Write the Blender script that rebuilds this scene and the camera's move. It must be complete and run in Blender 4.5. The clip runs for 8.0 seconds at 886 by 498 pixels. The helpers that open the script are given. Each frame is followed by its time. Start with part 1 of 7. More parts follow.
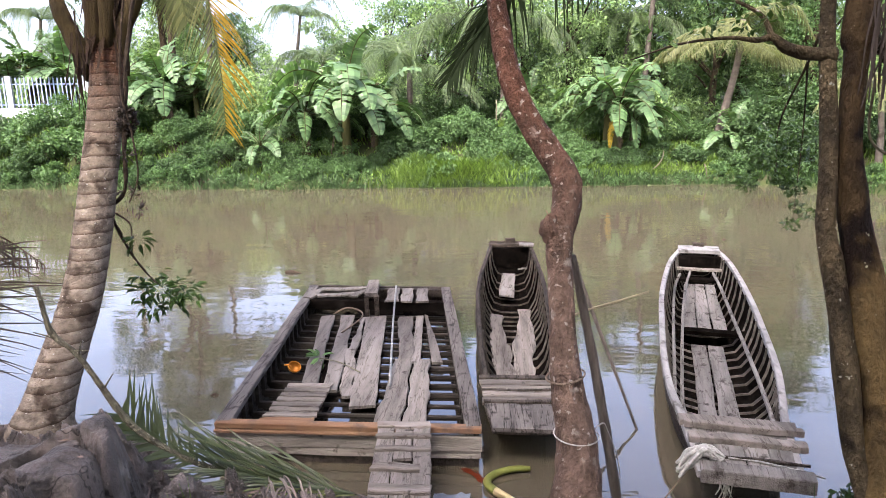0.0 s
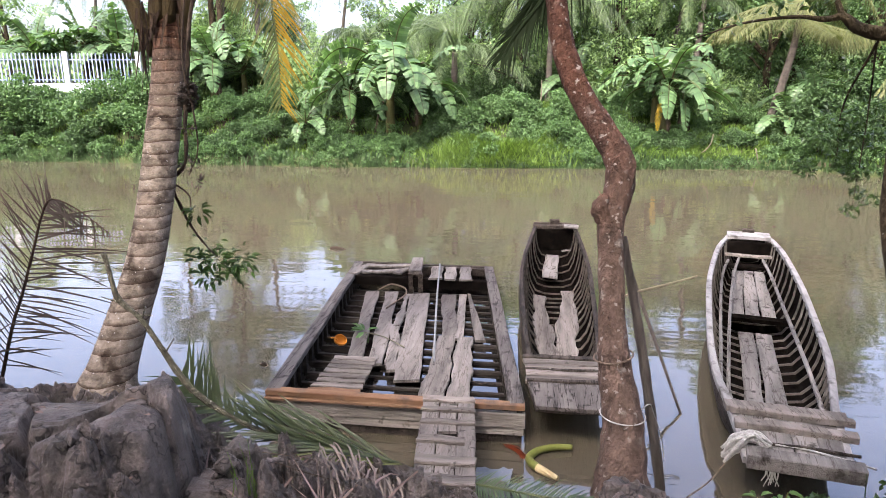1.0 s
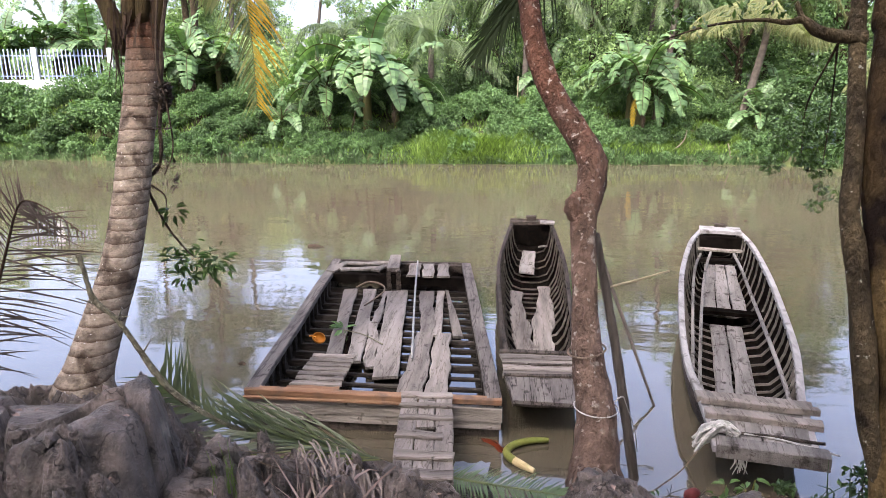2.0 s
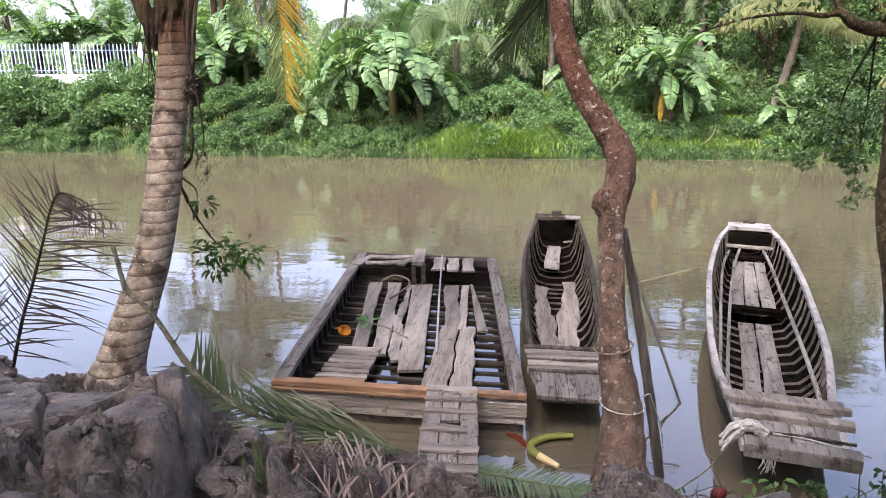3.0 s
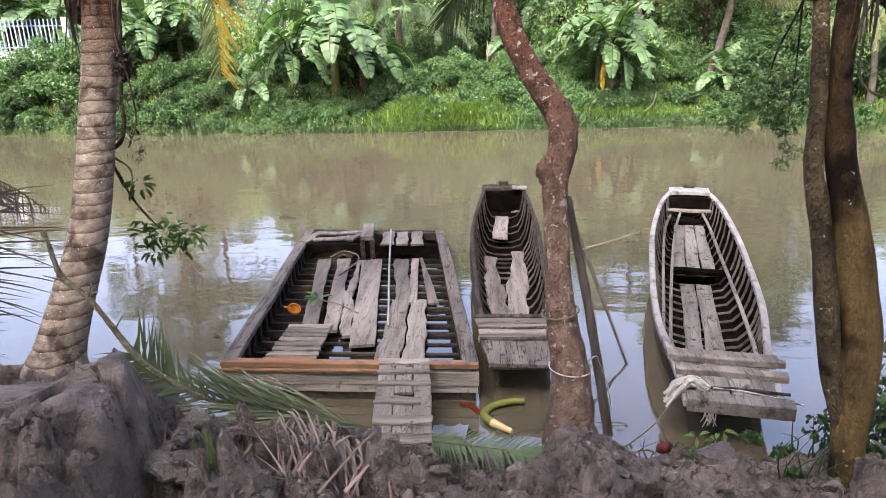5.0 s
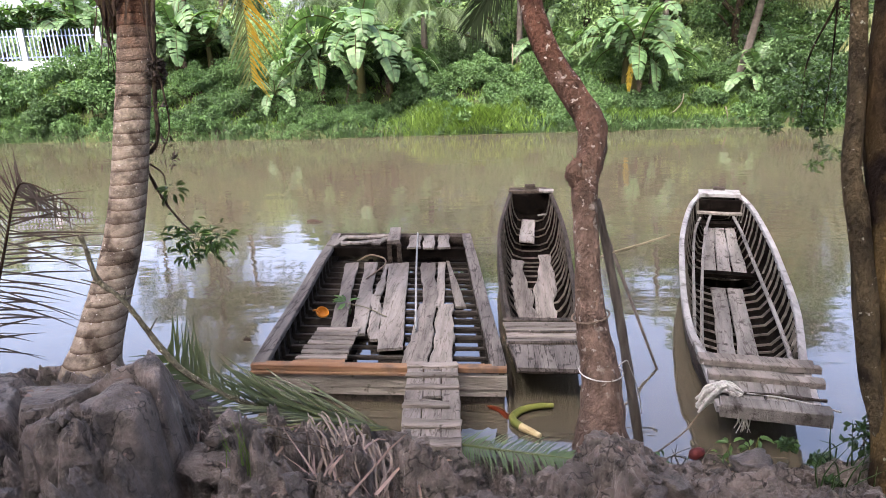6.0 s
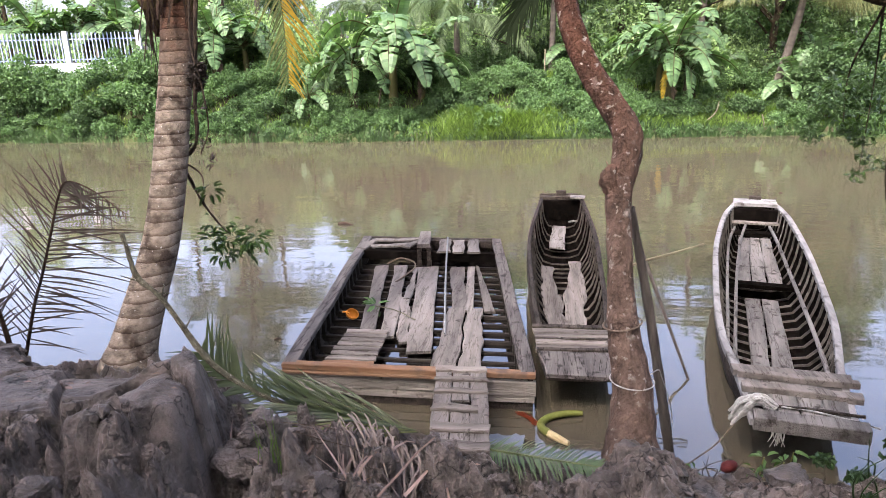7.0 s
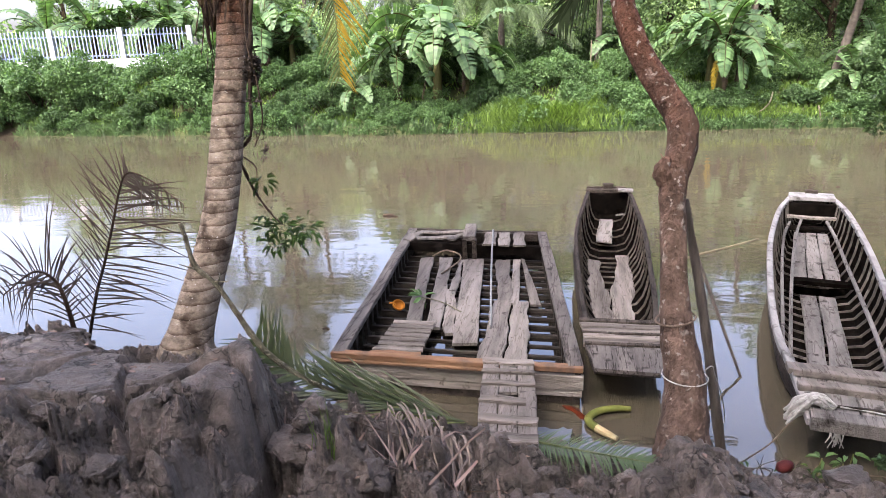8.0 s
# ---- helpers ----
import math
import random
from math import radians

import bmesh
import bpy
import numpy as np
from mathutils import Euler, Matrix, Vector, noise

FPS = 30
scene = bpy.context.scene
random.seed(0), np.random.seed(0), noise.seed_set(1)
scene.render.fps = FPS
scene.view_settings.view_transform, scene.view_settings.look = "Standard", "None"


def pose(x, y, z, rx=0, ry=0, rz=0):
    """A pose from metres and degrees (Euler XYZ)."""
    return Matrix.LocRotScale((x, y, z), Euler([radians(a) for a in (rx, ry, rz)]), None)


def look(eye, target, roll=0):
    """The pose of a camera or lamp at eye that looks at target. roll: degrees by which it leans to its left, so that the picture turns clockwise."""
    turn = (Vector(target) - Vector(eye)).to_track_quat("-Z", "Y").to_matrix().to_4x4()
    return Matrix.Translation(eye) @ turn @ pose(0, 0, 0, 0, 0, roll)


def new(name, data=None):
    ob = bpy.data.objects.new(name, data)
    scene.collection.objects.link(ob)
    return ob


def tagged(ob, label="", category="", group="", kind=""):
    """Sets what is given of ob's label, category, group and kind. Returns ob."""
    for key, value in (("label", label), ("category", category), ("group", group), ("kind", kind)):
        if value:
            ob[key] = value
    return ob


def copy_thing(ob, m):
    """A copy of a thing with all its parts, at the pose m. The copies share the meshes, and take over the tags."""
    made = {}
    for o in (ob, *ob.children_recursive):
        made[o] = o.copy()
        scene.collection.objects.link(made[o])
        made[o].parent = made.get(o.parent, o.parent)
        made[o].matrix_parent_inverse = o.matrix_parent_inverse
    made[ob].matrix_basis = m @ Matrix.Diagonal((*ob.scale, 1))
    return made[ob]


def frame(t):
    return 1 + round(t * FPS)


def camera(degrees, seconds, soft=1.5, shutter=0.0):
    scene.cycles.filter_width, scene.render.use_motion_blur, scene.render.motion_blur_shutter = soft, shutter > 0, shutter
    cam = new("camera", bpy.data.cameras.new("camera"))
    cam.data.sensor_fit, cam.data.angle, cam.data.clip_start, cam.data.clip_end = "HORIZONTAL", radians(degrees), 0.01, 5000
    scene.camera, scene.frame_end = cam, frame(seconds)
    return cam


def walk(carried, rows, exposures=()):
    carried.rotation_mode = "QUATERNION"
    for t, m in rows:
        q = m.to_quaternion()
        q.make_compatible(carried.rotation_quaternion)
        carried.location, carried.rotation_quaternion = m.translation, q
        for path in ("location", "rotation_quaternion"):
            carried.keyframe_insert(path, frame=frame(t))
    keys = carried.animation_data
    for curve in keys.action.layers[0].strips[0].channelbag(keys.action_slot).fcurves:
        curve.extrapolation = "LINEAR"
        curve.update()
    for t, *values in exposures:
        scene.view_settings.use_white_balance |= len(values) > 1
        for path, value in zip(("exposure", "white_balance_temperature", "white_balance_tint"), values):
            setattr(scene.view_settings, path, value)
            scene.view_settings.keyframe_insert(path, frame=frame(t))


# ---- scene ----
cam = camera(68.3, 8.0, soft=0.55)
PATH = [
    (0, (0.069, 0.287, 2.814), (-0.058, 2.241, 2.404), -1.1),
    (0.5, (0.021, 0.275, 2.807), (-0.228, 2.207, 2.352), -0.4),
    (1, (-0.005, 0.228, 2.803), (-0.249, 2.158, 2.337), -0.4),
    (2.3, (0.022, 0.173, 2.835), (-0.149, 2.107, 2.355), -0.5),
    (2.5, (0.013, 0.172, 2.834), (-0.184, 2.105, 2.359), -0.3),
    (3, (-0.002, 0.165, 2.835), (-0.252, 2.086, 2.34), -0.5),
    (3.5, (0.025, 0.178, 2.828), (-0.133, 2.108, 2.327), -0.7),
    (4, (0.063, 0.183, 2.827), (0.118, 2.116, 2.318), -0.5),
    (4.5, (0.048, 0.174, 2.826), (0.076, 2.101, 2.294), -0.8),
    (5, (0.02, 0.17, 2.82), (-0.079, 2.084, 2.246), -1.4),
    (6.5, (-0.015, 0.162, 2.823), (-0.212, 2.074, 2.271), -2.0),
    (7, (-0.031, 0.15, 2.823), (-0.29, 2.057, 2.278), -1.7),
    (7.5, (-0.06, 0.14, 2.826), (-0.386, 2.036, 2.278), -2.0),
    (8, (-0.086, 0.127, 2.823), (-0.469, 2.008, 2.261), -2.2),
]
walk(cam, [(t, look(eye, target, roll)) for t, eye, target, roll in PATH])

# ---- world, sun, exposure ----
world = bpy.data.worlds.new("overcast_sky")
scene.world = world
world.use_nodes = True
wn, wl = world.node_tree.nodes, world.node_tree.links
sky = wn.new("ShaderNodeTexSky")
sky.sky_type = "NISHITA"
sky.sun_disc = False
SUN_EL, SUN_AZ = 52.0, -155.0      # degrees; azimuth from +y towards +x
sky.sun_elevation, sky.sun_rotation = radians(SUN_EL), radians(SUN_AZ)
sky.air_density, sky.dust_density, sky.ozone_density = 1.0, 8.0, 0.8
wn["Background"].inputs["Strength"].default_value = 0.15
cloud = wn.new("ShaderNodeHueSaturation")
cloud.inputs["Saturation"].default_value = 0.85
haze = wn.new("ShaderNodeMix")
haze.data_type, haze.blend_type = "RGBA", "MULTIPLY"
haze.inputs["Factor"].default_value = 1.0
haze.inputs["B"].default_value = (1.0, 0.985, 1.13, 1)
wl.new(sky.outputs["Color"], cloud.inputs["Color"])
wl.new(cloud.outputs["Color"], haze.inputs["A"])
wl.new(haze.outputs["Result"], wn["Background"].inputs["Color"])
sun_data = bpy.data.lights.new("sun", "SUN")
sun_data.energy, sun_data.angle, sun_data.color = 1.15, radians(12), (1.0, 0.97, 0.93)
sun = new("sun", sun_data)
sd = Vector((math.sin(radians(SUN_AZ)) * math.cos(radians(SUN_EL)), math.cos(radians(SUN_AZ)) * math.cos(radians(SUN_EL)), math.sin(radians(SUN_EL))))
sun.matrix_world = look(sd * 60, (0, 0, 0))
scene.view_settings.exposure = 3.15


# ---- materials ----
DAMP = 0.50      # everything here is damp, which deepens its pigment


def damp(c):
    return tuple(v * DAMP for v in c)


def shader(name):
    m = bpy.data.materials.new(name)
    m.use_nodes = True
    n, l = m.node_tree.nodes, m.node_tree.links
    return m, n, l, n["Principled BSDF"]


def surface(name, c1, c2, scale=6.0, rough=0.7, bump=0.3, stretch=(1, 1, 1), c3=None, spot=0.0, spot_scale=2.0, vary=0.15, fine=60.0, island=False, dist=0.02, grit=1.0, rise=None, scars=None, crack=None, fleck=None, spec=0.05, turn=0.0, clods=None):
    """Two-scale noise colour with grain and relief; c3 gives stains; vary shifts brightness piece by piece."""
    c1, c2, c3 = damp(c1), damp(c2), damp(c3) if c3 else None
    m, n, l, p = shader(name)
    co = n.new("ShaderNodeTexCoord")
    mp = n.new("ShaderNodeMapping")
    mp.vector_type = "TEXTURE"
    mp.inputs["Scale"].default_value = tuple(1 / v for v in stretch)
    mp.inputs["Rotation"].default_value = (0, 0, radians(turn))
    l.new(co.outputs["Object"], mp.inputs["Vector"])
    big = n.new("ShaderNodeTexNoise")
    big.inputs["Scale"].default_value, big.inputs["Detail"].default_value, big.inputs["Roughness"].default_value = scale, 8, 0.65
    l.new(mp.outputs["Vector"], big.inputs["Vector"])
    ramp = n.new("ShaderNodeValToRGB")
    ramp.color_ramp.elements[0].position, ramp.color_ramp.elements[1].position = 0.32, 0.68
    ramp.color_ramp.elements[0].color, ramp.color_ramp.elements[1].color = (*c1, 1), (*c2, 1)
    l.new(big.outputs["Fac"], ramp.inputs["Fac"])
    col = ramp.outputs["Color"]
    if c3:
        sp = n.new("ShaderNodeTexNoise")
        sp.inputs["Scale"].default_value, sp.inputs["Detail"].default_value = spot_scale, 6
        l.new(co.outputs["Object"], sp.inputs["Vector"])
        sr = n.new("ShaderNodeValToRGB")
        sr.color_ramp.elements[0].position, sr.color_ramp.elements[1].position = 0.62 - spot, 0.70 - spot * 0.6
        l.new(sp.outputs["Fac"], sr.inputs["Fac"])
        mx = n.new("ShaderNodeMix")
        mx.data_type = "RGBA"
        l.new(sr.outputs["Color"], mx.inputs["Factor"])
        l.new(col, mx.inputs["A"])
        mx.inputs["B"].default_value = (*c3, 1)
        col = mx.outputs["Result"]
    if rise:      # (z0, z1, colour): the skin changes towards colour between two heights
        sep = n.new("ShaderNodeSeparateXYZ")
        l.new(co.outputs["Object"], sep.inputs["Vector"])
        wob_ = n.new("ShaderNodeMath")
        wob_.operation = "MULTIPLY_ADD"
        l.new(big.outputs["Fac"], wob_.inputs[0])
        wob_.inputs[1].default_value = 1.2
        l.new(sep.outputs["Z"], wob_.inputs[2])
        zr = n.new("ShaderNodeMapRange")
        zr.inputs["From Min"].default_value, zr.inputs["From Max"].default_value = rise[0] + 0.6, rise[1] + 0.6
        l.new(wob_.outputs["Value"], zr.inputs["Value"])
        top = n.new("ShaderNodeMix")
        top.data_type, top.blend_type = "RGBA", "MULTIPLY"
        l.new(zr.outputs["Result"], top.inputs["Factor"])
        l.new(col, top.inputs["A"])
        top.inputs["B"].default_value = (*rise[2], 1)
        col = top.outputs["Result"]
    if scars:     # (scale, colour): thin dark leaf scars ringing a trunk
        wv = n.new("ShaderNodeTexWave")
        wv.bands_direction, wv.wave_profile = "Z", "SAW"
        wv.inputs["Scale"].default_value, wv.inputs["Distortion"].default_value, wv.inputs["Detail"].default_value, wv.inputs["Detail Scale"].default_value = scars[0], 1.8, 5, 1.6
        l.new(co.outputs["Object"], wv.inputs["Vector"])
        wr = n.new("ShaderNodeValToRGB")
        wr.color_ramp.elements[0].position, wr.color_ramp.elements[1].position = 0.02, 0.26
        wr.color_ramp.elements[0].color, wr.color_ramp.elements[1].color = (*scars[1], 1), (0.80, 0.78, 0.76, 1)
        wr.color_ramp.elements.new(0.9).color = (1.0, 1.0, 1.0, 1)
        l.new(wv.outputs["Fac"], wr.inputs["Fac"])
        sm = n.new("ShaderNodeMix")
        sm.data_type, sm.blend_type = "RGBA", "MULTIPLY"
        sm.inputs["Factor"].default_value = 1.0
        l.new(col, sm.inputs["A"])
        l.new(wr.outputs["Color"], sm.inputs["B"])
        col = sm.outputs["Result"]
    if crack:     # (stretch, scale, colour, width): thin dark checks along the grain
        cm_ = n.new("ShaderNodeMapping")
        cm_.vector_type = "TEXTURE"
        cm_.inputs["Scale"].default_value = tuple(1 / v for v in crack[0])
        cm_.inputs["Rotation"].default_value = (0, 0, radians(turn))
        l.new(co.outputs["Object"], cm_.inputs["Vector"])
        ck = n.new("ShaderNodeTexNoise")
        ck.inputs["Scale"].default_value, ck.inputs["Detail"].default_value, ck.inputs["Roughness"].default_value = crack[1], 4, 0.6
        l.new(cm_.outputs["Vector"], ck.inputs["Vector"])
        cr_ = n.new("ShaderNodeValToRGB")
        e = cr_.color_ramp.elements
        e[0].position, e[1].position = 0.5 - crack[3], 0.5 + crack[3]
        e[0].color, e[1].color = (1, 1, 1, 1), (1, 1, 1, 1)
        mid_ = e.new(0.5)
        mid_.color = (*crack[2], 1)
        l.new(ck.outputs["Fac"], cr_.inputs["Fac"])
        km = n.new("ShaderNodeMix")
        km.data_type, km.blend_type = "RGBA", "MULTIPLY"
        km.inputs["Factor"].default_value = 1.0
        l.new(col, km.inputs["A"])
        l.new(cr_.outputs["Color"], km.inputs["B"])
        col = km.outputs["Result"]
    if fleck:     # (scale, colour, share): small pale lichen flecks
        fk = n.new("ShaderNodeTexNoise")
        fk.inputs["Scale"].default_value, fk.inputs["Detail"].default_value = fleck[0], 3
        l.new(co.outputs["Object"], fk.inputs["Vector"])
        fr_ = n.new("ShaderNodeValToRGB")
        fr_.color_ramp.elements[0].position, fr_.color_ramp.elements[1].position = 0.70 - fleck[2], 0.74 - fleck[2]
        l.new(fk.outputs["Fac"], fr_.inputs["Fac"])
        fm_ = n.new("ShaderNodeMix")
        fm_.data_type = "RGBA"
        l.new(fr_.outputs["Color"], fm_.inputs["Factor"])
        l.new(col, fm_.inputs["A"])
        fm_.inputs["B"].default_value = (*damp(fleck[1]), 1)
        col = fm_.outputs["Result"]
    p.inputs["Specular IOR Level"].default_value = spec
    info = n.new("ShaderNodeNewGeometry" if island else "ShaderNodeObjectInfo")
    mr = n.new("ShaderNodeMapRange")
    mr.inputs["To Min"].default_value, mr.inputs["To Max"].default_value = 1 - vary, 1 + vary
    l.new(info.outputs["Random Per Island" if island else "Random"], mr.inputs["Value"])
    hs = n.new("ShaderNodeHueSaturation")
    l.new(mr.outputs["Result"], hs.inputs["Value"])
    l.new(col, hs.inputs["Color"])
    l.new(hs.outputs["Color"], p.inputs["Base Color"])
    fn = n.new("ShaderNodeTexNoise")
    fn.inputs["Scale"].default_value, fn.inputs["Detail"].default_value = fine, 6
    l.new(mp.outputs["Vector"], fn.inputs["Vector"])
    add = n.new("ShaderNodeMath")
    add.operation = "MULTIPLY_ADD"
    l.new(fn.outputs["Fac"], add.inputs[0])
    add.inputs[1].default_value = grit
    l.new(big.outputs["Fac"], add.inputs[2])
    high = add.outputs["Value"]
    if clods:     # (scale, depth): broken angular crumbs with crisp edges
        for sc_, dp_ in clods:
            vo = n.new("ShaderNodeTexVoronoi")
            vo.inputs["Scale"].default_value, vo.inputs["Detail"].default_value = sc_, 1.0
            wp_ = n.new("ShaderNodeMix")
            wp_.data_type, wp_.blend_type = "RGBA", "ADD"
            wp_.inputs["Factor"].default_value = 0.10
            l.new(mp.outputs["Vector"], wp_.inputs["A"])
            l.new(big.outputs["Color"], wp_.inputs["B"])
            l.new(wp_.outputs["Result"], vo.inputs["Vector"])
            md_ = n.new("ShaderNodeMath")
            md_.operation = "MULTIPLY_ADD"
            l.new(vo.outputs["Distance"], md_.inputs[0])
            md_.inputs[1].default_value = -dp_
            l.new(high, md_.inputs[2])
            high = md_.outputs["Value"]
    bp = n.new("ShaderNodeBump")
    bp.inputs["Strength"].default_value, bp.inputs["Distance"].default_value = bump, dist
    l.new(high, bp.inputs["Height"])
    l.new(bp.outputs["Normal"], p.inputs["Normal"])
    rr = n.new("ShaderNodeMapRange")
    rr.inputs["To Min"].default_value, rr.inputs["To Max"].default_value = max(0.05, rough - 0.15), min(1, rough + 0.15)
    l.new(fn.outputs["Fac"], rr.inputs["Value"])
    l.new(rr.outputs["Result"], p.inputs["Roughness"])
    return m


def leafy(name, c1, c2, rough=0.45, through_light=0.35, vary=0.35, patch=0.6, gloss=0.14):
    """Leaf: glossy face and light passing through, each leaf a little different, with large soft patches."""
    c1, c2 = damp(c1), damp(c2)
    m, n, l, p = shader(name)
    geo = n.new("ShaderNodeNewGeometry")
    ramp = n.new("ShaderNodeValToRGB")
    ramp.color_ramp.elements[0].color, ramp.color_ramp.elements[1].color = (*c1, 1), (*c2, 1)
    co = n.new("ShaderNodeTexCoord")
    nz = n.new("ShaderNodeTexNoise")
    nz.inputs["Scale"].default_value, nz.inputs["Detail"].default_value = patch, 4
    l.new(co.outputs["Object"], nz.inputs["Vector"])
    av = n.new("ShaderNodeMix")
    l.new(geo.outputs["Random Per Island"], av.inputs["A"])
    l.new(nz.outputs["Fac"], av.inputs["B"])
    av.inputs["Factor"].default_value = 0.5
    l.new(av.outputs["Result"], ramp.inputs["Fac"])
    mr = n.new("ShaderNodeMapRange")
    mr.inputs["To Min"].default_value, mr.inputs["To Max"].default_value = 1 - vary, 1 + vary
    l.new(geo.outputs["Random Per Island"], mr.inputs["Value"])
    hs = n.new("ShaderNodeHueSaturation")
    l.new(mr.outputs["Result"], hs.inputs["Value"])
    l.new(ramp.outputs["Color"], hs.inputs["Color"])
    l.new(hs.outputs["Color"], p.inputs["Base Color"])
    p.inputs["Roughness"].default_value, p.inputs["Specular IOR Level"].default_value = rough, gloss
    tr = n.new("ShaderNodeBsdfTranslucent")
    gm = n.new("ShaderNodeMix")
    gm.data_type, gm.blend_type = "RGBA", "MULTIPLY"
    gm.inputs["Factor"].default_value = 1.0
    l.new(hs.outputs["Color"], gm.inputs["A"])
    gm.inputs["B"].default_value = (1.2, 1.35, 0.6, 1)
    l.new(gm.outputs["Result"], tr.inputs["Color"])
    mixs = n.new("ShaderNodeMixShader")
    mixs.inputs["Fac"].default_value = through_light
    l.new(p.outputs["BSDF"], mixs.inputs[1])
    l.new(tr.outputs["BSDF"], mixs.inputs[2])
    l.new(mixs.outputs["Shader"], n["Material Output"].inputs["Surface"])
    return m


def water_material(name, colour, rough, ripple):
    m, n, l, p = shader(name)
    p.inputs["Roughness"].default_value, p.inputs["IOR"].default_value = rough, 1.6
    co = n.new("ShaderNodeTexCoord")
    silt = n.new("ShaderNodeTexNoise")
    silt.inputs["Scale"].default_value, silt.inputs["Detail"].default_value = 0.25, 5
    l.new(co.outputs["Object"], silt.inputs["Vector"])
    rp = n.new("ShaderNodeValToRGB")
    rp.color_ramp.elements[0].color = (colour[0] * 0.85, colour[1] * 0.85, colour[2] * 0.85, 1)
    rp.color_ramp.elements[1].color = (colour[0] * 1.15, colour[1] * 1.15, colour[2] * 1.15, 1)
    l.new(silt.outputs["Fac"], rp.inputs["Fac"])
    l.new(rp.outputs["Color"], p.inputs["Base Color"])
    mp = n.new("ShaderNodeMapping")
    mp.inputs["Scale"].default_value = (0.8, 1.5, 1.0)
    l.new(co.outputs["Object"], mp.inputs["Vector"])
    w1 = n.new("ShaderNodeTexNoise")
    w1.inputs["Scale"].default_value, w1.inputs["Detail"].default_value = 1.1, 3
    l.new(mp.outputs["Vector"], w1.inputs["Vector"])
    w2 = n.new("ShaderNodeTexNoise")
    w2.inputs["Scale"].default_value, w2.inputs["Detail"].default_value = 5.0, 2
    l.new(mp.outputs["Vector"], w2.inputs["Vector"])
    calm = n.new("ShaderNodeTexNoise")
    calm.inputs["Scale"].default_value, calm.inputs["Detail"].default_value = 0.22, 2
    l.new(co.outputs["Object"], calm.inputs["Vector"])
    cr = n.new("ShaderNodeMapRange")
    cr.inputs["From Min"].default_value, cr.inputs["From Max"].default_value = 0.45, 0.65
    cr.inputs["To Min"].default_value, cr.inputs["To Max"].default_value = 0.04, 0.32
    l.new(calm.outputs["Fac"], cr.inputs["Value"])
    ml = n.new("ShaderNodeMath")
    ml.operation = "MULTIPLY"
    l.new(w2.outputs["Fac"], ml.inputs[0])
    l.new(cr.outputs["Result"], ml.inputs[1])
    ad = n.new("ShaderNodeMath")
    l.new(w1.outputs["Fac"], ad.inputs[0])
    l.new(ml.outputs["Value"], ad.inputs[1])
    bp = n.new("ShaderNodeBump")
    bp.inputs["Strength"].default_value, bp.inputs["Distance"].default_value = 1.0, ripple
    l.new(ad.outputs["Value"], bp.inputs["Height"])
    l.new(bp.outputs["Normal"], p.inputs["Normal"])
    return m


M = {}
M["water"] = water_material("muddy_river_water", (0.040, 0.0335, 0.0220), 0.04, 0.008)
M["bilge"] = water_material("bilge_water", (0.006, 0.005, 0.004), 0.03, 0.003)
M["mud"] = surface("wet_clay_mud", (0.050, 0.041, 0.035), (0.240, 0.195, 0.170), 6, 0.55, 1.0, (1, 1, 1), (0.40, 0.34, 0.30), -0.02, 3.1, 0.25, 70, dist=0.025, grit=0.6, crack=((1, 1, 1), 2.4, (0.15, 0.13, 0.12), 0.014), spec=0.2, clods=((16.0, 0.5), (42.0, 0.6), (110.0, 0.35)))
M["bank"] = surface("grassy_bank_soil", (0.025, 0.032, 0.014), (0.06, 0.075, 0.025), 1.2, 0.9, 0.6, (1, 1, 1), (0.05, 0.038, 0.025), 0.03, 0.5, 0.0, 12, dist=0.08)
M["old_wood"] = surface("weathered_grey_board", (0.095, 0.082, 0.072), (0.255, 0.224, 0.198), 5, 0.8, 0.8, (1.7, 0.22, 1.6), (0.06, 0.05, 0.042), -0.02, 11, 0.24, 70, crack=((5.0, 0.45, 4.0), 2.0, (0.46, 0.42, 0.39), 0.018))
M["old_wood_x"] = surface("weathered_cross_board", (0.088, 0.075, 0.065), (0.25, 0.218, 0.190), 5, 0.8, 0.8, (0.24, 1.7, 1.6), (0.06, 0.049, 0.041), -0.03, 11, 0.28, 70, crack=((0.45, 5.0, 4.0), 1.8, (0.52, 0.48, 0.45), 0.016))
# Wet wood taken to near black: shade inside the hulls is in its colour.
M["dark_wood"] = surface("shaded_wet_hull_wood", (0.0020, 0.0016, 0.0014), (0.0085, 0.0068, 0.0056), 6, 0.7, 0.5, (2, 0.5, 2), (0.012, 0.010, 0.0085), -0.02, 5, 0.2, 50, spec=0.0)
M["hull_wood"] = surface("worn_brown_hull_board", (0.022, 0.017, 0.0135), (0.078, 0.063, 0.051), 6, 0.75, 0.7, (2, 0.4, 2), (0.016, 0.012, 0.009), 0.05, 6, 0.2, 60, crack=((6.0, 0.6, 5.0), 2.2, (0.2, 0.17, 0.15), 0.03))
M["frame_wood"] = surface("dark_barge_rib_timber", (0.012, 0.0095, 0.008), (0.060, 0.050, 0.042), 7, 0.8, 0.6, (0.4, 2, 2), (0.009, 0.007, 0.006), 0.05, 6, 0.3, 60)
M["rib_wood"] = surface("worn_rib_timber", (0.028, 0.023, 0.019), (0.10, 0.085, 0.072), 9, 0.8, 0.6, (1, 1, 1), (0.15, 0.132, 0.116), -0.02, 7, 0.25, 60)
M["rib_pale"] = surface("bleached_rib_timber", (0.045, 0.039, 0.034), (0.15, 0.133, 0.118), 9, 0.8, 0.6, (1, 1, 1), (0.20, 0.182, 0.165), 0.0, 7, 0.25, 60)
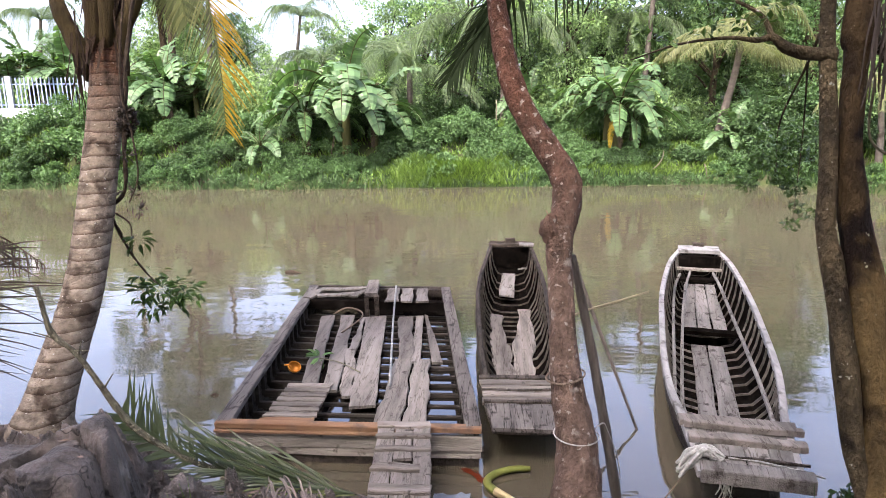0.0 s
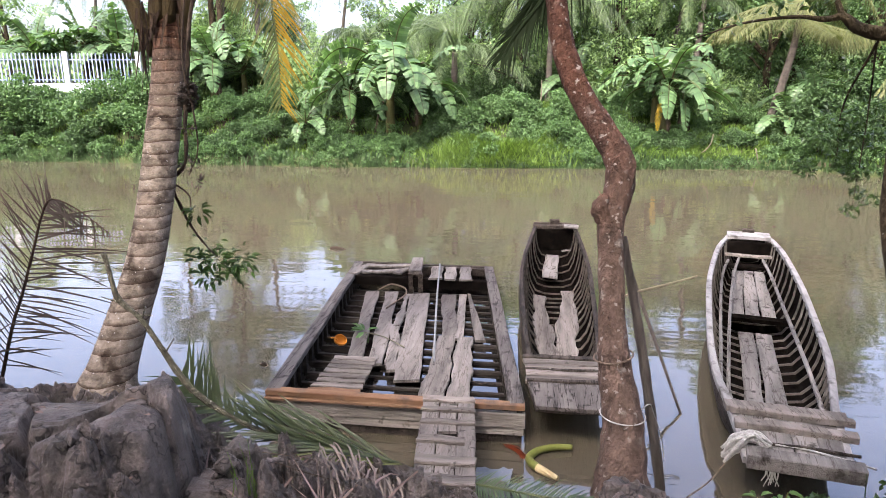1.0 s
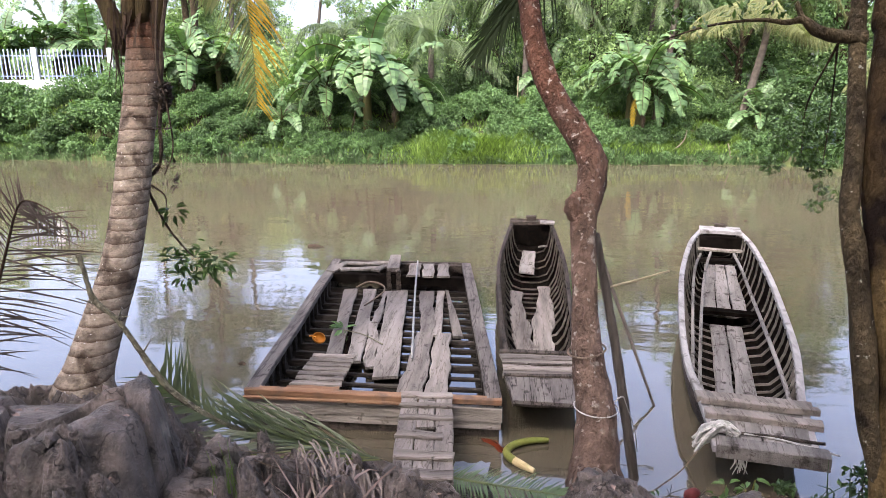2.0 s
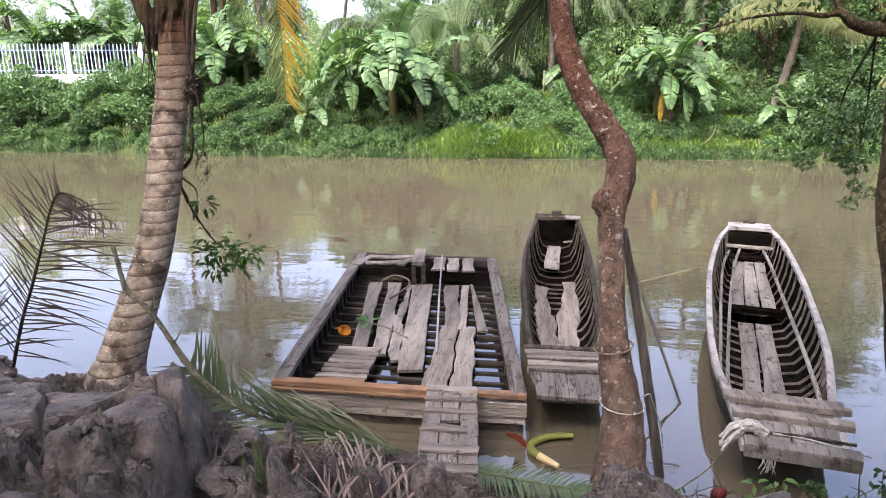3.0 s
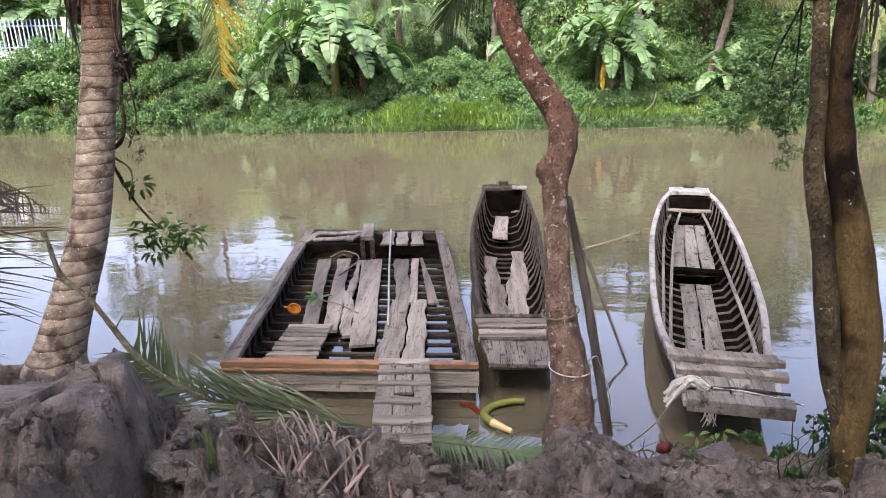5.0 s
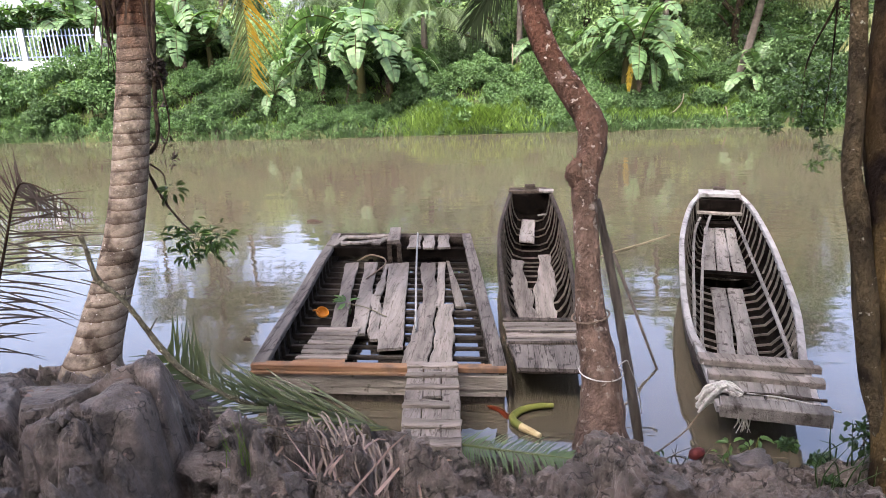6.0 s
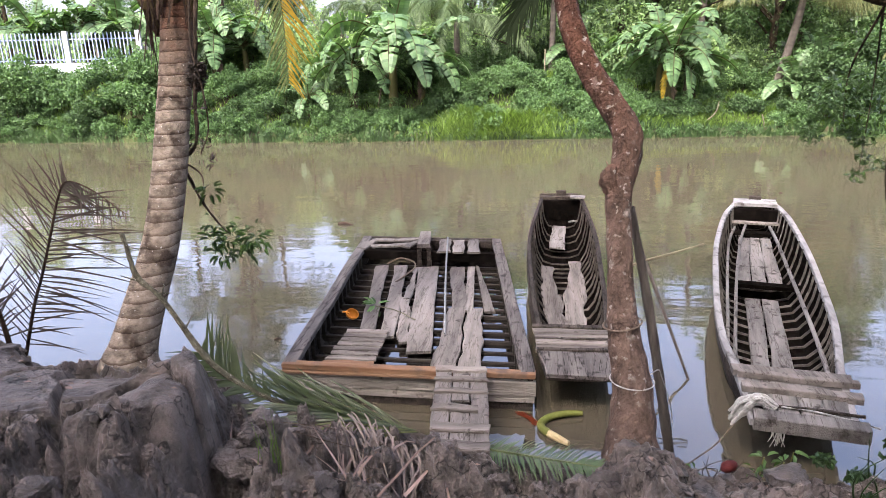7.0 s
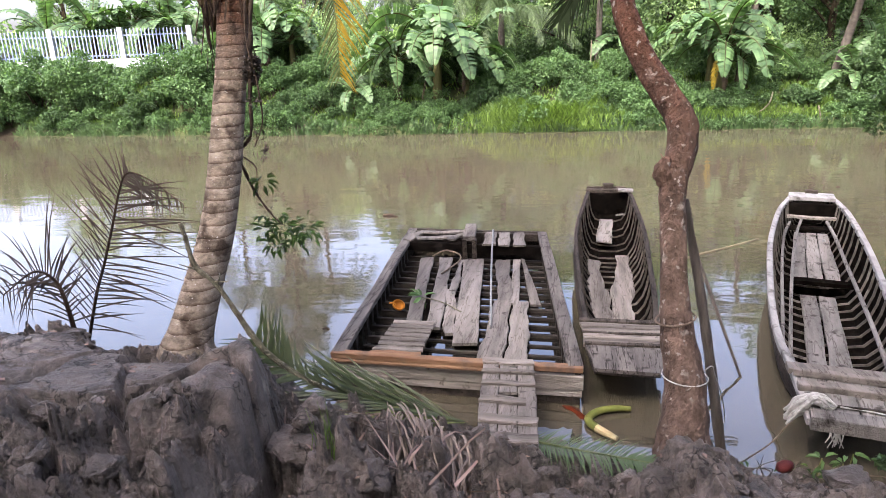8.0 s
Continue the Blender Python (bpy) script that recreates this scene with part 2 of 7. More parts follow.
M["beam_wood"] = surface("grey_beam_timber", (0.062, 0.054, 0.049), (0.165, 0.146, 0.131), 6, 0.75, 0.7, (1.57, 0.174, 1.39), (0.036, 0.030, 0.026), 0.05, 9, 0.14, 60, crack=((7.0, 0.5, 5.0), 2.0, (0.16, 0.135, 0.12), 0.03))
M["front_wood"] = surface("bleached_front_board", (0.17, 0.148, 0.125), (0.43, 0.385, 0.335), 5, 0.8, 0.7, (0.3, 1.5, 2.4), (0.10, 0.083, 0.067), 0.03, 9, 0.15, 60)
M["new_wood"] = surface("reddish_sawn_timber", (0.158, 0.0812, 0.0446), (0.255, 0.15, 0.0892), 6, 0.75, 0.4, (0.242, 1.57, 1.6), (0.122, 0.0812, 0.0574), 0.05, 4, 0.12, 60)
M["pale_wood"] = surface("bleached_boat_wood", (0.10, 0.091, 0.083), (0.245, 0.226, 0.208), 5, 0.75, 0.8, (1.6, 0.232, 1.4), (0.055, 0.047, 0.040), 0.04, 10, 0.22, 60, crack=((5.0, 0.45, 4.0), 2.0, (0.42, 0.38, 0.35), 0.018), turn=-13.6)
M["white_wood"] = surface("worn_white_paint_wood", (0.16, 0.150, 0.143), (0.37, 0.352, 0.338), 5, 0.7, 0.5, (2, 0.6, 2), (0.09, 0.079, 0.070), 0.05, 7, 0.08, 60)
M["coconut_bark"] = surface("ringed_coconut_bark", (0.115, 0.088, 0.066), (0.43, 0.360, 0.285), 9, 0.88, 1.0, (1, 1, 1.5), (0.085, 0.062, 0.046), 0.05, 5, 0.05, 60, rise=(2.5, 3.3, (0.34, 0.21, 0.16)), scars=(3.7, (0.34, 0.27, 0.23)), fleck=(34, (0.45, 0.42, 0.38), 0.02))
M["palm_trunk"] = surface("grey_palm_trunk", (0.07, 0.0595, 0.0476), (0.154, 0.133, 0.108), 3, 0.9, 0.6, (1, 1, 2), (0.049, 0.0385, 0.0294), 0.03, 2, 0.1, 30)
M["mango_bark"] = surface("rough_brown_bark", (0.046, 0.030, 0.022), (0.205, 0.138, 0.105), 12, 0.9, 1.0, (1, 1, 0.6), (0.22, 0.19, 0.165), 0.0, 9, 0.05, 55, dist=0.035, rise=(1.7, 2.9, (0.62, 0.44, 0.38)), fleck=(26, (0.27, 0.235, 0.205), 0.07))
M["dark_bark"] = surface("dark_mottled_bark", (0.020, 0.0155, 0.010), (0.085, 0.064, 0.036), 8, 0.9, 1.0, (1, 1, 0.6), (0.0075, 0.005, 0.0038), 0.05, 3.2, 0.05, 45, dist=0.04, fleck=(26, (0.24, 0.235, 0.20), 0.03))
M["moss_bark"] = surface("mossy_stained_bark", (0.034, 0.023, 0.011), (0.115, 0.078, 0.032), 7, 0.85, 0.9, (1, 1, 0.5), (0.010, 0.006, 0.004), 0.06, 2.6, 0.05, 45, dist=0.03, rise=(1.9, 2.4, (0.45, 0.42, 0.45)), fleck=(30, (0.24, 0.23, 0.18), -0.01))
M["fibre"] = surface("dry_palm_fibre", (0.018, 0.011, 0.007), (0.06, 0.0385, 0.025), 8, 0.95, 0.8, (3, 3, 0.5), None, 0, 2, 0.2, 60)
M["vine"] = surface("dark_vine_stem", (0.025, 0.018, 0.014), (0.07, 0.05, 0.035), 12, 0.9, 0.6)
M["dead_leaf"] = leafy("dry_brown_leaflet", (0.138, 0.0929, 0.0778), (0.347, 0.241, 0.202), 0.7, 0.15, 0.35, 3)
M["dead_frond"] = leafy("dead_grey_frond", (0.016, 0.012, 0.010), (0.07, 0.052, 0.042), 0.7, 0.08, 0.4, 3)
M["spathe"] = surface("grey_dry_spathe", (0.115, 0.09, 0.072), (0.259, 0.209, 0.173), 5, 0.85, 0.6, (6, 6, 0.6), None, 0, 2, 0.15, 60)
M["yellow_leaf"] = leafy("yellowing_palm_leaflet", (0.30, 0.225, 0.028), (0.45, 0.255, 0.022), 0.5, 0.4, 0.25, 2)
M["palm_leaf"] = leafy("green_palm_leaflet", (0.0446, 0.0792, 0.0315), (0.129, 0.178, 0.0693), 0.4, 0.3, 0.3, 1.2)
M["palm_yellowish"] = leafy("yellow_green_palm_leaflet", (0.075, 0.105, 0.0378), (0.2, 0.2, 0.077), 0.45, 0.35, 0.3, 0.5)
# Palm green darkened to near black for the shade the frond hangs in.
M["dark_palm"] = leafy("shaded_palm_leaflet", (0.0075, 0.0142, 0.006), (0.03, 0.045, 0.0165), 0.55, 0.15, 0.6, 2, 0.06)
M["fresh_palm"] = leafy("fallen_green_frond", (0.013, 0.022, 0.006), (0.068, 0.090, 0.022), 0.4, 0.15, 0.5, 3, 0.25)
M["banana_leaf"] = leafy("banana_leaf_blade", (0.050, 0.110, 0.036), (0.138, 0.228, 0.092), 0.45, 0.33, 0.3, 1.0, 0.2)
M["banana_dry"] = leafy("dry_banana_leaf", (0.022, 0.016, 0.009), (0.065, 0.046, 0.025), 0.75, 0.2, 0.3, 2)
M["banana_yellow"] = leafy("yellow_banana_leaf", (0.27, 0.198, 0.018), (0.36, 0.252, 0.03), 0.5, 0.35, 0.2, 2)
M["banana_stem"] = surface("banana_pseudostem", (0.035, 0.039, 0.012), (0.077, 0.0715, 0.027), 4, 0.6, 0.4, (2, 2, 0.6), (0.042, 0.026, 0.0135), 0.05, 3, 0.15)
M["leaf_a"] = leafy("bush_leaf_mid_green", (0.046, 0.106, 0.031), (0.132, 0.222, 0.080), 0.5, 0.3, 0.32, 0.6, 0.16)
M["leaf_b"] = leafy("bush_leaf_dark_green", (0.025, 0.058, 0.021), (0.085, 0.145, 0.050), 0.5, 0.28, 0.32, 0.6, 0.14)
M["leaf_c"] = leafy("tree_leaf_deep_green", (0.100, 0.178, 0.074), (0.32, 0.45, 0.185), 0.55, 0.4, 0.38, 0.4, 0.1)
M["leaf_near"] = leafy("glossy_near_leaf", (0.0308, 0.066, 0.0178), (0.0748, 0.128, 0.0345), 0.35, 0.3, 0.35, 4)
# Darker copy of the near leaf, with shade under the tree in its colour.
M["leaf_shade"] = leafy("shaded_shrub_leaf", (0.014, 0.034, 0.010), (0.050, 0.090, 0.026), 0.4, 0.25, 0.35, 3, 0.14)
M["petiole"] = surface("fibrous_frond_base", (0.030, 0.020, 0.010), (0.095, 0.070, 0.030), 6, 0.75, 0.7, (3, 3, 0.4), (0.03, 0.018, 0.012), 0.08, 4, 0.3, 60)
M["dry_strip"] = leafy("pinkish_dry_strip", (0.105, 0.078, 0.062), (0.29, 0.228, 0.188), 0.7, 0.1, 0.45, 3)
M["grass"] = leafy("bank_grass_blade", (0.060, 0.118, 0.022), (0.185, 0.275, 0.066), 0.55, 0.35, 0.4, 0.5, 0.08)
M["white_paint"] = surface("white_fence_paint", (0.525, 0.546, 0.56), (0.644, 0.658, 0.672), 3, 0.5, 0.1, vary=0.04)
M["blue_paint"] = surface("pale_blue_fence_paint", (0.26, 0.322, 0.459), (0.347, 0.409, 0.533), 3, 0.5, 0.1, vary=0.1)
M["rope"] = surface("pale_nylon_rope", (0.29, 0.277, 0.251), (0.593, 0.58, 0.538), 30, 0.85, 0.8, vary=0.1)
M["dark_rope"] = surface("dirty_brown_rope", (0.10, 0.07, 0.05), (0.22, 0.17, 0.13), 30, 0.9, 0.8, vary=0.1)
M["orange"] = surface("faded_orange_plastic", (0.392, 0.123, 0.0112), (0.476, 0.19, 0.028), 6, 0.4, 0.1, vary=0.05)
M["red_cloth"] = surface("red_orange_netting", (0.10, 0.015, 0.005), (0.14, 0.030, 0.010), 20, 0.8, 0.6, vary=0.1)
M["red_dark"] = surface("dull_red_plastic", (0.06, 0.012, 0.012), (0.13, 0.028, 0.026), 10, 0.5, 0.3)
M["bamboo"] = surface("grey_brown_pole", (0.042, 0.035, 0.0294), (0.119, 0.101, 0.084), 6, 0.8, 0.5, (3, 3, 0.5), None, 0, 2, 0.1)
M["stick"] = surface("pale_stick_bark", (0.112, 0.098, 0.063), (0.21, 0.189, 0.126), 8, 0.8, 0.5, vary=0.15)
M["dark_stick"] = surface("mottled_petiole_bark", (0.050, 0.042, 0.030), (0.20, 0.185, 0.125), 22, 0.85, 0.8, vary=0.1, fleck=(40, (0.34, 0.33, 0.28), 0.05))
M["stem_green"] = surface("cut_green_stem", (0.110, 0.122, 0.026), (0.215, 0.222, 0.060), 6, 0.45, 0.4, (1, 1, 1), (0.0473, 0.0367, 0.0105), 0.0, 9, 0.05)
M["stem_cut"] = surface("pale_cut_pith", (0.413, 0.315, 0.15), (0.562, 0.465, 0.27), 14, 0.7, 0.5, vary=0.05)
M["plastic"] = surface("pale_blue_sheet", (0.16, 0.18, 0.22), (0.26, 0.28, 0.33), 5, 0.25, 0.2)
M["tarp"] = surface("teal_tarpaulin", (0.0105, 0.105, 0.0945), (0.021, 0.147, 0.133), 3, 0.5, 0.4)
M["pole_pvc"] = surface("dull_white_pipe", (0.17, 0.168, 0.162), (0.25, 0.248, 0.24), 8, 0.5, 0.2)


# ---- building helpers ----
def part(name, geo, material, parent=None, label="", smooth=False):
    """Links one mesh, from a bmesh or from (verts, faces) in world places, under a thing or a part."""
    if isinstance(geo, tuple):
        me = bpy.data.meshes.new(name)
        me.from_pydata([tuple(v) for v in geo[0]], [], [tuple(f) for f in geo[1]])
    else:
        me = bpy.data.meshes.new(name)
        geo.to_mesh(me)
        geo.free()
    me.materials.append(material)
    if smooth:
        me.polygons.foreach_set("use_smooth", [True] * len(me.polygons))
    ob = new(name, me)
    if parent is not None:
        ob.parent = parent
        if parent.parent is None:
            ob.matrix_parent_inverse = Matrix.Translation(-parent.location)
    if label:
        ob["label"] = label
    return ob


def thing(name, at, label, category, group="", kind=""):
    ob = new(name)
    ob.location = at
    ob.empty_display_size = 0.1
    return tagged(ob, label, category, group, kind)


def catmull(pts, n):
    """n + 1 points along a smooth line through pts (numpy rows of any width)."""
    p = np.array([pts[0]] + list(pts) + [pts[-1]], float)
    p[0], p[-1] = 2 * p[1] - p[2], 2 * p[-2] - p[-3]
    out = []
    for u in np.linspace(0, len(pts) - 1, n + 1):
        i = min(int(u), len(pts) - 2)
        f = u - i
        a, b, c, d = p[i], p[i + 1], p[i + 2], p[i + 3]
        out.append(0.5 * (2 * b + (c - a) * f + (2 * a - 5 * b + 4 * c - d) * f * f + (3 * b - 3 * c + d - a) * f ** 3))
    return np.array(out)


def tube(rows, sides=10, n=0, bumps=None, cap=True):
    """A tapered tube along rows (x, y, z, radius); bumps(u, angle) scales the radius."""
    r = catmull(rows, n) if n else np.array(rows, float)
    verts, faces = [], []
    side = None
    for i, row in enumerate(r):
        d = Vector(r[min(i + 1, len(r) - 1)][:3] - r[max(i - 1, 0)][:3]).normalized()
        if side is None:
            side = d.cross(Vector((0, 0, 1)) if abs(d.z) < 0.9 else Vector((0, 1, 0))).normalized()
        side = (side - d * side.dot(d)).normalized()
        up = d.cross(side)
        for k in range(sides):
            a = 2 * math.pi * k / sides
            s = row[3] * (bumps(i / (len(r) - 1), a) if bumps else 1)
            verts.append(Vector(row[:3]) + (side * math.cos(a) + up * math.sin(a)) * s)
    for i in range(len(r) - 1):
        for k in range(sides):
            k2 = (k + 1) % sides
            faces.append((i * sides + k, i * sides + k2, (i + 1) * sides + k2, (i + 1) * sides + k))
    if cap:
        faces.append(tuple(range(sides))[::-1])
        faces.append(tuple(range((len(r) - 1) * sides, len(r) * sides)))
    return verts, faces


def merge(*geos):
    verts, faces = [], []
    for v, f in geos:
        o = len(verts)
        verts += list(v)
        faces += [tuple(i + o for i in q) for q in f]
    return verts, faces


def board(a, b, w0, w1, thick, rng, wob=0.006, seg=10, lift=0.004, side=None, ragged=0.0):
    """A worn plank whose upper face runs from a to b: uneven edges, ragged ends, chamfered rims."""
    a, b = Vector(a), Vector(b)
    d = b - a
    ax = d.normalized()
    sx = Vector(side).normalized() if side else ax.cross(Vector((0, 0, 1))).normalized()
    up = sx.cross(ax).normalized()
    if up.z < 0:
        up = -up
    verts, faces = [], []
    ph = [rng.uniform(0, 6.28) for _ in range(4)]
    c = min(0.006, thick * 0.3)
    for i in range(seg + 1):
        u = i / seg
        w = (w0 + (w1 - w0) * u) / 2
        l = w + wob * (math.sin(u * 9 + ph[0]) + 0.6 * math.sin(u * 23 + ph[1])) + rng.uniform(-wob, wob) * 0.5
        r = w + wob * (math.sin(u * 8 + ph[2]) + 0.6 * math.sin(u * 21 + ph[3])) + rng.uniform(-wob, wob) * 0.5
        h = lift * math.sin(u * 7 + ph[1])
        tl = rng.uniform(-ragged, ragged) if i in (0, seg) else 0
        tr = rng.uniform(-ragged, ragged) if i in (0, seg) else 0
        p = a + d * u
        pl, pr = p + ax * tl, p + ax * tr
        verts += [pl - sx * l + up * (h - thick), pl - sx * l + up * (h - c), pl - sx * (l - c) + up * h,
                  pr + sx * (r - c) + up * h, pr + sx * r + up * (h - c), pr + sx * r + up * (h - thick)]
    for i in range(seg):
        o = i * 6
        for k in range(6):
            k2 = (k + 1) % 6
            faces.append((o + k, o + 6 + k, o + 6 + k2, o + k2))
    faces += [tuple(range(6)), tuple(range(seg * 6, seg * 6 + 6))[::-1]]
    return verts, faces


def leaf_cloud(centres, size, n_each, spread, rng, slim=0.45, flat=0.35):
    """Many small folded leaves scattered in clumps round centres (x, y, z, radius)."""
    cs = np.repeat(np.array(centres, float), n_each, axis=0)
    n = len(cs)
    d = rng.normal(size=(n, 3))
    d /= np.linalg.norm(d, axis=1)[:, None]
    rad = cs[:, 3] * spread * (0.45 + 0.6 * rng.random(n) ** 0.6)
    p = cs[:, :3] + d * rad[:, None] * np.array([1, 1, 0.8])
    ax = d * 0.7 + rng.normal(size=(n, 3)) * 0.6 + np.array([0, 0, -flat])
    ax /= np.linalg.norm(ax, axis=1)[:, None]
    sd_ = np.cross(ax, rng.normal(size=(n, 3)) * 0.6 + np.array([0, 0, 1.0]))
    sd_ /= np.maximum(np.linalg.norm(sd_, axis=1), 1e-6)[:, None]
    nrm = np.cross(ax, sd_)
    s = (size * (0.6 + 0.8 * rng.random(n)))[:, None]
    base, tip = p - ax * s * 0.5, p + ax * s * 0.5
    l, r = p - sd_ * s * slim * 0.5 + nrm * s * 0.08, p + sd_ * s * slim * 0.5 + nrm * s * 0.08
    verts = np.stack([base, r, tip, l], 1).reshape(-1, 3)
    faces = np.arange(n * 4).reshape(n, 4)
    return verts.tolist(), faces.tolist()


def frond(rachis, length, count, rng, sides=(-1, 1), width=0.035, droop=0.5, forward=0.5, start=0.12, seg=3, ragged=0.1, up_bias=0.25, face=(0, 0, 1), mess=0.05):
    """Leaflets on both sides of a palm rachis (rows x, y, z): folded strips that hang with their weight."""
    pts = catmull(rachis, 60)
    verts, faces = [], []
    for i in range(count):
        u = start + (1 - start) * i / max(1, count - 1)
        j = min(int(u * 60), 59)
        p = Vector(pts[j] + (pts[j + 1] - pts[j]) * (u * 60 - j))
        d = Vector(pts[j + 1] - pts[j]).normalized()
        sx = d.cross(Vector(face))
        if sx.length < 0.15:
            sx = d.cross(Vector((0.3, 1, 0)))
        sx.normalize()
        prof = (0.55 + 0.45 * math.sin(min(1, u * 1.6) * math.pi / 2)) * (1 - 0.65 * max(0, u - 0.55) / 0.45)
        for sgn in sides:
            ll = length * prof * rng.uniform(1 - ragged * 2, 1 + ragged)
            way = (sx * sgn + d * (forward + rng.uniform(-0.12, 0.12)) + Vector((0, 0, up_bias + rng.uniform(-0.12, 0.12))) + Vector((rng.uniform(-mess, mess), rng.uniform(-mess, mess), rng.uniform(-mess, mess)))).normalized()
            q, w = p.copy(), width * rng.uniform(0.8, 1.15)
            o = len(verts)
            for k in range(seg + 1):
                f = k / seg
                ww = w * (0.55 + 0.9 * f if f < 0.4 else 1.25 * (1 - f) + 0.06)
                nside = way.cross(d)
                nside = (nside.cross(way)).normalized() if nside.length > 0.01 else sx
                verts += [q - nside * ww * 0.5, q + nside * ww * 0.5]
                q = q + way * (ll / seg)
                way = (way + Vector((0, 0, -droop / seg * rng.uniform(0.7, 1.3) * (1 + f)))).normalized()
            for k in range(seg):
                faces.append((o + 2 * k, o + 2 * k + 1, o + 2 * k + 3, o + 2 * k + 2))
    return verts, faces


def frond_parts(name, parent, mat, geo, per):
    """Each leaflet of a frond as a part of its own; per: corners in one leaflet."""
    v, f = geo
    nf = per // 2 - 1
    for i in range(len(v) // per):
        part(name, (v[i * per:(i + 1) * per], [tuple(q - i * per for q in face_) for face_ in f[i * nf:(i + 1) * nf]]), mat, parent)


def nz3(x, y, z=0.0):
    return noise.noise((x, y, z))


def sstep(a, b, v):
    t = min(1.0, max(0.0, (v - a) / (b - a)))
    return t * t * (3 - 2 * t)


# ---- ground ----
RIGHT_Y = [-30, 1.0, 2.2, 3.0, 3.5, 3.8, 4.2, 4.7, 6.0, 7.5]
RIGHT_Z = [1.3, 1.2, 0.95, 0.72, 0.58, 0.42, 0.06, -0.2, -0.8, -1.2]
LEFT_Y = [-30, 2.0, 2.8, 3.4, 3.9, 4.3, 4.7, 5.1, 6.0, 7.5]
LEFT_Z = [1.35, 1.30, 1.26, 1.16, 0.98, 0.75, 0.30, -0.10, -0.8, -1.2]
LUMPS = [(0.62, 3.35, 0.34, 0.18), (1.25, 3.32, 0.28, 0.14), (0.15, 3.0, 0.3, 0.08), (-1.45, 3.25, 0.22, 0.16), (-1.25, 2.85, 0.2, 0.12), (-1.0, 3.15, 0.16, 0.08),
         (-3.6, 3.65, 0.4, 0.10), (-1.95, 2.75, 0.35, 0.10), (-2.3, 2.25, 0.3, 0.1), (2.0, 3.3, 0.35, 0.12), (0.08, 3.60, 0.36, -0.10), (0.35, 3.50, 0.22, -0.06), (-2.0, 3.3, 0.25, 0.08), (-0.35, 3.35, 0.2, 0.06)]


def far_edge(x):
    e = 25.2 + 0.10 * max(0.0, -x - 8) + 0.25 * nz3(x * 0.35, 3.1) + 0.12 * nz3(x * 1.4, 8.0)
    if x > 10:
        e -= min(4.5, (x - 10) * 1.3)
    return e


def far_h(x, y):
    d = y - far_edge(x)
    crest = 2.1 - 0.9 * sstep(2.0, 7.0, x) + 0.5 * sstep(-10, -17, x)
    base = 0.4 * sstep(-0.15, 0.25, d) + (crest - 0.4) * sstep(0.2, 3.8, d) if d > -0.15 else -1.2 * sstep(0.15, 3.0, -d)
    if d > -0.15:
        base += 0.15 * nz3(x * 0.7, y * 0.7, 2) * sstep(0, 2, d) - 0.06
        base += 0.8 * sstep(4.0, 9.0, d) * sstep(-9, -16, x)
    return base


